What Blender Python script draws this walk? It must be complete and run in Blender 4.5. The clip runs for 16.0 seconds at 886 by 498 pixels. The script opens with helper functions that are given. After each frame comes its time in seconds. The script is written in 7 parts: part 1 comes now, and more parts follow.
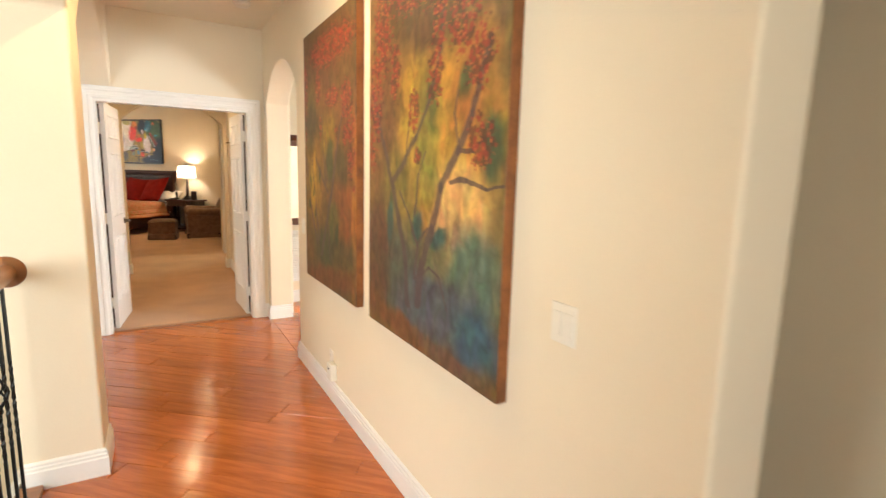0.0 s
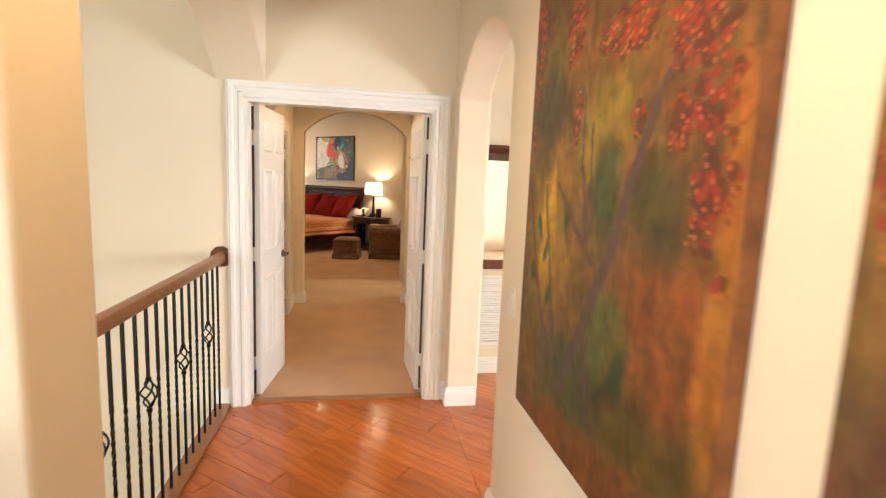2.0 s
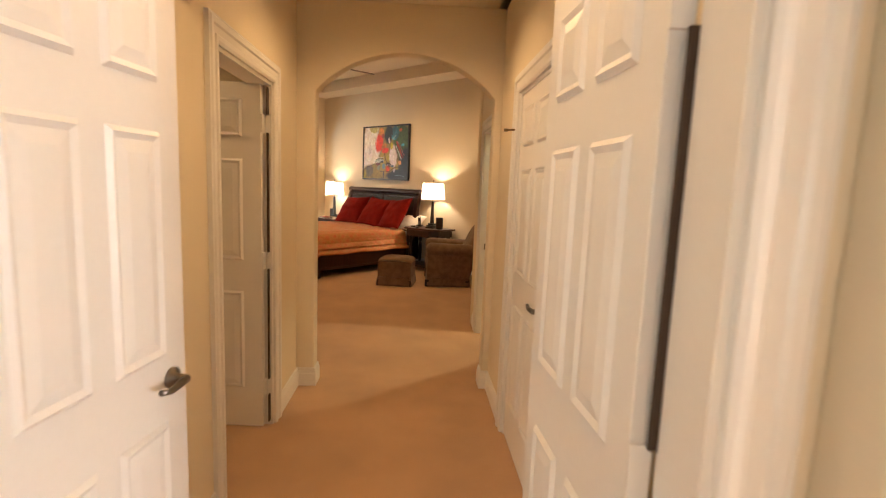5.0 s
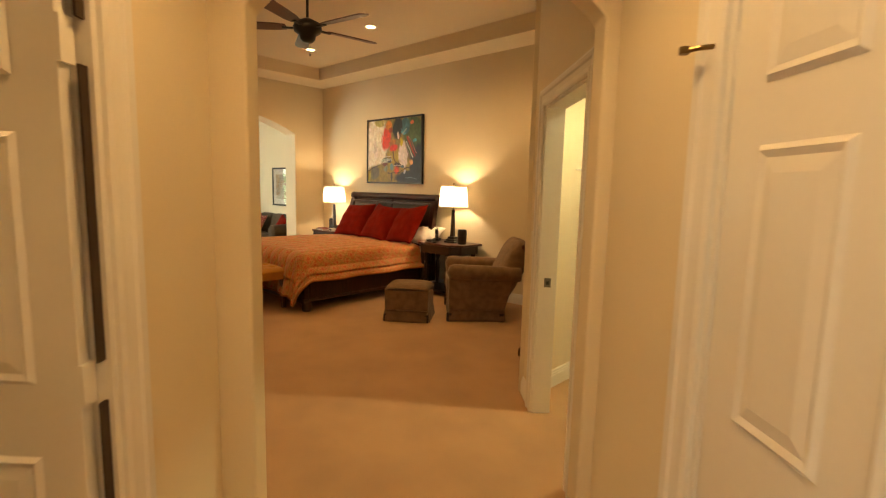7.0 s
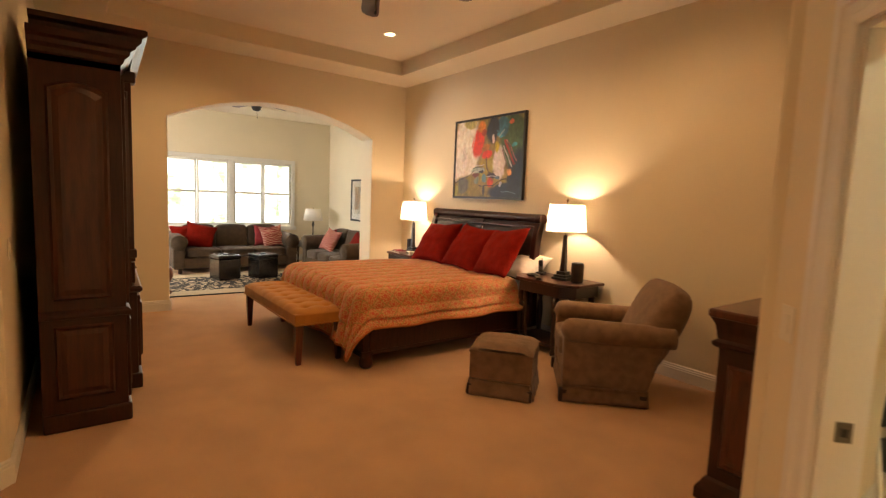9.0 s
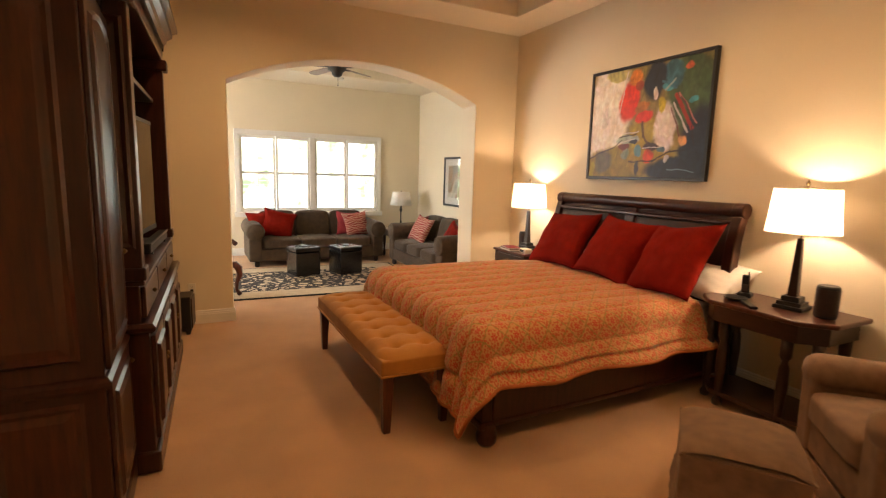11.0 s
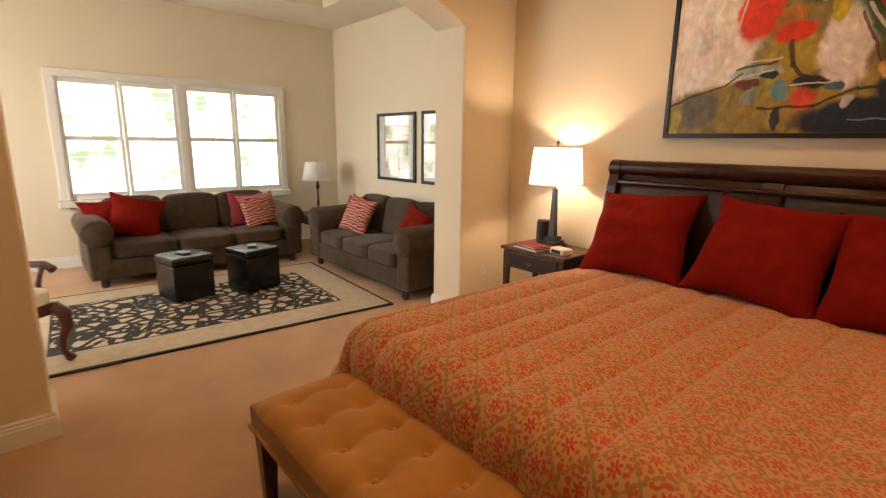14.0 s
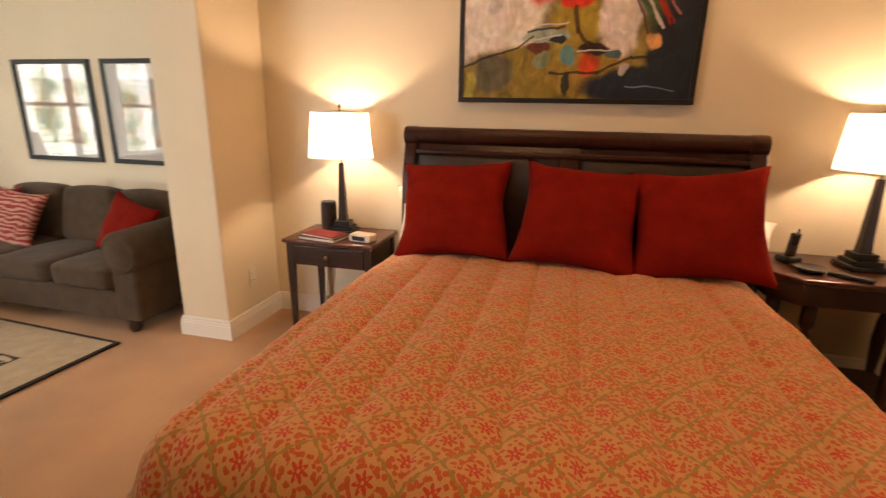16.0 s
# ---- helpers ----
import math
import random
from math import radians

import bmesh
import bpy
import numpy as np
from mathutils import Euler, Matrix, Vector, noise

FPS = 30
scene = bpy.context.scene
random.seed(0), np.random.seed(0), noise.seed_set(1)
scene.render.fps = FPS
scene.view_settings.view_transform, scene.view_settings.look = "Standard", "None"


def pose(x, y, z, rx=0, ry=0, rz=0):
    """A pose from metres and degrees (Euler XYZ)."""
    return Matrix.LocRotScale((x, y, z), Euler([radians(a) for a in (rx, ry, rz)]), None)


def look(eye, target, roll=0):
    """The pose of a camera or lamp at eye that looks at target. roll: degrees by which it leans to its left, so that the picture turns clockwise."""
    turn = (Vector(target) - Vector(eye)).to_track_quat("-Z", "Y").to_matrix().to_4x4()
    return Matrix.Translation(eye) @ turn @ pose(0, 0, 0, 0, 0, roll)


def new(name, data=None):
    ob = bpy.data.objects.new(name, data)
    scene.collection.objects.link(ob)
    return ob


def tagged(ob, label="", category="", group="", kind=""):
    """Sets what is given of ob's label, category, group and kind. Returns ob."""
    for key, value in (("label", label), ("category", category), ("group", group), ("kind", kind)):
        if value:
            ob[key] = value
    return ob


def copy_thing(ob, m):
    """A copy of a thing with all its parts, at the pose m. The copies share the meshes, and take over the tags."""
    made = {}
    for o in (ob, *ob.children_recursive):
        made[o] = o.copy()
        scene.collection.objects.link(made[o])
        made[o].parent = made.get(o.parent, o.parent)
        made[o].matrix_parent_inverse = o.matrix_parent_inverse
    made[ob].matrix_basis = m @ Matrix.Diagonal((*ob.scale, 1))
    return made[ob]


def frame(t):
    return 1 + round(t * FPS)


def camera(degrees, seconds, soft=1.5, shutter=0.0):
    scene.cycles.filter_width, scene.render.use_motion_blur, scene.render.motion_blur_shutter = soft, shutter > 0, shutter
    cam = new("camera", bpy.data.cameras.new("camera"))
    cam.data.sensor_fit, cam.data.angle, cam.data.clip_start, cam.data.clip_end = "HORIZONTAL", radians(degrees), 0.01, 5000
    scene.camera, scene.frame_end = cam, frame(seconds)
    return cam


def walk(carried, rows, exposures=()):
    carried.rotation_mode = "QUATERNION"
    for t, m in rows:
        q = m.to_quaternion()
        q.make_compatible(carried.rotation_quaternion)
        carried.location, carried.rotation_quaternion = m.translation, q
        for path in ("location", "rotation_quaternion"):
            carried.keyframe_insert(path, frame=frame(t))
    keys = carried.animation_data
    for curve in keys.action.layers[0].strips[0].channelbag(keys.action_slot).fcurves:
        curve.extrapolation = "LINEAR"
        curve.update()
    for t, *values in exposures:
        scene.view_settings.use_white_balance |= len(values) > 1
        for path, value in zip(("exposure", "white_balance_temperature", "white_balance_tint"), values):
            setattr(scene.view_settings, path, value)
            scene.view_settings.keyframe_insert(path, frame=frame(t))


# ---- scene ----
cam = camera(84.49, 16.0, soft=1.2, shutter=0.4)
PATH = [
    (0.0, 0.237, -0.206, 1.482, 81.32, -1.51, 14.77),
    (0.5, -0.016, 0.162, 1.505, 81.72, -1.59, 21.10),
    (1.0, -0.238, 0.531, 1.528, 82.06, -1.83, 27.45),
    (1.5, -0.499, 0.892, 1.542, 82.40, -2.23, 32.10),
    (2.0, -0.784, 1.243, 1.542, 82.48, -2.33, 35.33),
    (2.5, -1.072, 1.581, 1.534, 82.54, -2.41, 37.76),
    (3.0, -1.397, 1.922, 1.523, 82.55, -2.54, 39.34),
    (3.5, -1.689, 2.255, 1.516, 82.56, -2.64, 40.79),
    (4.0, -2.008, 2.570, 1.495, 82.65, -2.88, 41.67),
    (6.5, -3.611, 4.075, 1.503, 82.39, -1.38, 42.74),
    (7.0, -3.930, 4.350, 1.500, 82.87, -1.41, 43.29),
    (7.5, -4.211, 4.646, 1.504, 83.45, -2.13, 45.46),
    (8.0, -4.534, 4.930, 1.502, 83.96, -2.57, 47.74),
    (8.5, -4.864, 5.174, 1.501, 84.28, -2.57, 50.35),
    (9.0, -5.202, 5.390, 1.514, 84.28, -2.29, 53.54),
    (9.5, -5.563, 5.574, 1.514, 84.10, -2.24, 57.54),
    (10.0, -5.938, 5.752, 1.518, 83.61, -1.74, 61.52),
    (12.5, -7.996, 6.055, 1.558, 79.40, -1.59, 62.37),
    (13.0, -8.378, 6.131, 1.527, 79.08, -1.52, 59.35),
    (13.5, -8.747, 6.201, 1.509, 78.49, -1.30, 54.95),
    (14.0, -9.080, 6.292, 1.499, 77.74, -0.76, 49.51),
    (14.5, -9.370, 6.377, 1.490, 76.92, -0.31, 42.98),
    (15.0, -9.602, 6.455, 1.480, 75.92, -0.04, 34.92),
    (15.5, -9.792, 6.523, 1.471, 75.17, -0.25, 25.79),
    (16.0, -9.993, 6.514, 1.482, 74.45, -1.06, 14.30),
]
EXPOSURES = [(0.0, 0.27, 5650, 5), (2.0, 0.25, 5600, 6), (3.0, 0.22, 5450, 10), (4.0, 0.24, 5750, 12), (5.5, 0.1, 6900, 10), (6.5, 0.10, 8100, 4), (7.5, 0.12, 7500, 5), (8.2, 0.18, 7100, 9), (9.0, 0.2, 6900, 15), (10.0, 0.2, 6850, 17), (12.5, -0.02, 6800, 18), (14.0, -0.08, 6800, 18), (16.0, -0.06, 6900, 21)]
walk(cam, [(t, pose(x, y, z, rx, ry, rz)) for t, x, y, z, rx, ry, rz in PATH], EXPOSURES)

# world and sky
world = bpy.data.worlds.new("sky")
scene.world = world
world.use_nodes = True
wn = world.node_tree
sky = wn.nodes.new("ShaderNodeTexSky")
sky.sky_type, sky.sun_disc = "NISHITA", False
sky.sun_elevation, sky.sun_rotation = radians(50), radians(200)
wn.links.new(sky.outputs["Color"], wn.nodes["Background"].inputs["Color"])
wn.nodes["Background"].inputs["Strength"].default_value = 0.1

HALL = pose(0, 0, 0, 0, 0, 45)  # local x across the hall, local y along it


def along_u(w):
    return HALL @ pose(w, 0, 0, 0, 0, 90)


def along_w(u):
    return HALL @ pose(0, u, 0)


def along_x(y):
    return pose(0, y, 0)


def along_y(x):
    return pose(x, 0, 0, 0, 0, 90)


def lamp(name, kind, m, energy, color, size=0.1, size_y=None):
    d = bpy.data.lights.new(name, kind)
    d.energy, d.color = energy, color
    if kind == "AREA":
        d.shape, d.size, d.size_y = "RECTANGLE", size, size_y or size
    elif kind == "SPOT":
        d.shadow_soft_size, d.spot_size, d.spot_blend = size, radians(150), 0.7
    else:
        d.shadow_soft_size = size
    ob = new(name, d)
    ob.matrix_world = m
    return ob


DAY = (1.0, 0.97, 0.94)
WARM = (1.0, 0.60, 0.27)
# area lamps standing for daylight in the stairwell, the passage and the rooms
# stairwell window is out of view; its lamp is placed to even the hall
lamp("stair_window_light", "AREA", HALL @ look((-3.3, -0.4, 1.4), (0, 2.6, 0.8)), 165, (1.0, 0.93, 0.82), 3.0, 2.0)
# fill added behind the hall's start, at an unseen made-up opening
lamp("passage_fill_light", "AREA", HALL @ look((0.1, -2.35, 1.5), (0.3, 2, 1.2)), 32, (1.0, 0.93, 0.82), 0.8, 1.6)
lamp("playroom_window_light", "AREA", HALL @ look((6.35, 1.2, 1.5), (3, 2.0, 0.8)), 420, DAY, 2.0, 1.6)
# fill added at an unseen east opening; window_2 is in the north wall
lamp("boy_room_fill_light", "AREA", look((0.9, 7.6, 1.6), (-2, 7.2, 0.8)), 130, DAY, 1.6, 1.4)
# added outside, out of view above the window, in place of sky light
lamp("sitting_window_light", "AREA", look((-17.4, 7.9, 3.3), (-13.5, 7.9, 0.4)), 480, (0.98, 1.0, 0.95), 3.4, 1.6)
lamp("sitting_side_window_light", "AREA", look((-14.6, 3.75, 1.6), (-14.2, 7, 0.8)), 235, (0.98, 1.0, 0.95), 2.0, 1.5)

# ---- materials ----
def material(name, color, rough=0.6, metal=0.0, vary=0.08, scale=6.0, bump=0.1, fine=90.0, coat=0.0, second=None, stretch=(1, 1, 1), sheen=0.0, coords="Object", per_piece=0.0, spec=0.5):
    """Colour varied at two scales, with fine relief; second: a colour mixed in by the coarse noise."""
    m = bpy.data.materials.new(name)
    m.use_nodes = True
    t = m.node_tree
    n, link = t.nodes, t.links.new
    b = n["Principled BSDF"]
    b.inputs["Roughness"].default_value, b.inputs["Metallic"].default_value = rough, metal
    b.inputs["Coat Weight"].default_value, b.inputs["Sheen Weight"].default_value = coat, sheen
    b.inputs["Coat Roughness"].default_value = 0.12
    b.inputs["Specular IOR Level"].default_value = spec
    tc, mp = n.new("ShaderNodeTexCoord"), n.new("ShaderNodeMapping")
    mp.inputs["Scale"].default_value = stretch
    link(tc.outputs[coords], mp.inputs["Vector"])
    big, small = n.new("ShaderNodeTexNoise"), n.new("ShaderNodeTexNoise")
    big.inputs["Scale"].default_value, small.inputs["Scale"].default_value = scale, fine
    big.inputs["Detail"].default_value = 5
    for x in (big, small):
        link(mp.outputs["Vector"], x.inputs["Vector"])
    ramp = n.new("ShaderNodeMix")
    ramp.data_type = "RGBA"
    dark = second or tuple(c * (1 - 2 * vary) for c in color)
    ramp.inputs["A"].default_value, ramp.inputs["B"].default_value = (*dark, 1), (*color, 1)
    rng = n.new("ShaderNodeMapRange")
    rng.inputs["From Min"].default_value, rng.inputs["From Max"].default_value = 0.3, 0.62
    link(big.outputs["Fac"], rng.inputs["Value"])
    link(rng.outputs["Result"], ramp.inputs["Factor"])
    hsv = n.new("ShaderNodeHueSaturation")
    fr = n.new("ShaderNodeMapRange")
    fr.inputs["To Min"].default_value, fr.inputs["To Max"].default_value = 1 - vary, 1 + vary
    link(small.outputs["Fac"], fr.inputs["Value"])
    value = fr.outputs["Result"]
    if per_piece:
        info, pr, mul = n.new("ShaderNodeObjectInfo"), n.new("ShaderNodeMapRange"), n.new("ShaderNodeMath")
        pr.inputs["To Min"].default_value, pr.inputs["To Max"].default_value = 1 - per_piece, 1 + per_piece
        mul.operation = "MULTIPLY"
        link(info.outputs["Random"], pr.inputs["Value"])
        link(pr.outputs["Result"], mul.inputs[0])
        link(value, mul.inputs[1])
        value = mul.outputs["Value"]
    link(value, hsv.inputs["Value"])
    link(ramp.outputs["Result"], hsv.inputs["Color"])
    link(hsv.outputs["Color"], b.inputs["Base Color"])
    if bump:
        bp = n.new("ShaderNodeBump")
        bp.inputs["Strength"].default_value, bp.inputs["Distance"].default_value = bump, 0.004
        link(small.outputs["Fac"], bp.inputs["Height"])
        link(bp.outputs["Normal"], b.inputs["Normal"])
    return m


def glow(name, color, strength):
    m = bpy.data.materials.new(name)
    m.use_nodes = True
    b = m.node_tree.nodes["Principled BSDF"]
    b.inputs["Base Color"].default_value = (*color, 1)
    b.inputs["Emission Color"].default_value, b.inputs["Emission Strength"].default_value = (*color, 1), strength
    return m


PAINT = material("cream_wall_paint", (0.78, 0.69, 0.52), 0.75, vary=0.02, scale=1.5, bump=0.12, fine=120)
CEIL = material("ceiling_paint", (0.80, 0.73, 0.58), 0.85, vary=0.02, scale=1.2, bump=0.15, fine=150)
WHITE = material("white_trim_paint", (0.80, 0.78, 0.73), 0.38, vary=0.02, scale=3, bump=0.03, fine=60)
CARPET = material("beige_carpet", (0.54, 0.33, 0.185), 1.0, vary=0.12, scale=2.2, bump=0.9, fine=260, sheen=0.1, second=(0.44, 0.275, 0.16))
PLANK = material("hand_scraped_plank", (0.50, 0.138, 0.021), 0.16, vary=0.16, scale=5, bump=0.22, fine=22, stretch=(0.5, 6, 1), coat=0.4, second=(0.34, 0.085, 0.013), per_piece=0.14)
RAILWOOD = material("oak_handrail", (0.30, 0.13, 0.045), 0.35, vary=0.12, scale=12, bump=0.05, stretch=(1, 8, 8), coat=0.3)
IRON = material("black_wrought_iron", (0.012, 0.011, 0.010), 0.45, metal=0.6, vary=0.1)
MAHOGANY = material("dark_mahogany", (0.042, 0.0105, 0.006), 0.30, vary=0.2, scale=8, bump=0.05, fine=40, stretch=(6, 6, 0.6), coat=0.15, spec=0.4, second=(0.02, 0.0055, 0.0035))
REDWOOD = material("carved_red_mahogany", (0.10, 0.024, 0.011), 0.3, vary=0.2, scale=9, bump=0.06, fine=40, stretch=(5, 5, 0.7), coat=0.35, second=(0.045, 0.011, 0.006))
VENEER = material("mahogany_veneer", (0.072, 0.019, 0.009), 0.32, vary=0.25, scale=7, bump=0.05, fine=40, stretch=(5, 5, 0.5), coat=0.2, second=(0.03, 0.008, 0.005))
WALNUT = material("dark_walnut", (0.026, 0.0095, 0.0055), 0.32, vary=0.2, scale=8, bump=0.05, fine=40, stretch=(1, 6, 6), coat=0.3)
LEATHER = material("dark_leather", (0.028, 0.012, 0.008), 0.42, vary=0.2, scale=20, bump=0.3, fine=200)
BLACK = material("black_plastic", (0.012, 0.012, 0.013), 0.4, vary=0.1)
BLACKLEATHER = material("black_leather", (0.006, 0.006, 0.007), 0.24, vary=0.15, scale=8, bump=0.15, fine=140, coat=0.1)
BRASS = material("aged_brass", (0.25, 0.17, 0.08), 0.35, metal=1.0, vary=0.15)
NICKEL = material("dark_nickel", (0.20, 0.18, 0.16), 0.3, metal=1.0, vary=0.1)
RED = material("red_suede", (0.20, 0.009, 0.004), 0.95, vary=0.14, scale=9, bump=0.4, fine=240, spec=0.12, second=(0.155, 0.007, 0.003))
WINE = material("wine_red_fabric", (0.27, 0.02, 0.028), 0.85, vary=0.14, scale=9, bump=0.4, fine=220, sheen=0.05)
PINKCLOTH = material("pink_cloth", (0.75, 0.16, 0.28), 0.8, vary=0.1)
GOLD = material("gold_velvet", (0.46, 0.205, 0.035), 0.8, vary=0.12, scale=7, bump=0.25, fine=260, sheen=0.15, second=(0.36, 0.15, 0.025))
TAUPE = material("taupe_chenille", (0.21, 0.125, 0.072), 0.95, vary=0.16, scale=14, bump=0.6, fine=230, sheen=0.12)
SOFA = material("grey_brown_sofa_cloth", (0.070, 0.044, 0.024), 0.95, vary=0.15, scale=12, bump=0.5, fine=200, sheen=0.08)
LINEN = material("white_linen", (0.80, 0.75, 0.68), 0.9, vary=0.05, bump=0.2)
PLASTIC = material("ivory_plastic", (0.78, 0.74, 0.64), 0.4, vary=0.02)
# dark brown that paints the shade in the gaps beside open doors
SLIT_SHADE = material("painted_slit_shade", (0.05, 0.03, 0.018), 0.8, vary=0.1)
BIN = material("milky_plastic", (0.62, 0.60, 0.55), 0.3, vary=0.06)
OUTLINE = material("white_wire", (0.75, 0.73, 0.68), 0.4, vary=0.03)


def mirror_material():
    m = bpy.data.materials.new("mirror_glass")
    m.use_nodes = True
    b = m.node_tree.nodes["Principled BSDF"]
    b.inputs["Metallic"].default_value, b.inputs["Roughness"].default_value = 1.0, 0.02
    b.inputs["Base Color"].default_value = (0.9, 0.9, 0.9, 1)
    return m


MIRROR = mirror_material()


def pane_material(name, rough=0.03, face_on=0.08):
    m = bpy.data.materials.new(name)
    m.use_nodes = True
    t = m.node_tree
    g, tr, mix = t.nodes.new("ShaderNodeBsdfGlossy"), t.nodes.new("ShaderNodeBsdfTransparent"), t.nodes.new("ShaderNodeMixShader")
    lw, pw, ma = t.nodes.new("ShaderNodeLayerWeight"), t.nodes.new("ShaderNodeMath"), t.nodes.new("ShaderNodeMath")
    lw.inputs["Blend"].default_value = 0.5
    pw.operation, ma.operation = "POWER", "MULTIPLY_ADD"
    pw.inputs[1].default_value, ma.inputs[1].default_value, ma.inputs[2].default_value = 3.0, 0.6, face_on
    g.inputs["Roughness"].default_value = rough
    t.links.new(lw.outputs["Facing"], pw.inputs[0])
    t.links.new(pw.outputs["Value"], ma.inputs[0])
    t.links.new(ma.outputs["Value"], mix.inputs["Fac"])
    t.links.new(tr.outputs["BSDF"], mix.inputs[1])
    t.links.new(g.outputs["BSDF"], mix.inputs[2])
    t.links.new(mix.outputs["Shader"], t.nodes["Material Output"].inputs["Surface"])
    return m


GLASS = pane_material("clear_glass")
PICTURE_GLASS = pane_material("picture_glass", 0.03, 0.16)


def shade_material():
    m = bpy.data.materials.new("white_lamp_shade")
    m.use_nodes = True
    t = m.node_tree
    d, tr, mix = t.nodes.new("ShaderNodeBsdfDiffuse"), t.nodes.new("ShaderNodeBsdfTranslucent"), t.nodes.new("ShaderNodeMixShader")
    nz = t.nodes.new("ShaderNodeTexNoise")
    nz.inputs["Scale"].default_value = 140
    ramp = t.nodes.new("ShaderNodeMix")
    ramp.data_type = "RGBA"
    ramp.inputs["A"].default_value, ramp.inputs["B"].default_value = (0.80, 0.76, 0.68, 1), (0.92, 0.89, 0.83, 1)
    t.links.new(nz.outputs["Fac"], ramp.inputs["Factor"])
    for x in (d, tr):
        t.links.new(ramp.outputs["Result"], x.inputs["Color"])
    mix.inputs["Fac"].default_value = 0.7
    t.links.new(d.outputs["BSDF"], mix.inputs[1])
    t.links.new(tr.outputs["BSDF"], mix.inputs[2])
    t.links.new(mix.outputs["Shader"], t.nodes["Material Output"].inputs["Surface"])
    return m


SHADE = shade_material()

# ---- mesh helpers ----
def mesh_of(name, bm, mat, smooth=False):
    me = bpy.data.meshes.new(name)
    bmesh.ops.recalc_face_normals(bm, faces=bm.faces)
    bm.to_mesh(me)
    bm.free()
    for mm in (mat if isinstance(mat, (list, tuple)) else [mat]):
        me.materials.append(mm)
    if smooth:
        me.shade_smooth()
    return me


def part(name, bm, mat, parent, label="", m=None, smooth=False, bevel=0.0, segments=2):
    """One mesh object under a thing or a part; m: its pose in the parent's space."""
    ob = new(name, mesh_of(name, bm, mat, smooth))
    ob.parent = parent
    if m is not None:
        ob.matrix_local = m
    if label:
        ob["label"] = label
    if bevel:
        soften(ob, bevel, segments)
    return ob


def soften(ob, width, segments=2, angle=35):
    md = ob.modifiers.new("bevel", "BEVEL")
    md.width, md.segments, md.limit_method, md.angle_limit = width, segments, "ANGLE", radians(angle)
    md.harden_normals = False
    return ob


def thing(name, m, label, category, group="", kind=""):
    ob = new(name)
    ob.empty_display_size = 0.1
    ob.matrix_world = m
    return tagged(ob, label, category, group, kind)


def solo(name, bm, mat, m, label="", category="", group="", kind="", smooth=False, bevel=0.0, segments=2):
    ob = new(name, mesh_of(name, bm, mat, smooth))
    ob.matrix_world = m
    tagged(ob, label, category, group, kind)
    if bevel:
        soften(ob, bevel, segments)
    return ob


def box(x0, x1, y0, y1, z0, z1, bm=None):
    bm = bm or bmesh.new()
    v = [bm.verts.new((x, y, z)) for x in (x0, x1) for y in (y0, y1) for z in (z0, z1)]
    for f in ((0, 1, 3, 2), (4, 6, 7, 5), (0, 4, 5, 1), (2, 3, 7, 6), (0, 2, 6, 4), (1, 5, 7, 3)):
        bm.faces.new([v[i] for i in f])
    return bm


def lathe(profile, n=24, bm=None, centre=(0, 0)):
    """Turned body from (radius, height) rows."""
    bm = bm or bmesh.new()
    rings = []
    for r, z in profile:
        rings.append([bm.verts.new((centre[0] + r * math.cos(2 * math.pi * i / n), centre[1] + r * math.sin(2 * math.pi * i / n), z)) for i in range(n)])
    for a, b in zip(rings, rings[1:]):
        for i in range(n):
            bm.faces.new((a[i], a[(i + 1) % n], b[(i + 1) % n], b[i]))
    if profile[0][0] > 1e-4:
        bm.faces.new(rings[0][::-1])
    if profile[-1][0] > 1e-4:
        bm.faces.new(rings[-1])
    bmesh.ops.remove_doubles(bm, verts=bm.verts, dist=1e-5)
    return bm


def tube(points, radius, n=10, bm=None):
    """Round bar along points; radius: one number or one for each point."""
    bm = bm or bmesh.new()
    pts = [Vector(p) for p in points]
    rad = radius if isinstance(radius, (list, tuple)) else [radius] * len(pts)
    rings, up = [], Vector((0.013, 0.007, 1)).normalized()
    for i, p in enumerate(pts):
        d = (pts[min(i + 1, len(pts) - 1)] - pts[max(i - 1, 0)]).normalized()
        ref = up if abs(d.dot(up)) < 0.95 else Vector((1, 0.01, 0.02)).normalized()
        a = d.cross(ref).normalized()
        b = d.cross(a)
        rings.append([bm.verts.new(p + rad[i] * (a * math.cos(2 * math.pi * k / n) + b * math.sin(2 * math.pi * k / n))) for k in range(n)])
    for a, b in zip(rings, rings[1:]):
        for i in range(n):
            bm.faces.new((a[i], a[(i + 1) % n], b[(i + 1) % n], b[i]))
    bm.faces.new(rings[0][::-1])
    bm.faces.new(rings[-1])
    return bm


def sheet(nx, ny, f, bm=None):
    """Grid of points f(s, t), s and t from 0 to 1."""
    bm = bm or bmesh.new()
    g = [[bm.verts.new(f(i / nx, j / ny)) for j in range(ny + 1)] for i in range(nx + 1)]
    for i in range(nx):
        for j in range(ny):
            bm.faces.new((g[i][j], g[i + 1][j], g[i + 1][j + 1], g[i][j + 1]))
    return bm


def prism(outline, y0, y1, bm=None):
    """Outline in the xz plane pulled from y0 to y1."""
    bm = bm or bmesh.new()
    a = [bm.verts.new((x, y0, z)) for x, z in outline]
    b = [bm.verts.new((x, y1, z)) for x, z in outline]
    bm.faces.new(a)
    bm.faces.new(b[::-1])
    for i in range(len(a)):
        j = (i + 1) % len(a)
        bm.faces.new((a[i], b[i], b[j], a[j]))
    return bm


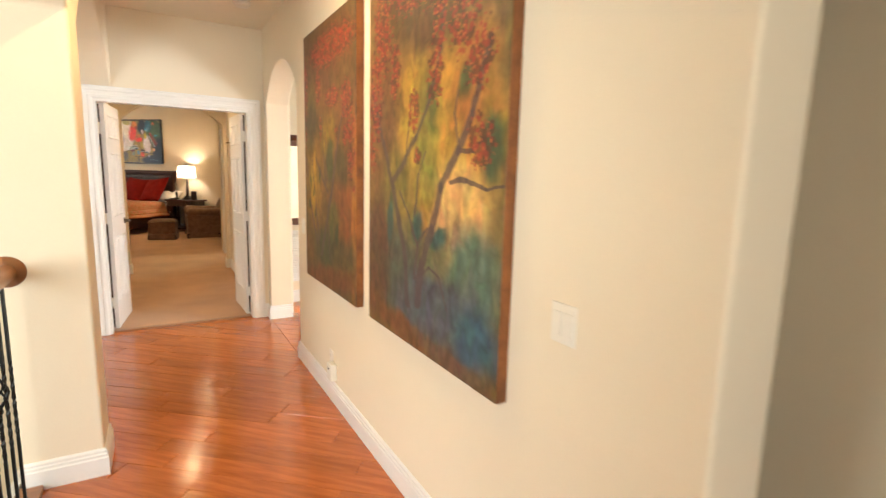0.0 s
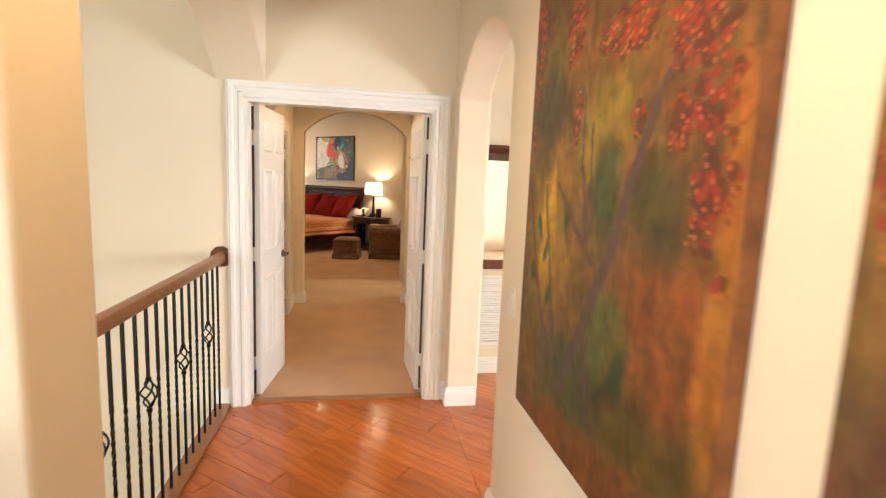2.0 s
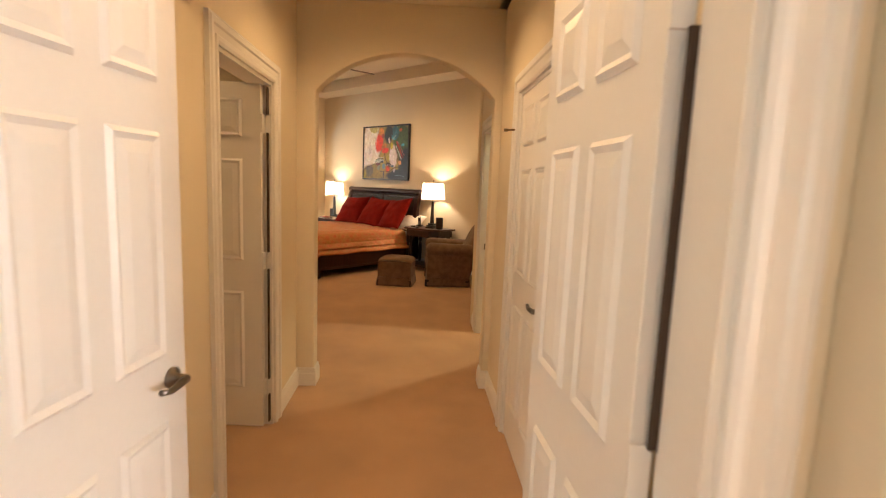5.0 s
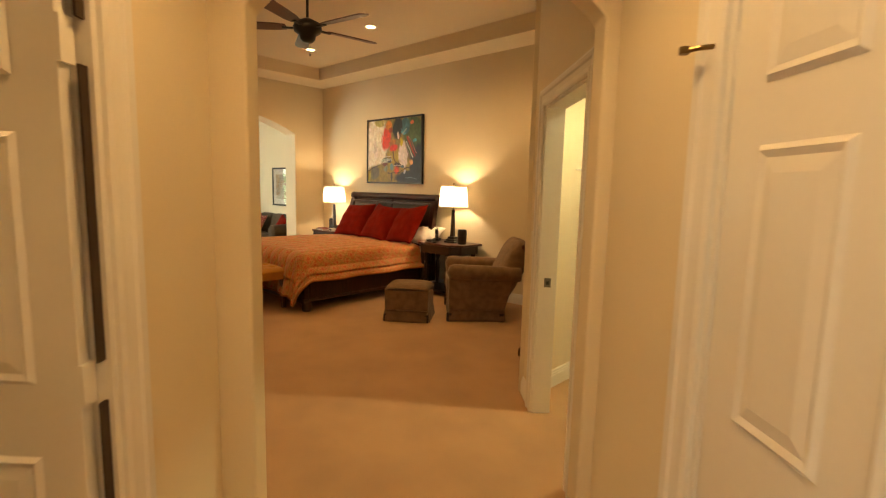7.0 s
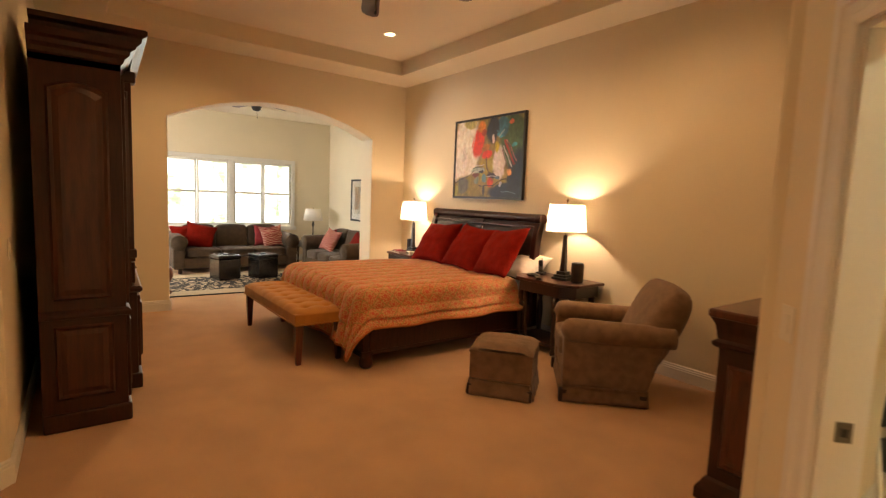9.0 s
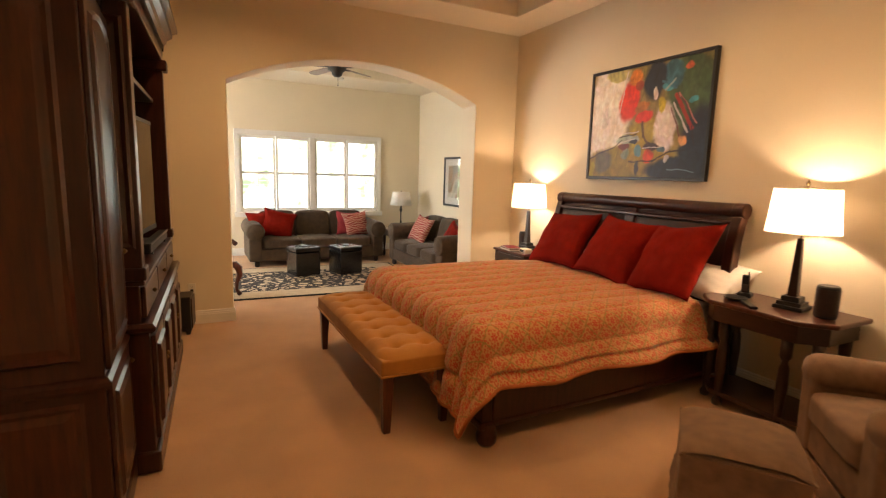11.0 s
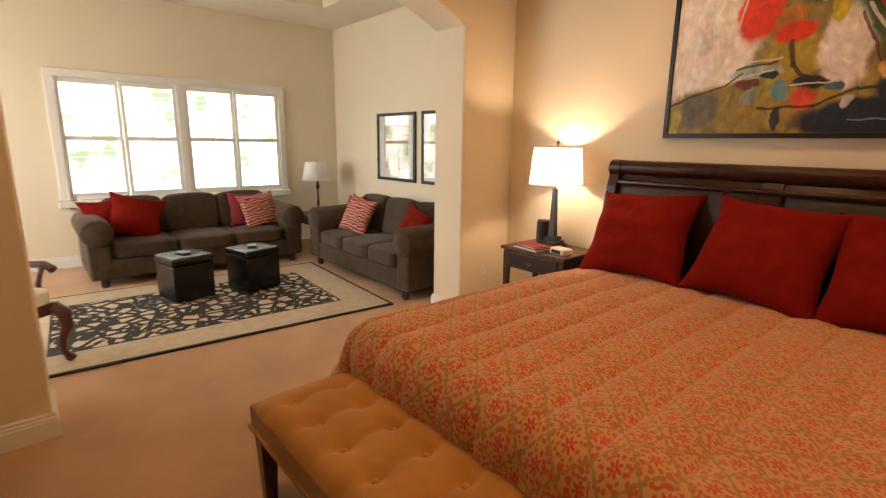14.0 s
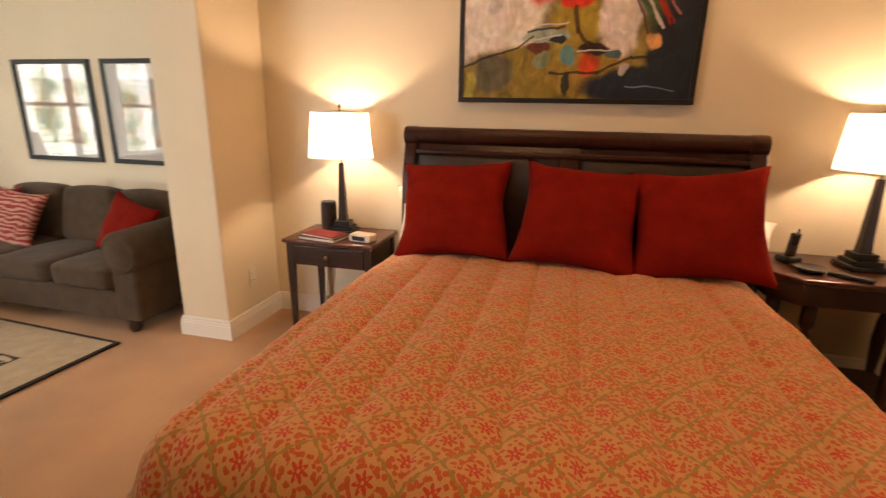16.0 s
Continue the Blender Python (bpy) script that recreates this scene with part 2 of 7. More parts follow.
def sweep(path, profile, closed=False, bm=None):
    """Moulding along a flat path (x, y): profile rows are (out to the path's left, height)."""
    bm = bm or bmesh.new()
    n = len(path)
    rings = []
    for i, (x, y) in enumerate(path):
        p = Vector((x, y))
        a = (p - Vector(path[i - 1])).normalized() if i or closed else None
        b = (Vector(path[(i + 1) % n]) - p).normalized() if i < n - 1 or closed else None
        a, b = a or b, b or a
        na, nb = Vector((-a.y, a.x)), Vector((-b.y, b.x))
        mit = (na + nb).normalized()
        k = 1 / max(0.2, mit.dot(na))
        rings.append([bm.verts.new((x + mit.x * k * o, y + mit.y * k * o, h)) for o, h in profile])
    m = len(profile)
    for i in range(n if closed else n - 1):
        a, b = rings[i], rings[(i + 1) % n]
        for j in range(m):
            bm.faces.new((a[j], a[(j + 1) % m], b[(j + 1) % m], b[j]))
    if not closed:
        bm.faces.new(rings[0])
        bm.faces.new(rings[-1][::-1])
    return bm


def puff(w, d, h, seed=0, crown_=0.03):
    """Box cushion with swollen faces, resting on z = 0, centred in x and y."""
    bm = bmesh.new()
    n = 12
    off = seed * 7.1
    def f(nx, axis, sgn):
        def g(s, t):
            a, b = 2 * s - 1, 2 * t - 1
            c = sgn
            v = {0: (c, a, b), 1: (a, c, b), 2: (a, b, c)}[axis]
            q = [v[0], v[1], v[2]]
            ln = sum(abs(k) ** 8 for k in q) ** (1 / 8)
            q = [k / ln for k in q]
            swell = 1 + crown_ * (1 - v[0] ** 2) * (1 - v[1] ** 2) / h * (1 if axis == 2 else 0)
            return (q[0] * w / 2, q[1] * d / 2, (q[2] * swell + 1) * h / 2 + 0.006 * noise.noise((q[0] * 2 + off, q[1] * 2, q[2])))
        return g
    for axis in range(3):
        for sgn in (-1, 1):
            sheet(n, n, f(n, axis, sgn), bm)
    bmesh.ops.remove_doubles(bm, verts=bm.verts, dist=1e-4)
    return bm


# ---- structure ----
def wall(name, m, a0, a1, z0, z1, t0, t1, openings=(), mat=None, label="cream painted plaster wall", soft=0.014, n=20):
    """Wall along local x with real openings: rows of (x0, x1, bottom, spring, rise); rise over 0 gives an arch."""
    bm = bmesh.new()
    z1 += 0.05
    levels = sorted({z0, z1, *[o[2] for o in openings], *[o[3] for o in openings]})

    def quad(xa, za, xb, zb):
        for t, flip in ((t0, 0), (t1, 1)):
            v = [bm.verts.new(p) for p in ((xa, t, za[0]), (xb, t, zb[0]), (xb, t, zb[1]), (xa, t, za[1]))]
            bm.faces.new(v[::-1] if flip else v)

    def rim(p, q):
        v = [bm.verts.new(c) for c in ((p[0], t0, p[1]), (q[0], t0, q[1]), (q[0], t1, q[1]), (p[0], t1, p[1]))]
        bm.faces.new(v)

    def solid(xa, xb):
        for za, zb in zip(levels, levels[1:]):
            quad(xa, (za, zb), xb, (za, zb))
        rim((xa, z1), (xb, z1))
        rim((xa, z0), (xb, z0))

    x = a0
    for x0, x1, bot, spring, rise in sorted(openings):
        if x0 > x + 1e-4:
            solid(x, x0)
        cols = n if rise else 1
        xs = [x0 + (x1 - x0) * (1 - math.cos(math.pi * i / cols)) / 2 for i in range(cols + 1)]
        mid, half = (x0 + x1) / 2, (x1 - x0) / 2
        radius = (half * half + rise * rise) / (2 * rise) if rise else 0
        zs = [spring + (math.sqrt(max(0, radius ** 2 - (c - mid) ** 2)) - (radius - rise) if rise else 0) for c in xs]
        for i in range(cols):
            quad(xs[i], (zs[i], z1), xs[i + 1], (zs[i + 1], z1))
            rim((xs[i], zs[i]), (xs[i + 1], zs[i + 1]))
            rim((xs[i], z1), (xs[i + 1], z1))
            if bot > z0:
                quad(xs[i], (z0, bot), xs[i + 1], (z0, bot))
                rim((xs[i], bot), (xs[i + 1], bot))
        for xe in (x0, x1):
            if min(abs(xe - a0), abs(xe - a1)) < 1e-4:
                continue
            for za, zb in zip(levels, levels[1:]):
                if za >= bot and zb <= spring:
                    rim((xe, za), (xe, zb))
        x = x1
    if a1 > x + 1e-4:
        solid(x, a1)
    for xe in (a0, a1):
        for za, zb in zip(levels, levels[1:]):
            if not any(abs(xe - e) < 1e-4 and za >= o[2] and zb <= o[3] for o in openings for e in o[:2]):
                rim((xe, za), (xe, zb))
    bmesh.ops.remove_doubles(bm, verts=bm.verts, dist=1e-4)
    return solo(name, bm, mat or PAINT, m, label, "wall", kind="structure", bevel=soft, segments=3)


BASE = [(0, 0), (0.016, 0), (0.016, 0.09), (0.013, 0.096), (0.013, 0.108), (0.009, 0.114), (0.009, 0.126), (0.003, 0.135), (0, 0.135)]


def baseboard(path, m=None):
    """Along the wall with the room on the path's left."""
    return solo("baseboard", sweep(path, BASE), WHITE, m or pose(0, 0, 0), "white moulded baseboard along the wall", "baseboard", kind="structure")


CASE = [(0, 0), (0.0, 0.014), (0.012, 0.020), (0.030, 0.020), (0.036, 0.014), (0.062, 0.017), (0.070, 0.024), (0.090, 0.026), (0.098, 0.020), (0.105, 0.020), (0.105, 0)]


def casing(m, x0, x1, top, side, name="trim"):
    """Door trim round an opening; side: -1 when it stands on the wall's -y face."""
    bm = bmesh.new()
    rings = []
    for k in range(4):
        ring = []
        for o, d in CASE:
            x = (x0 - o) if k < 2 else (x1 + o)
            z = 0 if k in (0, 3) else top + o
            ring.append(bm.verts.new((x, side * d, z)))
        rings.append(ring)
    for a, b in zip(rings, rings[1:]):
        for j in range(len(CASE)):
            bm.faces.new((a[j], a[(j + 1) % len(CASE)], b[(j + 1) % len(CASE)], b[j]))
    bm.faces.new(rings[0])
    bm.faces.new(rings[-1])
    return solo(name, bm, WHITE, m, "white fluted door casing", "door trim", kind="structure")


def jamb(m, x0, x1, top, t0, t1):
    """White lining of a door opening."""
    bm = box(x0 - 0.001, x0 + 0.018, t0, t1, 0, top)
    box(x1 - 0.018, x1 + 0.001, t0, t1, 0, top, bm)
    box(x0 + 0.018, x1 - 0.018, t0, t1, top - 0.018, top + 0.001, bm)
    return solo("trim", bm, WHITE, m, "white door jamb lining", "door trim", kind="structure")


def slab(name, pts, z0, z1, mat, label, category, m=None):
    bm = bmesh.new()
    a = [bm.verts.new((x, y, z0)) for x, y in pts]
    b = [bm.verts.new((x, y, z1)) for x, y in pts]
    bm.faces.new(a)
    bm.faces.new(b)
    for i in range(len(a)):
        j = (i + 1) % len(a)
        bm.faces.new((a[i], a[j], b[j], b[i]))
    return solo(name, bm, mat, m or pose(0, 0, 0), label, category, kind="structure")


R = math.sqrt(0.5)


def uw(u, w):
    return ((w - u) * R, (w + u) * R)


# hall
wall("wall_hall_paintings", along_u(0.955), -2.5, 4.755, 0, 2.78, -0.21, 0, [(-1.1, 0.19, 0, 2.1, 0.29), (3.49, 4.64, 0, 2.10, 0.285)], soft=0.025)
wall("wall_hall_doors", along_w(4.755), -3.4, 1.205, -2.9, 2.78, 0, 0.12, [(-0.395, 0.815, -0.03, 2.03, 0)])
wall("wall_hall_stair_arches", along_u(-0.26), -2.5, 4.755, 0, 2.78, 0, 0.31, [(0.1, 2.38, 0, 2.13, 0.40), (2.64, 4.755, 0, 2.13, 0.40)], soft=0.03)
# back and outer stair walls: unseen openings added to hold the lamps
wall("wall_hall_back", along_w(-2.5), -3.4, 6.4, -2.9, 2.78, -0.12, 0, [(-0.3, 0.55, 0.4, 2.4, 0)])
wall("wall_stair_outer", along_u(-3.4), -2.5, 4.755, -2.9, 2.78, 0, 0.12, [(-1.9, 1.1, 0.4, 2.4, 0)])
slab("floor_stair", [(-3.4, -2.5), (-0.6, -2.5), (-0.6, 4.755), (-3.4, 4.755)], -3.0, -2.9, CARPET, "carpeted lower stair landing", "floor", HALL)
wall("wall_stair_inner", along_u(-0.6), -2.5, 4.755, -2.9, -0.16, -0.1, 0, label="cream wall below the landing edge")
slab("floor_hall_base", [(-0.58, -2.5), (2.2, -2.5), (2.2, 5.18), (-0.58, 5.18)], -0.15, -0.012, WALNUT, "dark subfloor under the hall planks", "floor", HALL)
slab("ceiling_hall", [(-3.5, -2.6), (6.4, -2.6), (6.4, 4.755), (-3.5, 4.755)], 2.78, 2.9, CEIL, "cream painted hall ceiling", "ceiling", HALL)

wall("wall_hall_recess", along_u(1.75), -2.5, 1.6, 0, 2.78, -0.12, 0)
wall("wall_hall_recess_end", along_w(1.5), 1.205, 1.75, 0, 2.78, 0, 0.1)

# playroom seen in the hall mirror
wall("wall_play_far", along_u(6.4), -2.5, 4.755, 0, 2.78, -0.12, 0, [(0.3, 2.2, 0.7, 2.3, 0)])
slab("floor_playroom", [(2.2, -2.5), (6.4, -2.5), (6.4, 4.9), (2.2, 4.9)], -0.15, 0.0, CARPET, "beige carpet of the playroom", "floor", HALL)

# side passage with the large mirror
wall("wall_mirror", along_w(5.22), 1.1, 1.93, 0, 2.78, 0, 0.1)
wall("wall_boy_room", along_x(5.05), -2.36, 1.6, 0, 2.78, 0, 0.12, [(-2.225, -1.425, 0, 2.03, 0)])
casing(along_x(5.05), -2.225, -1.425, 2.03, -1)
jamb(along_x(5.05), -2.225, -1.425, 2.03, 0.0, 0.12)
slab("ceiling_boy_room", [(-3.4, 5.17), (1.2, 5.17), (1.2, 9.5), (-3.4, 9.5)], 2.78, 2.9, CEIL, "pale ceiling of the boy's bedroom", "ceiling")
slab("ceiling_passage", [uw(4.755, 0.955), uw(5.3, 0.955), (-2.3, 5.05), (1.6, 5.05), uw(4.755, 6.4)], 2.781, 2.9, CEIL, "cream passage ceiling", "ceiling")
slab("floor_boy_room", [(-3.4, 5.10), (1.2, 5.10), (1.2, 9.5), (-3.4, 9.5)], -0.12, 0.0, CARPET, "beige carpet of the boy's bedroom", "floor")
wall("wall_boy_north", along_x(9.2), -3.5, 1.3, 0, 2.78, 0, 0.12, [(-1.72, -0.4, 0.85, 2.1, 0)])
# opening out of view, added for the fill lamp
wall("wall_boy_east", along_y(1.2), 5.17, 9.2, 0, 2.78, -0.12, 0, [(6.9, 8.3, 0.8, 2.2, 0)])
wall("wall_boy_west", along_y(-3.5), 5.17, 9.2, 0, 2.78, -0.1, 0)

# entrance lobby between the double doors and the bedroom
casing(along_w(4.755), -0.395, 0.815, 2.03, -1)
jamb(along_w(4.755), -0.395, 0.815, 2.03, 0.0, 0.12)
wall("wall_lobby_left", along_u(-0.458), 4.875, 7.61, 0, 2.7, 0, 0.12, [(6.25, 7.03, 0, 2.03, 0)])
wall("wall_lobby_right", along_u(0.95), 4.875, 7.61, 0, 2.7, -0.12, 0, [(6.15, 6.95, 0, 2.03, 0)])
casing(along_u(-0.458), 6.25, 7.03, 2.03, -1)
jamb(along_u(-0.458), 6.25, 7.03, 2.03, 0, 0.12)
casing(along_u(0.95), 6.15, 6.95, 2.03, 1)
jamb(along_u(0.95), 6.15, 6.95, 2.03, -0.12, 0)
wall("wall_lobby_arch", along_w(5.78), -0.45, 0.95, 2.0, 2.7, 0, 0.24, [(-0.45, 0.95, 2.0, 2.1, 0.32)])
wall("wall_bedroom_entry", along_w(7.61), -2.32, 1.15, 0, 3.28, 0, 0.125, [(-0.335, 0.90, 0, 2.10, 0.28)])
slab("ceiling_lobby", [(-0.45, 4.875), (0.95, 4.875), (0.95, 7.61), (-0.45, 7.61)], 2.7, 2.8, CEIL, "cream lobby ceiling", "ceiling", HALL)
slab("floor_lobby", [(-2.6, 4.80), (0.99, 4.80), (0.99, 7.75), (-2.6, 7.75)], -0.12, 0.0, CARPET, "beige carpet of the lobby", "floor", HALL)
wall("wall_bath", along_u(-2.5), 4.875, 7.61, 0, 2.7, 0, 0.1)
wall("wall_bath_near", along_w(5.6), -2.5, -0.57, 0, 2.7, -0.1, 0)
slab("ceiling_bath", [(-2.5, 5.6), (-0.57, 5.6), (-0.57, 7.61), (-2.5, 7.61)], 2.7, 2.8, CEIL, "pale ceiling of the side room", "ceiling", HALL)

# closet
wall("wall_closet_front", along_u(1.03), 7.735, 9.36, 0, 3.28, -0.12, 0, [(8.15, 9.0, 0, 2.03, 0)])
casing(along_u(1.03), 8.15, 9.0, 2.03, 1)
jamb(along_u(1.03), 8.15, 9.0, 2.03, -0.12, 0)
wall("wall_closet_north", along_x(9.65), -5.85, -3.6, 0, 2.7, 0, 0.1)
wall("wall_closet_east", along_y(-3.7), 5.6, 9.65, 0, 2.7, -0.1, 0)
slab("ceiling_closet", [(-5.77, 7.3), (-5.2, 6.4), (-4.4, 5.7), (-3.7, 5.7), (-3.7, 9.65), (-5.77, 9.65)], 2.7, 2.8, CEIL, "pale closet ceiling", "ceiling")

# bedroom
wall("wall_bedroom_east", along_y(-5.89), 7.30, 9.65, 0, 3.28, -0.12, 0)
wall("wall_bedroom_north", along_x(9.65), -12.43, -5.85, 0, 3.28, 0, 0.12)
wall("wall_bedroom_arch", along_y(-12.07), 4.95, 9.65, 0, 3.28, 0, 0.36, [(6.26, 9.055, 0, 2.40, 0.33)])
wall("wall_bedroom_south", along_x(5.07), -12.07, -8.355, 0, 3.28, -0.12, 0)
wall("wall_bedroom_bay", along_u(-2.32), 7.735, 9.49, 0, 3.28, 0, 0.12)
slab("floor_bedroom", [(-16.2, 3.9), (-8.3, 3.9), uw(7.75, -2.6), uw(7.75, 0.99), (-3.6, 6.18), (-3.6, 9.73), (-12.2, 9.73), (-12.2, 10.15), (-16.2, 10.15)], -0.12, 0.0, CARPET, "beige cut-pile bedroom carpet", "floor")


def tray_ceiling(name, outer, inner, low, high):
    """Flat border at one height round a raised middle, in one mesh."""
    bm = bmesh.new()
    o = [bm.verts.new((x, y, low)) for x, y in outer]
    i0 = [bm.verts.new((x, y, low)) for x, y in inner]
    i1 = [bm.verts.new((x, y, high)) for x, y in inner]
    n = len(outer)
    for k in range(n):
        j = (k + 1) % n
        bm.faces.new((o[k], o[j], i0[j], i0[k]))
        bm.faces.new((i0[k], i0[j], i1[j], i1[k]))
    bm.faces.new(i1)
    top = [bm.verts.new((x, y, high + 0.1)) for x, y in outer]
    bm.faces.new(top)
    for k in range(n):
        j = (k + 1) % n
        bm.faces.new((o[k], o[j], top[j], top[k]))
    return solo(name, bm, CEIL, pose(0, 0, 0), "cream tray ceiling with a raised middle", "ceiling", kind="structure", bevel=0.012)


tray_ceiling("ceiling_bedroom", [(-12.07, 4.0), (-5.0, 4.0), (-5.0, 9.65), (-12.07, 9.65)], [(-11.46, 5.66), (-6.6, 5.66), (-6.6, 9.18), (-11.46, 9.18)], 3.28, 3.48)
tray_ceiling("ceiling_sitting", [(-16.2, 3.9), (-12.43, 3.9), (-12.43, 10.15), (-16.2, 10.15)], [(-15.15, 5.0), (-13.1, 5.0), (-13.1, 9.45), (-15.15, 9.45)], 3.14, 3.37)

# sitting room
wall("wall_sitting_north", along_x(10.15), -16.32, -12.43, 0, 3.27, 0, 0.12)
wall("wall_sitting_return", along_y(-12.43), 9.65, 10.15, 0, 3.27, -0.12, 0)
wall("wall_sitting_west", along_y(-16.2), 3.9, 10.15, 0, 3.27, 0, 0.12, [(6.68, 9.22, 0.79, 2.17, 0)])
wall("wall_sitting_south", along_x(3.9), -16.32, -12.07, 0, 3.27, -0.12, 0, [(-15.6, -13.4, 0.8, 2.3, 0)])
wall("wall_sitting_east", along_y(-12.43), 3.9, 4.95, 0, 3.27, -0.12, 0)

# baseboards
baseboard([uw(0.19, 0.955), uw(3.49, 0.955), uw(3.49, 1.165)])
baseboard([uw(4.64, 1.165), uw(4.64, 0.955), uw(4.755, 0.955)])
baseboard([uw(4.755, 0.92), uw(4.755, 0.955)][::-1])
baseboard([uw(4.755, -0.48), uw(4.755, -0.60)])
baseboard([uw(2.38, -0.57), uw(2.38, -0.26), uw(2.64, -0.26), uw(2.64, -0.57)][::-1])
baseboard([uw(-1.5, -0.26), uw(0.1, -0.26), uw(0.1, -0.57)][::-1])
baseboard([uw(5.22, 1.905), uw(5.22, 1.1)])
baseboard([uw(4.875, -0.458), uw(6.145, -0.458)][::-1])
baseboard([uw(7.135, -0.458), uw(7.61, -0.458), uw(7.61, -0.335), uw(7.735, -0.335), uw(7.735, -2.3)][::-1])
baseboard([uw(4.875, 0.95), uw(6.045, 0.95)])
baseboard([uw(7.055, 0.95), uw(7.61, 0.95), uw(7.61, 0.90), uw(7.735, 0.90), uw(7.735, 1.03), uw(8.045, 1.03)])
baseboard([uw(9.105, 1.03), uw(9.36, 1.03), (-5.89, 9.65), (-12.07, 9.65), (-12.07, 9.055), (-12.43, 9.055), (-12.43, 10.15), (-16.2, 10.15), (-16.2, 3.9)])
baseboard([(-12.43, 5.0), (-12.43, 6.26), (-12.07, 6.26), (-12.07, 5.07), (-8.355, 5.07), uw(7.735, -2.32)])
baseboard([(-5.77, 9.65), (-5.77, 7.45)])

# ---- bedroom things ----
def cloth_pattern():
    """Trellis of olive lines with red flowers on an orange tan ground, over the cloth's own coordinates in metres."""
    m = bpy.data.materials.new("orange_floral_comforter")
    m.use_nodes = True
    t = m.node_tree
    n, link = t.nodes, t.links.new
    b = n["Principled BSDF"]
    b.inputs["Roughness"].default_value, b.inputs["Sheen Weight"].default_value = 0.75, 0.3
    uv = n.new("ShaderNodeUVMap")
    uv.uv_map = "cloth"
    wob = n.new("ShaderNodeTexNoise")
    wob.inputs["Scale"].default_value = 9
    add = n.new("ShaderNodeVectorMath")
    add.operation = "MULTIPLY_ADD"
    add.inputs[1].default_value = (0.009, 0.009, 0)
    link(uv.outputs["UV"], wob.inputs["Vector"])
    link(wob.outputs["Color"], add.inputs[0])
    link(uv.outputs["UV"], add.inputs[2])
    mp = n.new("ShaderNodeMapping")
    mp.inputs["Rotation"].default_value = (0, 0, radians(45))
    mp.inputs["Scale"].default_value = (9.2, 9.2, 1)
    link(add.outputs["Vector"], mp.inputs["Vector"])
    fr = n.new("ShaderNodeVectorMath")
    fr.operation = "FRACTION"
    link(mp.outputs["Vector"], fr.inputs[0])
    sep = n.new("ShaderNodeSeparateXYZ")
    link(fr.outputs["Vector"], sep.inputs["Vector"])

    def mth(op, a, bb=None, c=None):
        k = n.new("ShaderNodeMath")
        k.operation = op
        for i, v in enumerate((a, bb, c)):
            if v is None:
                continue
            if isinstance(v, (int, float)):
                k.inputs[i].default_value = v
            else:
                link(v, k.inputs[i])
        return k.outputs["Value"]

    x, y = mth("SUBTRACT", sep.outputs["X"], 0.5), mth("SUBTRACT", sep.outputs["Y"], 0.5)
    r = mth("SQRT", mth("ADD", mth("MULTIPLY", x, x), mth("MULTIPLY", y, y)))
    th = mth("ARCTAN2", y, x)
    petal = mth("ADD", mth("MULTIPLY", mth("COSINE", mth("MULTIPLY", th, 7)), 0.055), 0.165)
    flower = mth("MULTIPLY", mth("LESS_THAN", r, petal), mth("GREATER_THAN", r, 0.035))
    edge = mth("MAXIMUM", mth("ABSOLUTE", x), mth("ABSOLUTE", y))
    line = mth("GREATER_THAN", mth("ADD", edge, mth("MULTIPLY", mth("SINE", mth("MULTIPLY", mth("ADD", x, y), 19.0)), 0.020)), 0.464)
    leaf = mth("MULTIPLY", mth("GREATER_THAN", mth("SINE", mth("MULTIPLY", th, 9)), 0.25), mth("COMPARE", r, 0.315, 0.04))
    berry = n.new("ShaderNodeTexVoronoi")
    berry.inputs["Scale"].default_value = 66
    link(add.outputs["Vector"], berry.inputs["Vector"])
    dots = mth("MULTIPLY", mth("LESS_THAN", berry.outputs["Distance"], 0.46), mth("GREATER_THAN", r, 0.25))

    def over(base, color, fac):
        mx = n.new("ShaderNodeMix")
        mx.data_type = "RGBA"
        link(fac, mx.inputs["Factor"])
        if isinstance(base, tuple):
            mx.inputs["A"].default_value = base
        else:
            link(base, mx.inputs["A"])
        mx.inputs["B"].default_value = color
        return mx.outputs["Result"]

    col = over((0.57, 0.30, 0.115, 1), (0.52, 0.105, 0.030, 1), dots)
    col = over(col, (0.33, 0.215, 0.05, 1), line)
    col = over(col, (0.50, 0.09, 0.028, 1), leaf)
    col = over(col, (0.55, 0.052, 0.016, 1), flower)
    heart = mth("MULTIPLY", mth("LESS_THAN", r, 0.13), mth("GREATER_THAN", mth("COSINE", mth("MULTIPLY", th, 5)), 0.55))
    col = over(col, (0.62, 0.20, 0.10, 1), mth("MULTIPLY", heart, mth("GREATER_THAN", r, 0.075)))
    link(col, b.inputs["Base Color"])
    weave = n.new("ShaderNodeTexNoise")
    weave.inputs["Scale"].default_value = 300
    bp = n.new("ShaderNodeBump")
    bp.inputs["Strength"].default_value, bp.inputs["Distance"].default_value = 0.35, 0.003
    link(uv.outputs["UV"], weave.inputs["Vector"])
    link(weave.outputs["Fac"], bp.inputs["Height"])
    link(bp.outputs["Normal"], b.inputs["Normal"])
    return m


FLORAL = cloth_pattern()


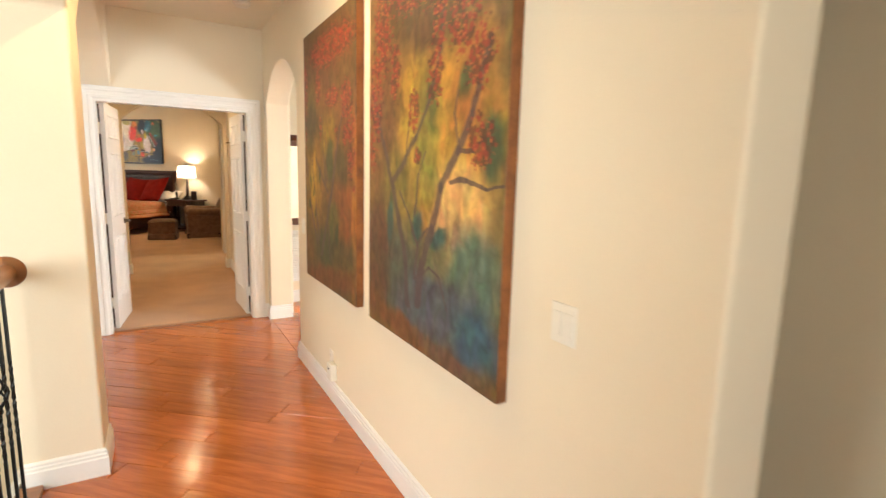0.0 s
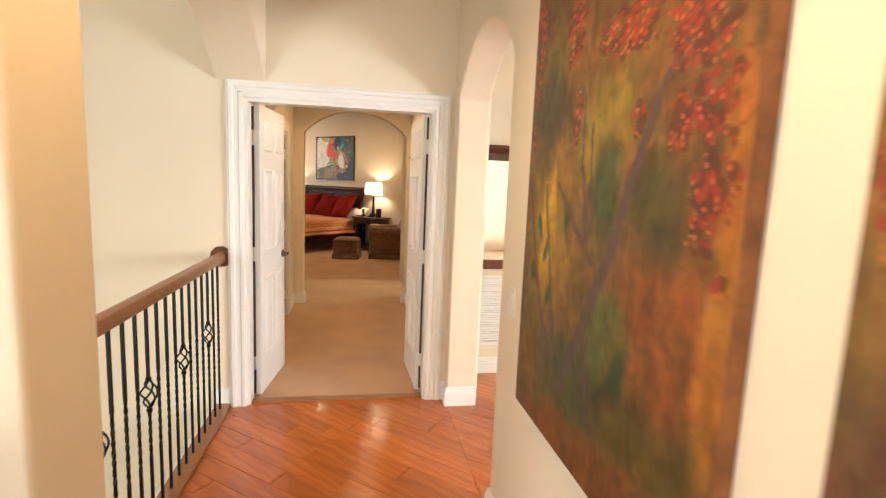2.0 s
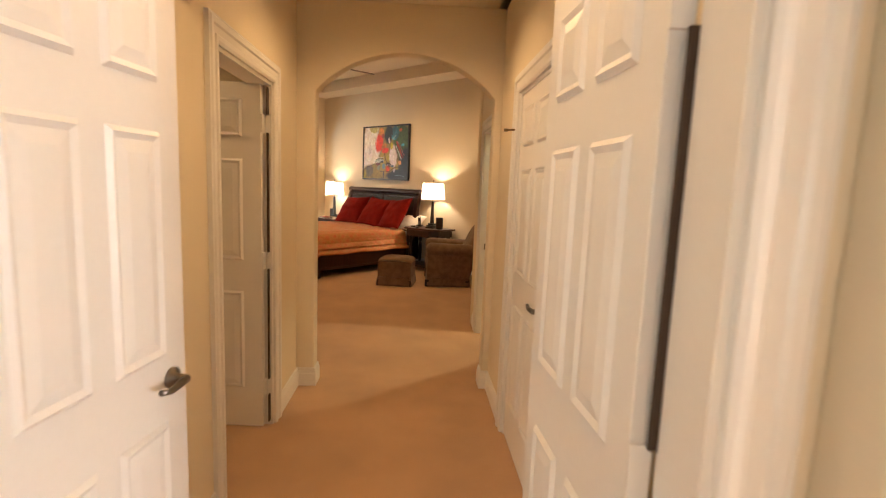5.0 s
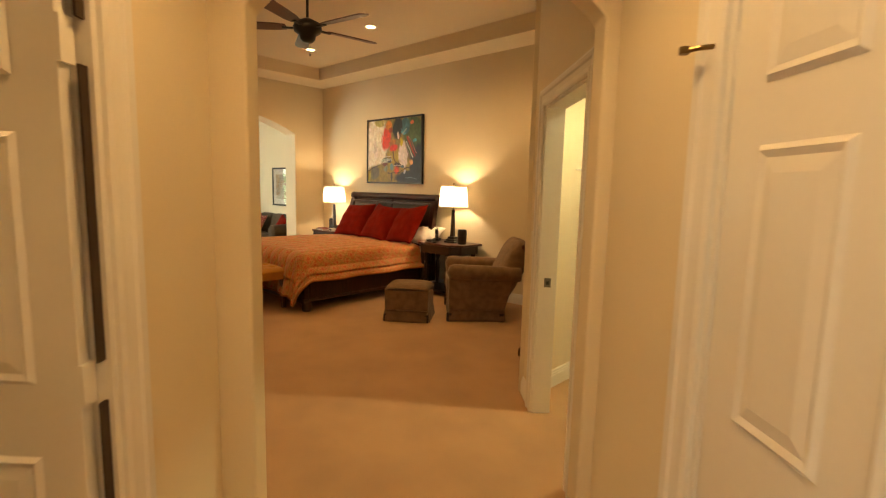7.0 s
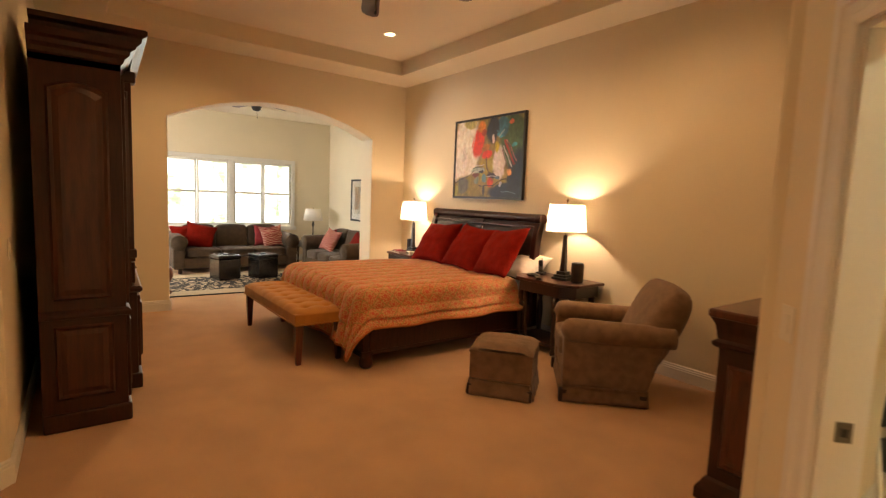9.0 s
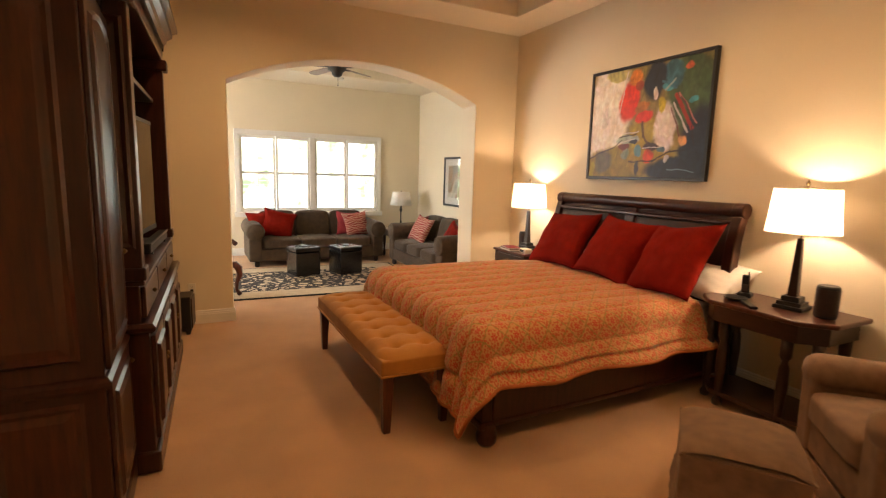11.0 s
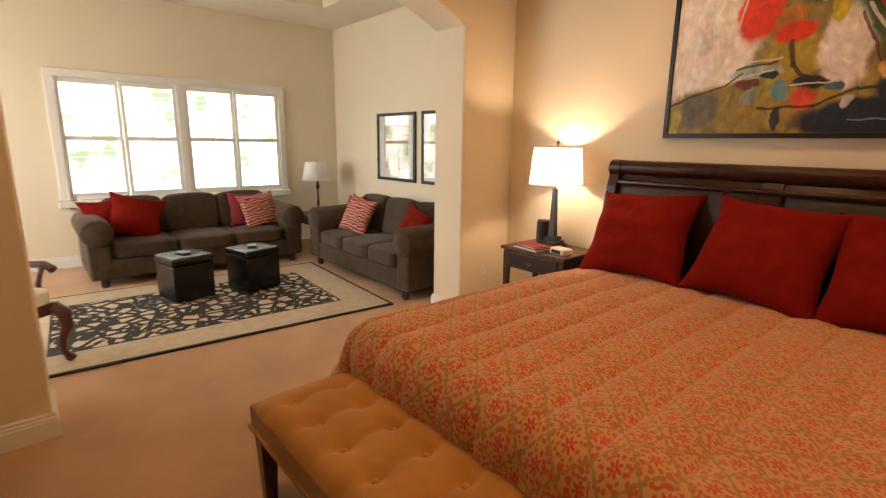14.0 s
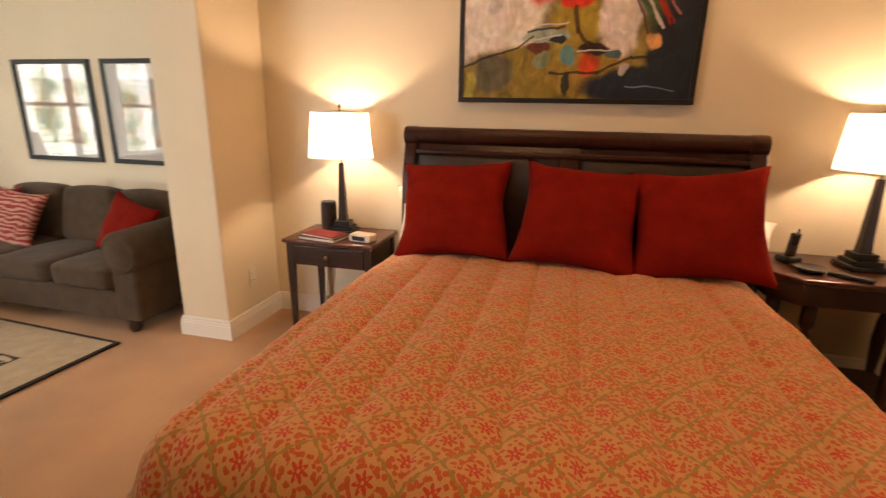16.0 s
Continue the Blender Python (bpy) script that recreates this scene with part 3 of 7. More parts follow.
def comforter():
    hx, head, foot, top = 0.995, 0.78, -1.175, 0.675
    drop_side, drop_foot, rad = 0.43, 0.46, 0.11
    nx, ny = 270, 150
    width, length = 2 * (hx + drop_side), head - foot + drop_foot
    rnd = random.Random(4)
    phase = [rnd.uniform(0, 6.28) for _ in range(8)]

    def f(s, t):
        p = (s - 0.5) * width
        p *= 0.91 if p > 0 else 1.05
        q = head - t * length
        ox, oy = max(0, abs(p) - hx + rad), max(0, foot + rad - q)
        r = math.hypot(ox, oy)
        sx = math.copysign(1, p)
        # seams run from head to foot; a border seam follows the edge
        puff = (0.034 - 0.016 * min(1, max(0, (q - 0.1) / 0.4))) * (abs(math.sin(math.pi * (p + 0.09) / 0.20)) ** 0.36)
        edge = min(width / 2 - abs(p), length - t * length)
        puff *= min(1.0, abs(edge - 0.20) / 0.03) if abs(edge - 0.20) < 0.03 else 1
        puff += 0.007 * noise.noise((p * 5, q * 5, 0)) + 0.004 * noise.noise((p * 14, q * 14, 3))
        bx, by = (ox / r, oy / r) if r > 1e-6 else (0, 0)
        arc = min(r / rad, math.pi / 2)
        over = max(0, r - rad * math.pi / 2)
        wave = 0.030 * math.sin(q * 9 + phase[0]) * abs(bx) + 0.030 * math.sin(p * 9 + phase[1]) * by + 0.035 * math.sin(6 * math.atan2(by, abs(bx) + 1e-6)) * min(bx * bx, 1) * by
        wave *= min(1, over / 0.25)
        flare = 0.10 + (0.46 if p > 0 else 0.28) * abs(bx)
        out = rad * math.sin(arc) + flare * over + wave
        z = top - rad * (1 - math.cos(arc)) - math.sqrt(1 - flare * flare) * 0.97 * over
        x = math.copysign(min(abs(p), hx - rad), p) + sx * bx * out
        y = max(q, foot + rad) - by * out
        nz = math.cos(arc)
        sagz = -0.005 * min(1, max(0, (q - 0.2) / 0.5))
        crease = 0.010 * noise.noise((p * 3 + 7, q * 3, 5)) + 0.006 * noise.noise((p * 9, q * 7, 11))
        x, y = x + sx * bx * crease * min(1, over / 0.1) * 2, y - by * crease * min(1, over / 0.1) * 2
        return (x + sx * bx * puff * (1 - nz), y - by * puff * (1 - nz), max(0.11, z + sagz * nz + puff * nz))

    bm = sheet(nx, ny, f)
    uvl = bm.loops.layers.uv.new("cloth")
    bm.verts.index_update()
    for face in bm.faces:
        for lp in face.loops:
            i, j = divmod(lp.vert.index, ny + 1)
            lp[uvl].uv = (i / nx * width, j / ny * length)
    ob = solo("comforter", bm, FLORAL, pose(-10.01, 8.50, 0), "orange quilted floral comforter spread over the bed", "bedspread", smooth=True)
    rim = [f(0, i / 60) for i in range(61)] + [f(i / 60, 1) for i in range(1, 61)] + [f(1, 1 - i / 60) for i in range(1, 61)]
    part("piping", tube(rim, 0.011, 8), material("orange_piping", (0.42, 0.13, 0.04), 0.85, vary=0.15, bump=0.3, fine=200), ob, "corded orange piping along the hem", smooth=True)
    md = ob.modifiers.new("thick", "SOLIDIFY")
    md.thickness, md.offset = 0.022, -1
    return ob


comforter()


def sleigh_bed():
    bed = thing("sleigh_bed", pose(-9.98, 8.50, 0), "dark mahogany sleigh bed with a leather-panelled headboard", "bed")
    # profile of the headboard: y outwards to the wall, z up
    curve = [(1.02, 0.12), (1.01, 0.45), (1.00, 0.75), (1.005, 0.95), (1.02, 1.10), (1.045, 1.22), (1.07, 1.30)]

    def slice_(x0, x1, grow, shift=0.0):
        bm = bmesh.new()
        rows = []
        for y, z in curve:
            rows.append([bm.verts.new((x, y + d, z)) for x, d in ((x0, -grow + shift), (x1, -grow + shift), (x1, grow + shift), (x0, grow + shift))])
        for a, b in zip(rows, rows[1:]):
            for i in range(4):
                bm.faces.new((a[i], a[(i + 1) % 4], b[(i + 1) % 4], b[i]))
        bm.faces.new(rows[0])
        bm.faces.new(rows[-1])
        return bm

    for x in (-1.03, 0.95):
        part("post", slice_(x, x + 0.08, 0.045), MAHOGANY, bed, bevel=0.01)
        part("scroll", tube([(x - 0.006, 1.075, 1.34), (x + 0.086, 1.075, 1.34)], 0.06, 20), MAHOGANY, bed, bevel=0.008)
    part("back_panel", slice_(-0.95, 0.95, 0.018, 0.012), MAHOGANY, bed)
    part("centre_stile", slice_(-0.055, 0.055, 0.03), MAHOGANY, bed, bevel=0.006)
    for x in (-0.95, 0.055):
        def cushion(s, t, x=x):
            k = t * 3.2 + 2.2
            i = min(int(k), len(curve) - 2)
            y = curve[i][0] + (curve[i + 1][0] - curve[i][0]) * (k - i)
            z = curve[i][1] + (curve[i + 1][1] - curve[i][1]) * (k - i)
            swell = 0.02 * (1 - (2 * s - 1) ** 8) * (1 - (2 * t - 1) ** 6)
            return (x + 0.02 + s * 0.855, y - 0.01 - swell, z)
        part("leather_panel", sheet(24, 14, cushion), LEATHER, bed, "dark brown leather headboard panel", smooth=True)
    part("top_rail", tube([(-0.95, 1.075, 1.345), (0.95, 1.075, 1.345)], 0.052, 24), MAHOGANY, bed)
    part("moulding", box(-0.95, 0.95, 1.005, 1.06, 1.235, 1.262), MAHOGANY, bed, bevel=0.008)
    for x in (-1.03, 0.96):
        bm = box(x, x + 0.07, -1.08, 0.98, 0.14, 0.36)
        box(x - 0.012, x + 0.082, -1.08, 0.98, 0.12, 0.155, bm)
        part("side_rail", bm, MAHOGANY, bed, bevel=0.01)
        part("foot", lathe([(0.045, 0), (0.06, 0.02), (0.062, 0.06), (0.05, 0.10), (0.062, 0.13)], 16, centre=(x + 0.035, -1.10)), MAHOGANY, bed, smooth=True)
    bm = box(-1.02, 1.02, -1.15, -1.08, 0.13, 0.30)
    box(-1.035, 1.035, -1.165, -1.065, 0.10, 0.15, bm)
    part("footboard", bm, MAHOGANY, bed, bevel=0.012)
    part("mattress", box(-0.95, 0.95, -1.07, 0.98, 0.34, 0.63), LINEN, bed, "white mattress under the comforter", bevel=0.05, segments=4)
    return bed


sleigh_bed()


def pillow_mesh(w, h, thick, seed=0, slump=0.0):
    """Cushion with pulled-out corners, upright in the xz plane, resting on z = 0."""
    rnd = random.Random(seed)
    off = rnd.uniform(0, 50)
    bm = bmesh.new()
    for side in (-1, 1):
        def f(s, t):
            a, b = 2 * s - 1, 2 * t - 1
            pinch = 1 - 0.14 * (1 - b * b) * abs(a) ** 2
            pinch2 = 1 - 0.14 * (1 - a * a) * abs(b) ** 2
            x, z = a * w / 2 * pinch, (b * pinch2 + 1) * h / 2
            e = max(0, (1 - a * a)) * max(0, (1 - b * b))
            d = thick / 2 * e ** 0.42
            d += 0.018 * e ** 0.3 * noise.noise((a * 2.5 + off, b * 2.5, side)) + 0.008 * e ** 0.3 * noise.noise((a * 8 + off, b * 8, side))
            lean = slump * (t ** 2)
            return (x + 0.012 * noise.noise((b * 1.7 + off, 0, 0)), side * d + lean, max(0, z + 0.012 * noise.noise((a * 2 + off, 3, 0)) * t))
        sheet(26, 26, f, bm)
    bmesh.ops.remove_doubles(bm, verts=bm.verts, dist=1e-4)
    return bm


def pillow(name, m, w, h, thick, mat, label, category="cushion", group="", seed=0, slump=0.0):
    return solo(name, pillow_mesh(w, h, thick, seed, slump), mat, m, label, category, group, smooth=True)


for k, (x, y, turn, tilt) in enumerate(((-10.60, 9.12, 4, -36), (-9.94, 9.11, -3, -35), (-9.30, 9.08, -8, -33))):
    pillow("euro_pillow", pose(x, y, 0.665, tilt, (-3, 4, -6)[k], turn), 0.69, 0.66, 0.22, RED, "large square red suede pillow leaning on the headboard", "pillow", "red pillows on the bed", k)
pillow("sleeping_pillow", pose(-9.17, 9.34, 0.665, -48, 6, -6), 0.60, 0.42, 0.20, LINEN, "white linen pillow tucked behind the red ones", "pillow", "white pillows on the bed", 7)
pillow("sleeping_pillow", pose(-10.72, 9.42, 0.69, -28, -5, 8), 0.60, 0.40, 0.20, LINEN, "white linen pillow tucked behind the red ones", "pillow", "white pillows on the bed", 8)


def tufted_bench():
    ob = thing("tufted_bench", pose(-10.11, 7.10, 0), "tufted gold velvet bench with dark wooden legs", "bench")
    hx, hy = 0.82, 0.235
    buttons = [((i - 3.5) * 0.193, (j - 0.5) * 0.2) for i in range(8) for j in range(2)]

    def top(s, t):
        x, y = (2 * s - 1) * hx, (2 * t - 1) * hy
        z = 0.515 - 0.052 * (abs(2 * s - 1) ** 18 + abs(2 * t - 1) ** 7)
        for bx, by in buttons:
            d2 = (x - bx) ** 2 + (y - by) ** 2
            z -= 0.022 * math.exp(-d2 / 0.0008) + 0.016 * math.exp(-d2 / 0.005)
            z -= 0.010 * math.exp(-((x - bx) ** 2) / 0.0004) * math.exp(-((y - by) ** 2) / 0.010)
        return (x, y, z + 0.003 * noise.noise((x * 9, y * 9, 1)))

    bm = sheet(150, 44, top)
    part("cushion", bm, GOLD, ob, "tufted gold velvet top", smooth=True)
    for bx, by in buttons:
        part("button", lathe([(0.0, 0.482), (0.012, 0.480), (0.014, 0.474)], 10, centre=(bx, by)), GOLD, ob, smooth=True)
    bm = box(-hx, hx, -hy, hy, 0.365, 0.466)
    part("seat_box", bm, GOLD, ob, bevel=0.012)
    part("piping", sweep([(-hx, -hy), (hx, -hy), (hx, hy), (-hx, hy)], [(0, 0.365), (-0.008, 0.365), (-0.008, 0.377), (0, 0.377)], True), GOLD, ob)
    for x in (-1, 1):
        for y in (-1, 1):
            bm = bmesh.new()
            rows = [(0.036, 0.365), (0.022, 0.0)]
            for k, z in rows:
                for dx, dy in ((-1, -1), (1, -1), (1, 1), (-1, 1)):
                    bm.verts.new((x * (hx - 0.045) + dx * k, y * (hy - 0.045) + dy * k, z))
            bm.verts.ensure_lookup_table()
            v = bm.verts
            for i in range(4):
                j = (i + 1) % 4
                bm.faces.new((v[i], v[j], v[4 + j], v[4 + i]))
            bm.faces.new(v[0:4])
            bm.faces.new(v[4:8])
            part("leg", bm, REDWOOD, ob, "tapered reddish wooden leg", bevel=0.004)
    return ob


tufted_bench()


def table_lamp(m, group="bedside lamps"):
    ob = thing("table_lamp", m, "lit table lamp with a white drum shade and dark column base", "lamp", group)
    bm = box(-0.085, 0.085, -0.085, 0.085, 0, 0.025)
    box(-0.07, 0.07, -0.07, 0.07, 0.025, 0.05, bm)
    box(-0.052, 0.052, -0.052, 0.052, 0.05, 0.085, bm)
    part("base", bm, BLACK, ob, "stepped square black base", bevel=0.005)
    bm = bmesh.new()
    for k, z in ((0.029, 0.085), (0.025, 0.16), (0.016, 0.46)):
        for dx, dy in ((-1, -1), (1, -1), (1, 1), (-1, 1)):
            bm.verts.new((dx * k, dy * k, z))
    bm.verts.ensure_lookup_table()
    v = bm.verts
    for r in (0, 4):
        for i in range(4):
            j = (i + 1) % 4
            bm.faces.new((v[r + i], v[r + j], v[r + 4 + j], v[r + 4 + i]))
    part("column", bm, WALNUT, ob, "tapered dark bronze column", bevel=0.004)
    part("harp", tube([(0, 0, 0.46), (0, 0, 0.80)], 0.005, 8), BRASS, ob)
    part("finial", lathe([(0.0, 0.800), (0.010, 0.803), (0.012, 0.815), (0.004, 0.828), (0.0, 0.84)], 12), BRASS, ob, smooth=True)
    part("bulb", lathe([(0.0, 0.52), (0.018, 0.53), (0.03, 0.57), (0.022, 0.61), (0.012, 0.63)], 14), BULB, ob, smooth=True)
    bm = lathe([(0.205, 0.50), (0.178, 0.775)], 40)
    bmesh.ops.delete(bm, geom=[f for f in bm.faces if len(f.verts) > 4], context="FACES_ONLY")
    sh = part("shade", bm, SHADE, ob, "white fabric drum shade", smooth=True)
    for r, z in ((0.205, 0.50), (0.178, 0.775)):
        part("rim", tube([(r * math.cos(a * 0.2618), r * math.sin(a * 0.2618), z) for a in range(25)], 0.0035, 6), LINEN, sh)
    for k in range(3):
        a = k * 2.094
        part("spoke", tube([(0, 0, 0.79), (0.176 * math.cos(a), 0.176 * math.sin(a), 0.77)], 0.002, 6), BRASS, ob)
    return ob


BULB = glow("warm_bulb", (1.0, 0.82, 0.58), 4.0)
L1, L2 = (-11.41, 9.44, 0.70), (-8.48, 9.40, 0.745)
for p in (L1, L2):
    table_lamp(pose(*p, 0, 0, 8))
    lamp("bedside_lamp_light", "POINT", pose(p[0] + 0.0, p[1], p[2] + 0.66), 27, (1.0, 0.72, 0.45), 0.03)


def nightstand(name, m, w, d, h, drawer=True, label=""):
    ob = thing(name, m, label, "nightstand", "nightstands by the bed")
    bm = box(-w / 2 - 0.02, w / 2 + 0.02, -d / 2 - 0.02, d / 2 + 0.02, h - 0.026, h)
    part("tabletop", bm, REDWOOD, ob, "polished red-brown top", bevel=0.008)
    bm = box(-w / 2 + 0.01, w / 2 - 0.01, -d / 2 + 0.01, d / 2 - 0.01, h - 0.17, h - 0.026)
    part("apron", bm, WALNUT, ob, bevel=0.004)
    if drawer:
        dr = part("drawer", box(-w / 2 + 0.05, w / 2 - 0.05, -d / 2 - 0.006, -d / 2 + 0.012, h - 0.155, h - 0.045), WALNUT, ob, bevel=0.005)
        part("knob", lathe([(0.006, 0), (0.007, 0.012), (0.014, 0.018), (0.012, 0.028), (0.0, 0.031)], 14), BRASS, dr, "brass knob", m=pose(0, -d / 2 - 0.006, h - 0.10, 90), smooth=True)
    for x in (-1, 1):
        for y in (-1, 1):
            bm = bmesh.new()
            for k, z in ((0.022, h - 0.03), (0.022, h - 0.17), (0.013, 0.0)):
                for dx, dy in ((-1, -1), (1, -1), (1, 1), (-1, 1)):
                    bm.verts.new((x * (w / 2 - 0.022) + dx * k, y * (d / 2 - 0.022) + dy * k, z))
            bm.verts.ensure_lookup_table()
            v = bm.verts
            for r in (0, 4):
                for i in range(4):
                    j = (i + 1) % 4
                    bm.faces.new((v[r + i], v[r + j], v[r + 4 + j], v[r + 4 + i]))
            bm.faces.new(v[8:12])
            part("leg", bm, WALNUT, ob, bevel=0.003)
    return ob


nightstand("nightstand", pose(-11.40, 9.39, 0), 0.58, 0.42, 0.70, True, "dark walnut nightstand with a drawer and tapered legs")


def console_table():
    """Dark table with canted corners on turned legs."""
    ob = thing("bedside_table", pose(-8.56, 9.36, 0), "dark polished bedside table with canted corners", "nightstand", "nightstands by the bed")
    def octa(wx, wy, c, z0, z1):
        pts = [(-wx, -wy + c), (-wx + c, -wy), (wx - c, -wy), (wx, -wy + c), (wx, wy), (-wx, wy)]
        bm = bmesh.new()
        a, b = [bm.verts.new((x, y, z0)) for x, y in pts], [bm.verts.new((x, y, z1)) for x, y in pts]
        bm.faces.new(a)
        bm.faces.new(b)
        for i in range(len(pts)):
            j = (i + 1) % len(pts)
            bm.faces.new((a[i], a[j], b[j], b[i]))
        return bm
    part("tabletop", octa(0.43, 0.27, 0.14, 0.715, 0.745), VENEER, ob, "glossy red-brown top", bevel=0.009)
    part("apron", octa(0.385, 0.235, 0.12, 0.60, 0.715), WALNUT, ob, bevel=0.004)
    prof = [(0.030, 0.0), (0.036, 0.03), (0.02, 0.06), (0.026, 0.14), (0.034, 0.30), (0.028, 0.42), (0.018, 0.46), (0.034, 0.49), (0.034, 0.60)]
    for x, y in ((-0.34, -0.12), (0.34, -0.12), (-0.34, 0.19), (0.34, 0.19), (-0.2, -0.19), (0.2, -0.19)):
        part("leg", lathe(prof, 14, centre=(x, y)), WALNUT, ob, smooth=True)
    part("lower_shelf", octa(0.37, 0.21, 0.11, 0.07, 0.10), WALNUT, ob, bevel=0.005)
    return ob


console_table()


def speaker_box(m, label, r=0.046, h=0.16):
    ob = thing("small_speaker", m, label, "speaker")
    part("body", lathe([(r * 0.9, 0), (r, 0.01), (r, h - 0.01), (r * 0.9, h)], 28), BLACK, ob, smooth=False)
    part("grille", lathe([(r + 0.002, 0.02), (r + 0.002, h - 0.02)], 28), LEATHER, ob)
    return ob


speaker_box(pose(-8.27, 9.36, 0.745), "black cylindrical speaker on the bedside table", 0.06, 0.20)
speaker_box(pose(-11.53, 9.47, 0.70), "black cylindrical speaker on the nightstand", 0.05, 0.20)


def cordless_phone(m):
    ob = thing("cordless_phone", m, "black cordless phone upright in its cradle", "phone")
    part("cradle", box(-0.045, 0.045, -0.05, 0.05, 0, 0.035), BLACK, ob, bevel=0.012, segments=3)
    hs = part("handset", box(-0.024, 0.024, -0.014, 0.014, 0.02, 0.165), BLACK, ob, m=pose(0, 0, 0, 8), bevel=0.008, segments=3)
    part("keypad", box(-0.018, 0.018, -0.016, -0.0135, 0.045, 0.10), NICKEL, hs)
    part("antenna", tube([(0.014, 0.006, 0.16), (0.014, 0.006, 0.185)], 0.005, 8), BLACK, hs)
    return ob


cordless_phone(pose(-8.80, 9.42, 0.745, 0, 0, 20))
bmr = box(-0.024, 0.024, -0.09, 0.09, 0, 0.018)
solo("remote_control", bmr, BLACK, pose(-8.62, 9.17, 0.747, 0, 0, 50), "black remote control on the bedside table", "remote", bevel=0.005)
solo("dish", lathe([(0.0, 0.0), (0.05, 0.0), (0.075, 0.022), (0.072, 0.024), (0.045, 0.006), (0.0, 0.006)], 24), BLACK, pose(-8.76, 9.25, 0.746), "small dark round dish on the bedside table", "dish", smooth=True)


def book(m, w, d, h, mat, label):
    ob = thing("book", m, label, "book", "books on the nightstand")
    bm = box(-w / 2, w / 2, -d / 2, d / 2, 0, 0.003)
    box(-w / 2, w / 2, -d / 2, d / 2, h - 0.003, h, bm)
    box(-w / 2, -w / 2 + 0.003, -d / 2, d / 2, 0.003, h - 0.003, bm)
    part("cover", bm, mat, ob)
    part("pages", box(-w / 2 + 0.003, w / 2 - 0.004, -d / 2 + 0.004, d / 2 - 0.004, 0.0035, h - 0.0035), LINEN, ob)
    return ob


book(pose(-11.46, 9.25, 0.70, 0, 0, -8), 0.27, 0.17, 0.022, BLACK, "dark hardback book lying on the nightstand")
book(pose(-11.45, 9.245, 0.7225, 0, 0, -14), 0.25, 0.15, 0.015, WINE, "red-spined book on top of another")
ob = thing("alarm_clock", pose(-11.20, 9.27, 0.70, 0, 0, -10), "white alarm clock with a dark display", "clock")
part("body", box(-0.075, 0.075, -0.05, 0.05, 0, 0.05), PLASTIC, ob, bevel=0.014, segments=3)
part("display", box(-0.045, 0.045, -0.052, -0.049, 0.012, 0.038), BLACK, ob)


def cube_pouf():
    ob = thing("pouf", pose(-8.00, 8.155, 0, 0, 0, 37), "taupe upholstered cube pouf with a kick-pleat skirt", "footstool")
    def top(s, t):
        a, b = 2 * s - 1, 2 * t - 1
        return (a * 0.245, b * 0.245, 0.415 - 0.035 * (abs(a) ** 5 + abs(b) ** 5) + 0.003 * noise.noise((a * 4, b * 4, 0)))
    part("cushion", sheet(24, 24, top), TAUPE, ob, smooth=True)
    part("body", box(-0.245, 0.245, -0.245, 0.245, 0.13, 0.365), TAUPE, ob, bevel=0.015)
    part("piping", sweep([(-0.245, -0.245), (0.245, -0.245), (0.245, 0.245), (-0.245, 0.245)], [(0.001, 0.345), (-0.006, 0.345), (-0.006, 0.356), (0.001, 0.356)], True), TAUPE, ob)
    for k in range(4):
        bm = sheet(20, 4, lambda s, t: ((2 * s - 1) * 0.235, -0.245 - 0.022 * t - 0.003 * math.sin(s * 22) * t, 0.13 - 0.125 * t))
        sk = part("skirt", bm, TAUPE, ob, m=pose(0, 0, 0, 0, 0, 90 * k), smooth=True)
        sk.modifiers.new("thick", "SOLIDIFY").thickness = 0.008
    for x in (-1, 1):
        for y in (-1, 1):
            part("foot", box(x * 0.235 - 0.02, x * 0.235 + 0.02, y * 0.235 - 0.02, y * 0.235 + 0.02, 0, 0.09), LEATHER, ob, bevel=0.006)
    return ob


cube_pouf()


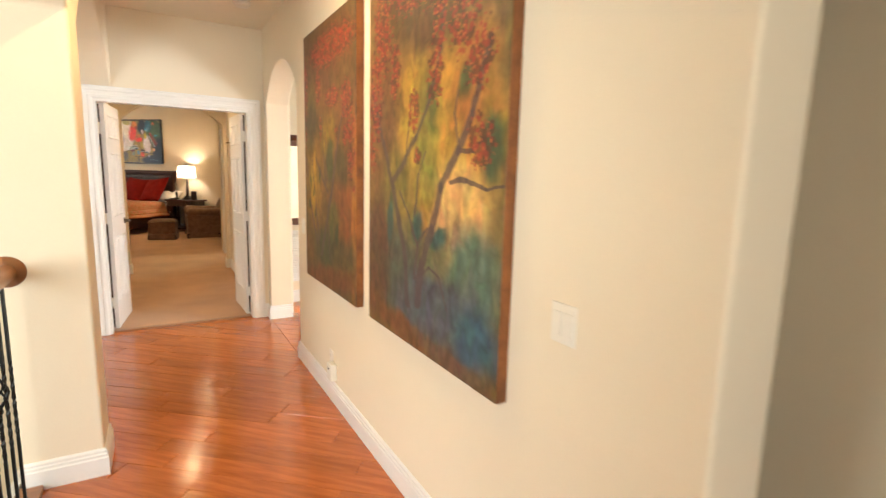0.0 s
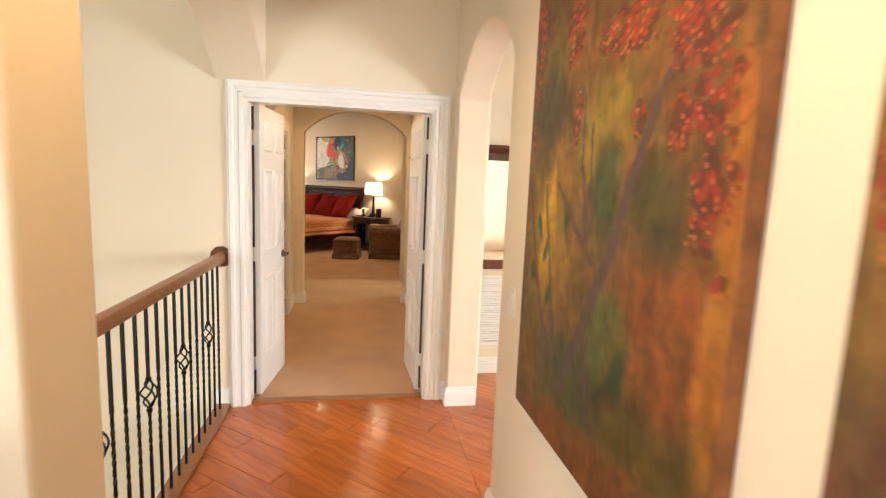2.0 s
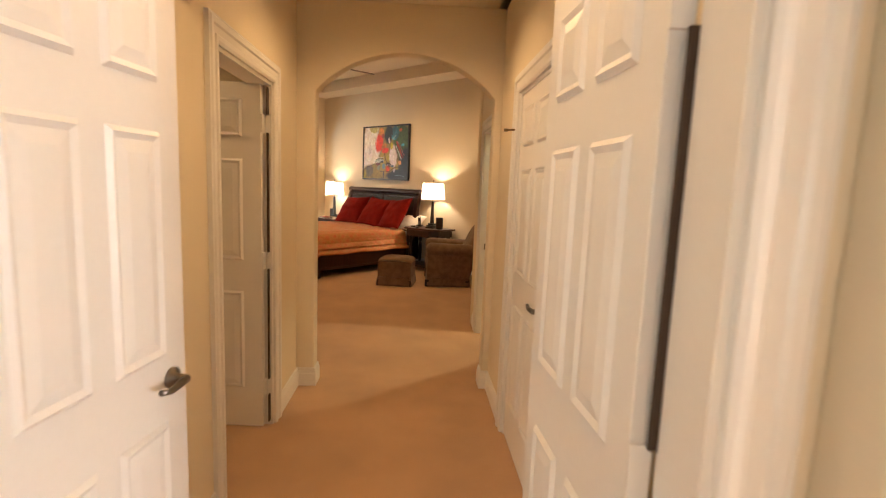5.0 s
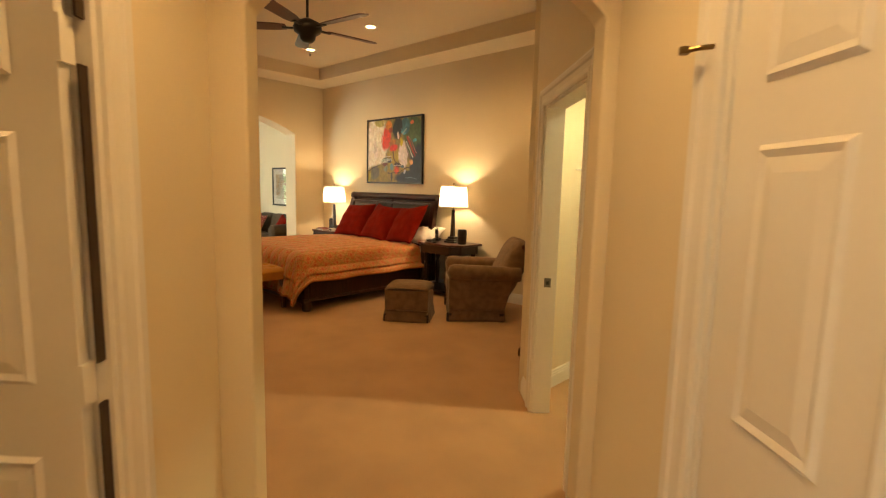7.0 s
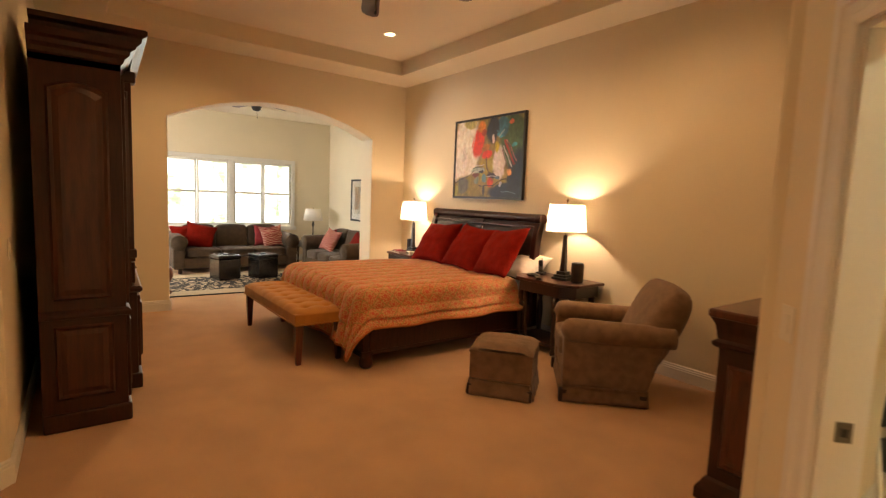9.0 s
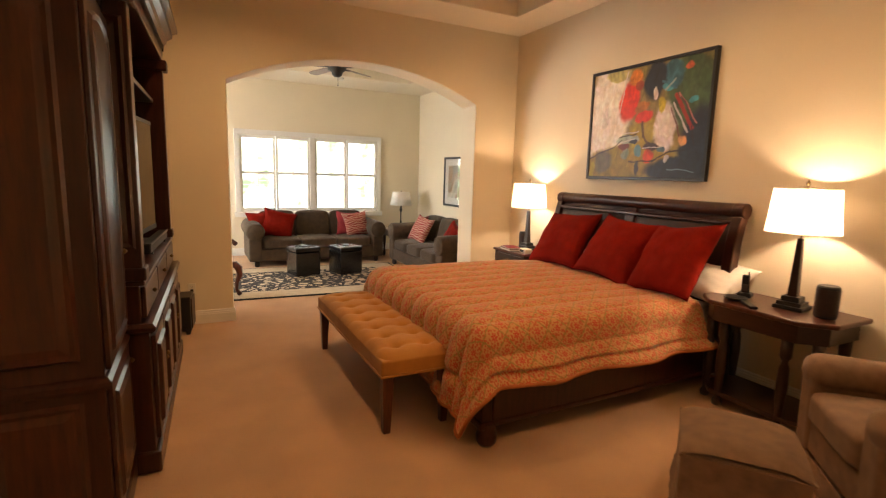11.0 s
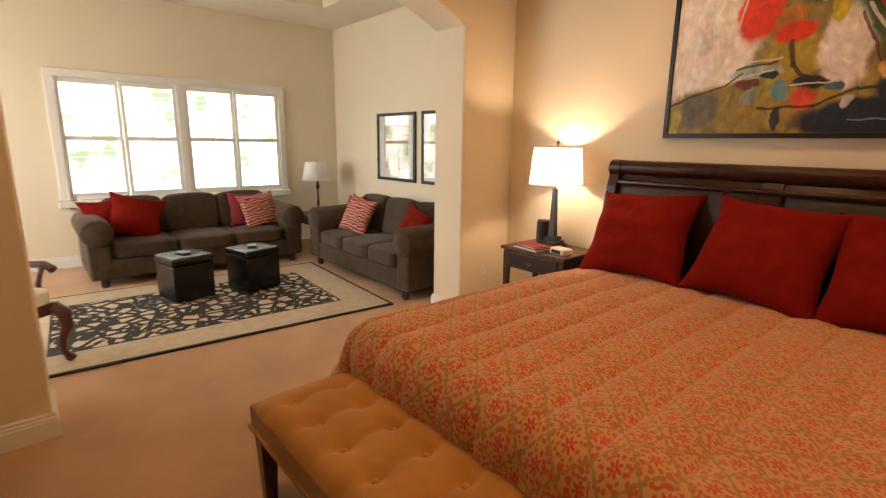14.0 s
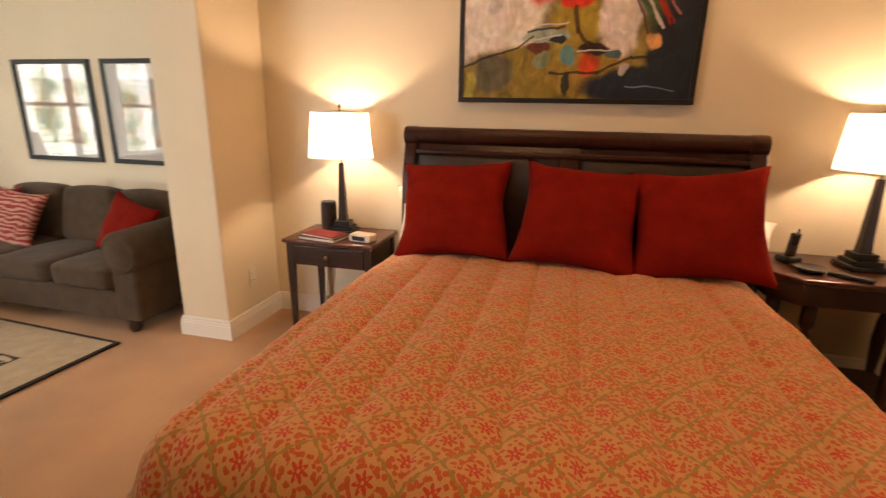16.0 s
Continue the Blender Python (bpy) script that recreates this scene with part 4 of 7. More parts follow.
def armchair():
    """Local: faces -y, x across."""
    ob = thing("armchair", pose(-7.60, 8.885, 0, 0, 0, -45), "taupe chenille club armchair with rolled arms", "armchair")
    side = pose(0, 0, 0, 0, 0, 90)  # outlines drawn in depth and height, pushed across the chair
    part("seat_base", box(-0.28, 0.28, -0.34, 0.28, 0.13, 0.32), TAUPE, ob, bevel=0.02)
    part("seat_cushion", puff(0.55, 0.62, 0.17, 2, 0.03), TAUPE, ob, m=pose(0, -0.07, 0.31), smooth=True)
    for sx in (-1, 1):
        panel = [(-0.35, 0.12), (0.28, 0.12), (0.36, 0.40), (0.42, 0.58), (-0.36, 0.56)]
        part("arm_side", prism(panel, -sx * 0.34 - 0.075, -sx * 0.34 + 0.075), TAUPE, ob, m=side, bevel=0.025, segments=3)

        def arm(s, t, sx=sx):
            ang = s * 2 * math.pi
            end = math.sqrt(max(0.0, 1 - max(0, (0.12 - t) / 0.12) ** 2)) * (1 - 0.15 * t)
            return (sx * 0.35 + 0.112 * end * math.cos(ang), -0.385 + 0.84 * t, 0.553 + 0.098 * end * math.sin(ang) - 0.01 * t)
        bm = sheet(26, 24, arm)
        bmesh.ops.remove_doubles(bm, verts=bm.verts, dist=1e-4)
        bmesh.ops.holes_fill(bm, edges=bm.edges)
        part("arm", bm, TAUPE, ob, "rolled upholstered arm", smooth=True)
        part("welt", sweep([(sx * 0.427, -0.35), (sx * 0.427, 0.28)], [(0, 0.128), (-sx * 0.006, 0.128), (-sx * 0.006, 0.138), (0, 0.138)]), TAUPE, ob)
        sk = part("skirt", sheet(20, 4, lambda s, t, sx=sx: (sx * (0.418 + 0.014 * t), -0.345 + 0.63 * s, 0.13 - 0.122 * t)), TAUPE, ob, smooth=True)
        sk.modifiers.new("thick", "SOLIDIFY").thickness = 0.008
        for y in (-0.345, 0.25):
            part("foot", box(sx * 0.395 - 0.03, sx * 0.395 + 0.03, y - 0.03, y + 0.03, 0, 0.10), LEATHER, ob, bevel=0.008)

    def back(s, t):
        # closed section round the leaning back, narrowing and rounding at both ends
        k = s * 2 * math.pi
        lx, lz = math.cos(k), math.sin(k)
        q = (abs(lx) ** 3.2 + abs(lz) ** 3.2) ** (-1 / 3.2)
        a = 2 * t - 1
        e = (1 - abs(a) ** 6) ** 0.4
        d, h = 0.125 * lx * q * (0.55 + 0.45 * e), 0.36 * lz * q * (0.72 + 0.28 * e)
        lean = radians(24)
        yy, zz = d * math.cos(lean) + h * math.sin(lean), -d * math.sin(lean) + h * math.cos(lean)
        return (a * 0.375, 0.375 + yy - 0.02 * (1 - a * a) * (lx < 0), 0.585 + zz - 0.025 * a * a * (lz > 0))
    bm = sheet(40, 24, back)
    bmesh.ops.remove_doubles(bm, verts=bm.verts, dist=1e-4)
    bmesh.ops.holes_fill(bm, edges=bm.edges)
    part("backrest", bm, TAUPE, ob, "leaning rounded backrest", smooth=True)
    part("back_panel", prism([(0.22, 0.12), (0.29, 0.12), (0.37, 0.40), (0.28, 0.46)], -0.36, 0.36), TAUPE, ob, m=side, bevel=0.02)
    for y in (-0.345, 0.285):
        sk = part("skirt", sheet(20, 4, lambda s, t, y=y: ((2 * s - 1) * 0.415, y + math.copysign(0.012 * t, y), 0.13 - 0.122 * t)), TAUPE, ob, smooth=True)
        sk.modifiers.new("thick", "SOLIDIFY").thickness = 0.008
    return ob


armchair()


def panel_face(bm, x0, x1, z0, z1, y, depth, margin=0.03, arch=0.0):
    """A raised and fielded panel standing proud of y by depth, towards -y."""
    n = 12 if arch else 1
    def outline(k):
        pts = [(x0 + k, z0 + k), (x1 - k, z0 + k)]
        top = z1 - k
        if arch:
            pts += [(x1 - k - (x1 - x0 - 2 * k) * i / n, top - arch + arch * math.sin(math.pi * i / n)) for i in range(n + 1)]
        else:
            pts += [(x1 - k, top), (x0 + k, top)]
        return pts
    rings = [[bm.verts.new((x, yy, z)) for x, z in outline(k)] for k, yy in ((0, y), (0.012, y - depth), (margin, y - depth * 0.35), (margin + 0.03, y - depth))]
    for a, b in zip(rings, rings[1:]):
        for i in range(len(a)):
            j = (i + 1) % len(a)
            bm.faces.new((a[i], a[j], b[j], b[i]))
    bm.faces.new(rings[-1])
    return bm


CROWN = [(0, 0), (0.0, 0.035), (0.012, 0.045), (0.02, 0.07), (0.045, 0.09), (0.05, 0.115), (0.075, 0.13), (0.075, 0.155), (0, 0.155)]


def crown(parent, x0, x1, y0, y1, z, scale=1.0):
    """Moulding round the front (y0) and both sides; the back is y1."""
    prof = [(-o * scale, z + h * scale) for o, h in CROWN]
    return part("crown", sweep([(x0, y1), (x0, y0), (x1, y0), (x1, y1)], prof), MAHOGANY, parent)


def tower(m, group="entertainment wall units"):
    """Local: front at -y, x across, back at y = 0."""
    w, d = 0.29, 0.44
    ob = thing("side_cabinet", m, "tall dark mahogany side cabinet with arched side panels", "cabinet", group)
    part("body", box(-w, w, -d, 0, 0.10, 2.22), MAHOGANY, ob, bevel=0.006)
    part("plinth", box(-w - 0.02, w + 0.02, -d - 0.02, 0, 0, 0.115), MAHOGANY, ob, bevel=0.012)
    crown(ob, -w, w, -d, 0, 2.22)
    part("top", box(-w - 0.07, w + 0.07, -d - 0.07, 0, 2.375, 2.39), MAHOGANY, ob)
    part("waist_moulding", sweep([(-w, 0), (-w, -d), (w, -d), (w, 0)], [(0, 0.70), (-0.018, 0.705), (-0.024, 0.72), (-0.024, 0.735), (-0.01, 0.75), (0, 0.755)]), MAHOGANY, ob)
    for z0, z1, arch in ((0.20, 0.66, 0), (0.82, 2.12, 0.04)):
        part("door", box(-w + 0.02, w - 0.02, -d - 0.018, -d, z0 - 0.05, z1 + 0.05), MAHOGANY, ob, bevel=0.004)
        part("door_panel", panel_face(bmesh.new(), -w + 0.08, w - 0.08, z0, z1, -d - 0.018, 0.012, arch=arch), MAHOGANY, ob)
        for rz, dist in ((90, -w), (-90, -w)):
            bm = panel_face(bmesh.new(), -0.15, 0.15, z0, z1, 0, 0.014, arch=arch)
            part("side_panel", bm, VENEER, ob, "raised panel with a lighter veneer", m=pose(0, -d / 2 + 0.0, 0, 0, 0, rz) @ pose(0, dist, 0))
    part("knob", lathe([(0.006, 0), (0.014, 0.012), (0.0, 0.026)], 12), BRASS, ob, "brass knob", m=pose(w - 0.05, -d - 0.018, 0.62, 90), smooth=True)
    part("knob", lathe([(0.006, 0), (0.014, 0.012), (0.0, 0.026)], 12), BRASS, ob, "brass knob", m=pose(w - 0.05, -d - 0.018, 1.15, 90), smooth=True)
    return ob


left = tower(pose(-9.17, 5.17, 0, 0, 0, 180))
copy_thing(left, pose(-11.60, 5.17, 0, 0, 0, 180))


def media_cabinet():
    ob = thing("media_cabinet", pose(-10.37, 5.185, 0, 0, 0, 178), "dark mahogany media cabinet with drawers and an open bay", "cabinet", "entertainment wall units")
    w, d = 0.90, 0.56
    part("plinth", box(-w - 0.02, w + 0.02, -d - 0.025, 0, 0, 0.115), MAHOGANY, ob, bevel=0.012)
    part("lower_body", box(-w, w, -d, 0, 0.11, 0.74), MAHOGANY, ob, bevel=0.005)
    part("counter", sweep([(-w, 0), (-w, -d), (w, -d), (w, 0)], [(0.02, 0.735), (-0.012, 0.735), (-0.03, 0.75), (-0.034, 0.768), (-0.02, 0.785), (0.02, 0.785)]), MAHOGANY, ob)
    part("drawer_body", box(-w, w, -d + 0.03, 0, 0.74, 0.97), MAHOGANY, ob, bevel=0.004)
    part("shelf_board", box(-w, w, -d + 0.005, 0, 0.97, 0.995), MAHOGANY, ob, bevel=0.006)
    for k in range(4):
        x0 = -w + 0.05 + k * (2 * w - 0.1) / 4
        x1 = x0 + (2 * w - 0.1) / 4
        dr = part("door", box(x0 + 0.008, x1 - 0.008, -d - 0.02, -d, 0.15, 0.70), MAHOGANY, ob, bevel=0.004)
        part("door_panel", panel_face(bmesh.new(), x0 + 0.07, x1 - 0.07, 0.21, 0.64, -d - 0.02, 0.016), MAHOGANY, dr)
        part("knob", lathe([(0.006, 0), (0.014, 0.012), (0.0, 0.026)], 12), BRASS, dr, "brass knob", m=pose(x1 - 0.04 if k % 2 == 0 else x0 + 0.04, -d - 0.02, 0.45, 90), smooth=True)
    for k in range(3):
        x0 = -w + 0.03 + k * (2 * w - 0.06) / 3
        x1 = x0 + (2 * w - 0.06) / 3
        dr = part("drawer", box(x0 + 0.012, x1 - 0.012, -d + 0.008, -d + 0.03, 0.80, 0.955), MAHOGANY, ob, bevel=0.006)
        part("knob", lathe([(0.006, 0), (0.014, 0.012), (0.0, 0.026)], 12), BRASS, dr, "brass knob", m=pose((x0 + x1) / 2, -d + 0.008, 0.88, 90), smooth=True)
    for x in (-w, w - 0.10):
        pl = part("pilaster", box(x, x + 0.10, -d + 0.01, -0.02, 0.995, 2.42), MAHOGANY, ob, bevel=0.006)
        part("capital", box(x - 0.015, x + 0.115, -d - 0.02, -0.02, 2.26, 2.34), MAHOGANY, pl, bevel=0.012)
        part("pilaster_base", box(x - 0.01, x + 0.11, -d - 0.005, -0.02, 0.995, 1.06), MAHOGANY, pl, bevel=0.01)
        part("side_panel", panel_face(bmesh.new(), -0.2, 0.2, 1.15, 2.2, 0, 0.012), MAHOGANY, ob, m=pose(0, -0.33, 0, 0, 0, 90 if x > 0 else -90) @ pose(0, -w, 0))
    part("back", box(-w + 0.1, w - 0.1, -0.04, -0.01, 0.995, 2.42), MAHOGANY, ob)
    part("upper_shelf", box(-w + 0.10, w - 0.10, -d + 0.08, -0.04, 2.02, 2.05), MAHOGANY, ob, bevel=0.006)
    part("header", box(-w, w, -d + 0.01, -0.01, 2.34, 2.46), MAHOGANY, ob, bevel=0.006)
    crown(ob, -w, w, -d, 0, 2.42, 1.25)
    part("top", box(-w - 0.085, w + 0.085, -d - 0.085, 0, 2.605, 2.62), MAHOGANY, ob)
    return ob


media_cabinet()
tv = thing("television", pose(-10.37, 5.60, 0.995, 0, 0, 173), "black flat television on the media cabinet shelf", "television")
part("frame", box(-0.58, 0.58, -0.01, 0.05, 0.10, 0.87), BLACK, tv, bevel=0.008)
part("screen", box(-0.55, 0.55, -0.014, -0.0102, 0.14, 0.84), material("dark_screen_glass", (0.004, 0.004, 0.005), 0.03, vary=0.02, bump=0, spec=0.4), tv, "dark reflective screen")
part("stand", box(-0.22, 0.22, -0.02, 0.20, 0, 0.02), BLACK, tv, bevel=0.006)
part("neck", box(-0.05, 0.05, 0.0, 0.04, 0.02, 0.11), BLACK, tv)
sb = thing("soundbar", pose(-10.62, 5.685, 0.995, 0, 0, 176), "slim black soundbar with a bright metal edge", "speaker")
part("body", box(-0.40, 0.40, -0.03, 0.03, 0.012, 0.075), BLACK, sb, bevel=0.01)
part("edge_strip", box(-0.40, 0.40, -0.034, -0.026, 0.066, 0.078), NICKEL, sb, "brushed metal edge strip")
for x in (-0.3, 0.3):
    part("foot", box(x - 0.03, x + 0.03, -0.03, 0.03, 0, 0.013), BLACK, sb)
sub = thing("subwoofer", pose(-11.86, 5.74, 0, 0, 0, 174), "black subwoofer box on the carpet by the wall", "speaker")
part("body", box(-0.13, 0.13, -0.14, 0.14, 0.03, 0.36), BLACK, sub, bevel=0.008)
part("grille", box(-0.115, 0.115, -0.152, -0.14, 0.06, 0.34), LEATHER, sub, bevel=0.004)
for x in (-0.1, 0.1):
    for y in (-0.11, 0.11):
        part("foot", lathe([(0.02, 0), (0.022, 0.03)], 10, centre=(x, y)), BLACK, sub)


def chest():
    """Local: front at -y, back against the wall at y = 0."""
    ob = thing("chest_of_drawers", pose(-5.91, 8.61, 0, 0, 0, -90), "dark mahogany chest of drawers against the wall", "chest")
    w, d = 0.60, 0.40
    part("body", box(-w, w, -d, 0, 0.12, 0.945), MAHOGANY, ob, bevel=0.006)
    part("plinth", sweep([(-w, 0), (-w, -d), (w, -d), (w, 0)], [(0, 0), (-0.04, 0.0), (-0.04, 0.06), (-0.025, 0.085), (-0.012, 0.11), (0, 0.125)]), MAHOGANY, ob)
    part("frieze", sweep([(-w, 0), (-w, -d), (w, -d), (w, 0)], [(0.01, 0.82), (-0.012, 0.82), (-0.026, 0.835), (-0.026, 0.85), (-0.008, 0.865), (-0.012, 0.90), (-0.02, 0.94), (-0.038, 0.975), (0.01, 0.975)]), MAHOGANY, ob)
    part("top", box(-w - 0.05, w + 0.05, -d - 0.05, 0, 0.975, 1.02), REDWOOD, ob, "polished top with a rounded edge", bevel=0.014, segments=3)
    for z in (0.17, 0.39, 0.61):
        for x0, x1 in ((-w + 0.04, -0.01), (0.01, w - 0.04)):
            dr = part("drawer", box(x0, x1, -d - 0.016, -d, z, z + 0.18), MAHOGANY, ob, bevel=0.006)
            for kx in (0.3, 0.7):
                part("knob", lathe([(0.006, 0), (0.014, 0.012), (0.0, 0.026)], 12), BRASS, dr, "brass knob", m=pose(x0 + (x1 - x0) * kx, -d - 0.016, z + 0.09, 90), smooth=True)
    for rz in (90, -90):
        part("side_panel", panel_face(bmesh.new(), -0.15, 0.15, 0.19, 0.74, 0, 0.012), REDWOOD, ob, m=pose(0, -d / 2, 0, 0, 0, rz) @ pose(0, -w, 0))
    return ob


chest()


def ceiling_fan(m, label, wood, blades=5, turn=0.0, drop=0.30):
    ob = thing("ceiling_fan", m, label, "fan")
    part("canopy", lathe([(0.075, 0.0), (0.07, -0.03), (0.03, -0.06), (0.015, -0.065)], 20), BLACK, ob, smooth=True)
    part("downrod", tube([(0, 0, -0.05), (0, 0, -drop)], 0.013, 10), BLACK, ob)
    part("motor", lathe([(0.02, -drop + 0.03), (0.06, -drop + 0.01), (0.12, -drop - 0.02), (0.135, -drop - 0.06), (0.125, -drop - 0.10), (0.08, -drop - 0.13), (0.07, -drop - 0.17), (0.045, -drop - 0.195), (0.0, -drop - 0.20)], 28), BLACK, ob, smooth=True)
    part("pull_chain", tube([(0.04, 0, -drop - 0.18), (0.04, 0, -drop - 0.30)], 0.0025, 6), BRASS, ob)
    part("chain_knob", lathe([(0.0, -drop - 0.33), (0.009, -drop - 0.32), (0.0, -drop - 0.295)], 8, centre=(0.04, 0)), BLACK, ob, smooth=True)
    for k in range(blades):
        a = turn + 360 / blades * k
        arm = part("blade_arm", box(0.10, 0.24, -0.02, 0.02, -drop - 0.075, -drop - 0.06), BLACK, ob, m=pose(0, 0, 0, 0, 0, a), bevel=0.005)
        bm = bmesh.new()
        out = [(0.20, -0.045), (0.30, -0.062), (0.66, -0.072), (0.72, -0.064), (0.755, -0.03), (0.755, 0.03), (0.72, 0.064), (0.66, 0.072), (0.30, 0.062), (0.20, 0.045)]
        lo, hi = [bm.verts.new((x, y, -0.005)) for x, y in out], [bm.verts.new((x, y, 0.005)) for x, y in out]
        bm.faces.new(lo)
        bm.faces.new(hi)
        for i in range(len(out)):
            j = (i + 1) % len(out)
            bm.faces.new((lo[i], lo[j], hi[j], hi[i]))
        part("blade", bm, wood, ob, m=pose(0, 0, -drop - 0.058, 0, 0, a) @ pose(0, 0, 0, 11, 0, 0), bevel=0.003)
    return ob


ceiling_fan(pose(-8.26, 7.00, 3.48), "black ceiling fan with five red-brown blades", REDWOOD, turn=10, drop=0.43)
ceiling_fan(pose(-14.0, 7.85, 3.37), "black ceiling fan with pale wood blades", material("pale_fan_blade", (0.25, 0.2, 0.17), 0.35, vary=0.1), turn=-20, drop=0.27)


def downlight(x, y, z, m=None, group="recessed ceiling lights", energy=72, color=WARM):
    ob = thing("recessed_light", (m or pose(0, 0, 0)) @ pose(x, y, z), "lit recessed ceiling light with a white trim ring", "light", group)
    part("trim_ring", lathe([(0.058, 0.02), (0.06, -0.004), (0.085, -0.006), (0.09, 0.0), (0.09, 0.004)], 28), WHITE, ob, smooth=True)
    part("lens", lathe([(0.0, 0.002), (0.058, 0.002), (0.058, 0.006)], 24), CAN, ob)
    lamp("recessed_lamp_light", "SPOT", (m or pose(0, 0, 0)) @ pose(x, y, z - 0.03), energy, color, 0.05)
    return ob


CAN = glow("recessed_lens", (1.0, 0.86, 0.62), 9.0)
for x, y in ((-10.55, 8.45), (-9.02, 8.36), (-7.3, 8.4), (-10.55, 6.35), (-7.3, 6.35)):
    downlight(x, y, 3.478, energy=(36 if x > -8 else 76) if y < 7 else (42 if x > -8 else 43))


def art_canvas(name, colors, scale, seed, detail=6.0, stretch=(1, 1, 1), dist=1.5):
    """Painted canvas: blocks and strokes of several colours from warped noise."""
    m = bpy.data.materials.new(name)
    m.use_nodes = True
    t = m.node_tree
    n, link = t.nodes, t.links.new
    b = n["Principled BSDF"]
    b.inputs["Roughness"].default_value = 0.45
    tc, mp, nz = n.new("ShaderNodeTexCoord"), n.new("ShaderNodeMapping"), n.new("ShaderNodeTexNoise")
    mp.inputs["Location"].default_value, mp.inputs["Scale"].default_value = (seed, seed * 2.3, seed * 0.7), stretch
    nz.inputs["Scale"].default_value, nz.inputs["Detail"].default_value, nz.inputs["Distortion"].default_value = scale, detail, dist
    link(tc.outputs["Object"], mp.inputs["Vector"])
    link(mp.outputs["Vector"], nz.inputs["Vector"])
    ramp = n.new("ShaderNodeValToRGB")
    els = ramp.color_ramp.elements
    lo, hi = 0.30, 0.70
    for k, c in enumerate(colors):
        pos = lo + (hi - lo) * k / (len(colors) - 1)
        e = els[k] if k < 2 else els.new(pos)
        e.position, e.color = pos, (*c, 1)
    link(nz.outputs["Fac"], ramp.inputs["Fac"])
    link(ramp.outputs["Color"], b.inputs["Base Color"])
    bp = n.new("ShaderNodeBump")
    bp.inputs["Strength"].default_value, bp.inputs["Distance"].default_value = 0.3, 0.003
    link(nz.outputs["Fac"], bp.inputs["Height"])
    link(bp.outputs["Normal"], b.inputs["Normal"])
    return m

# ---- pictures ----
def patch_canvas(name, ground, patches, warp=0.10, rough=0.5, contrast=(0.6, 1.25), soft_=(1.45, 0.55), strokes=(), blooms=(), relief=0.3, dabs=0.0, dab_scale=11):
    """Canvas with soft-edged patches of paint: rows of (x, z, half width, half height, turn, colour) over local metres."""
    m = bpy.data.materials.new(name)
    m.use_nodes = True
    t = m.node_tree
    n, link = t.nodes, t.links.new
    b = n["Principled BSDF"]
    b.inputs["Roughness"].default_value = rough
    tc, nz, wv = n.new("ShaderNodeTexCoord"), n.new("ShaderNodeTexNoise"), n.new("ShaderNodeVectorMath")
    nz.inputs["Scale"].default_value, nz.inputs["Detail"].default_value = 7, 6
    wv.operation = "MULTIPLY_ADD"
    wv.inputs[1].default_value = (warp, warp, warp)
    sub = n.new("ShaderNodeVectorMath")
    sub.inputs[1].default_value = (warp / 2, warp / 2, warp / 2)
    sub.operation = "SUBTRACT"
    link(tc.outputs["Object"], nz.inputs["Vector"])
    link(nz.outputs["Color"], wv.inputs[0])
    link(tc.outputs["Object"], wv.inputs[2])
    link(wv.outputs["Vector"], sub.inputs[0])
    calm, calm2 = n.new("ShaderNodeVectorMath"), n.new("ShaderNodeVectorMath")
    calm.operation, calm2.operation = "MULTIPLY_ADD", "SUBTRACT"
    calm.inputs[1].default_value, calm2.inputs[1].default_value = (0.05, 0.05, 0.05), (0.025, 0.025, 0.025)
    link(nz.outputs["Color"], calm.inputs[0])
    link(tc.outputs["Object"], calm.inputs[2])
    link(calm.outputs["Vector"], calm2.inputs[0])
    fine = n.new("ShaderNodeTexNoise")
    fine.inputs["Scale"].default_value, fine.inputs["Detail"].default_value = 22, 5
    link(tc.outputs["Object"], fine.inputs["Vector"])
    col = None
    for x, z, rx, rz, turn, color in patches:
        mp = n.new("ShaderNodeMapping")
        mp.vector_type = "TEXTURE"
        mp.inputs["Location"].default_value = (x, 0, z)
        mp.inputs["Rotation"].default_value = (0, radians(turn), 0)
        mp.inputs["Scale"].default_value = (rx, 10, rz)
        link(sub.outputs["Vector"], mp.inputs["Vector"])
        ln = n.new("ShaderNodeVectorMath")
        ln.operation = "LENGTH"
        link(mp.outputs["Vector"], ln.inputs[0])
        rg = n.new("ShaderNodeMapRange")
        rg.interpolation_type = "SMOOTHSTEP"
        rg.inputs["From Min"].default_value, rg.inputs["From Max"].default_value = soft_
        link(ln.outputs["Value"], rg.inputs["Value"])
        mx = n.new("ShaderNodeMix")
        mx.data_type = "RGBA"
        link(rg.outputs["Result"], mx.inputs["Factor"])
        if col is None:
            mx.inputs["A"].default_value = (*ground, 1)
        else:
            link(col, mx.inputs["A"])
        mx.inputs["B"].default_value = (*color, 1)
        col = mx.outputs["Result"]
    def over(fac, color):
        mx = n.new("ShaderNodeMix")
        mx.data_type = "RGBA"
        link(fac, mx.inputs["Factor"])
        link(col, mx.inputs["A"])
        mx.inputs["B"].default_value = (*color, 1)
        return mx.outputs["Result"]

    def calc(op, *vals):
        k = n.new("ShaderNodeMath")
        k.operation = op
        for i, v in enumerate(vals):
            if isinstance(v, (int, float)):
                k.inputs[i].default_value = v
            else:
                link(v, k.inputs[i])
        return k.outputs["Value"]

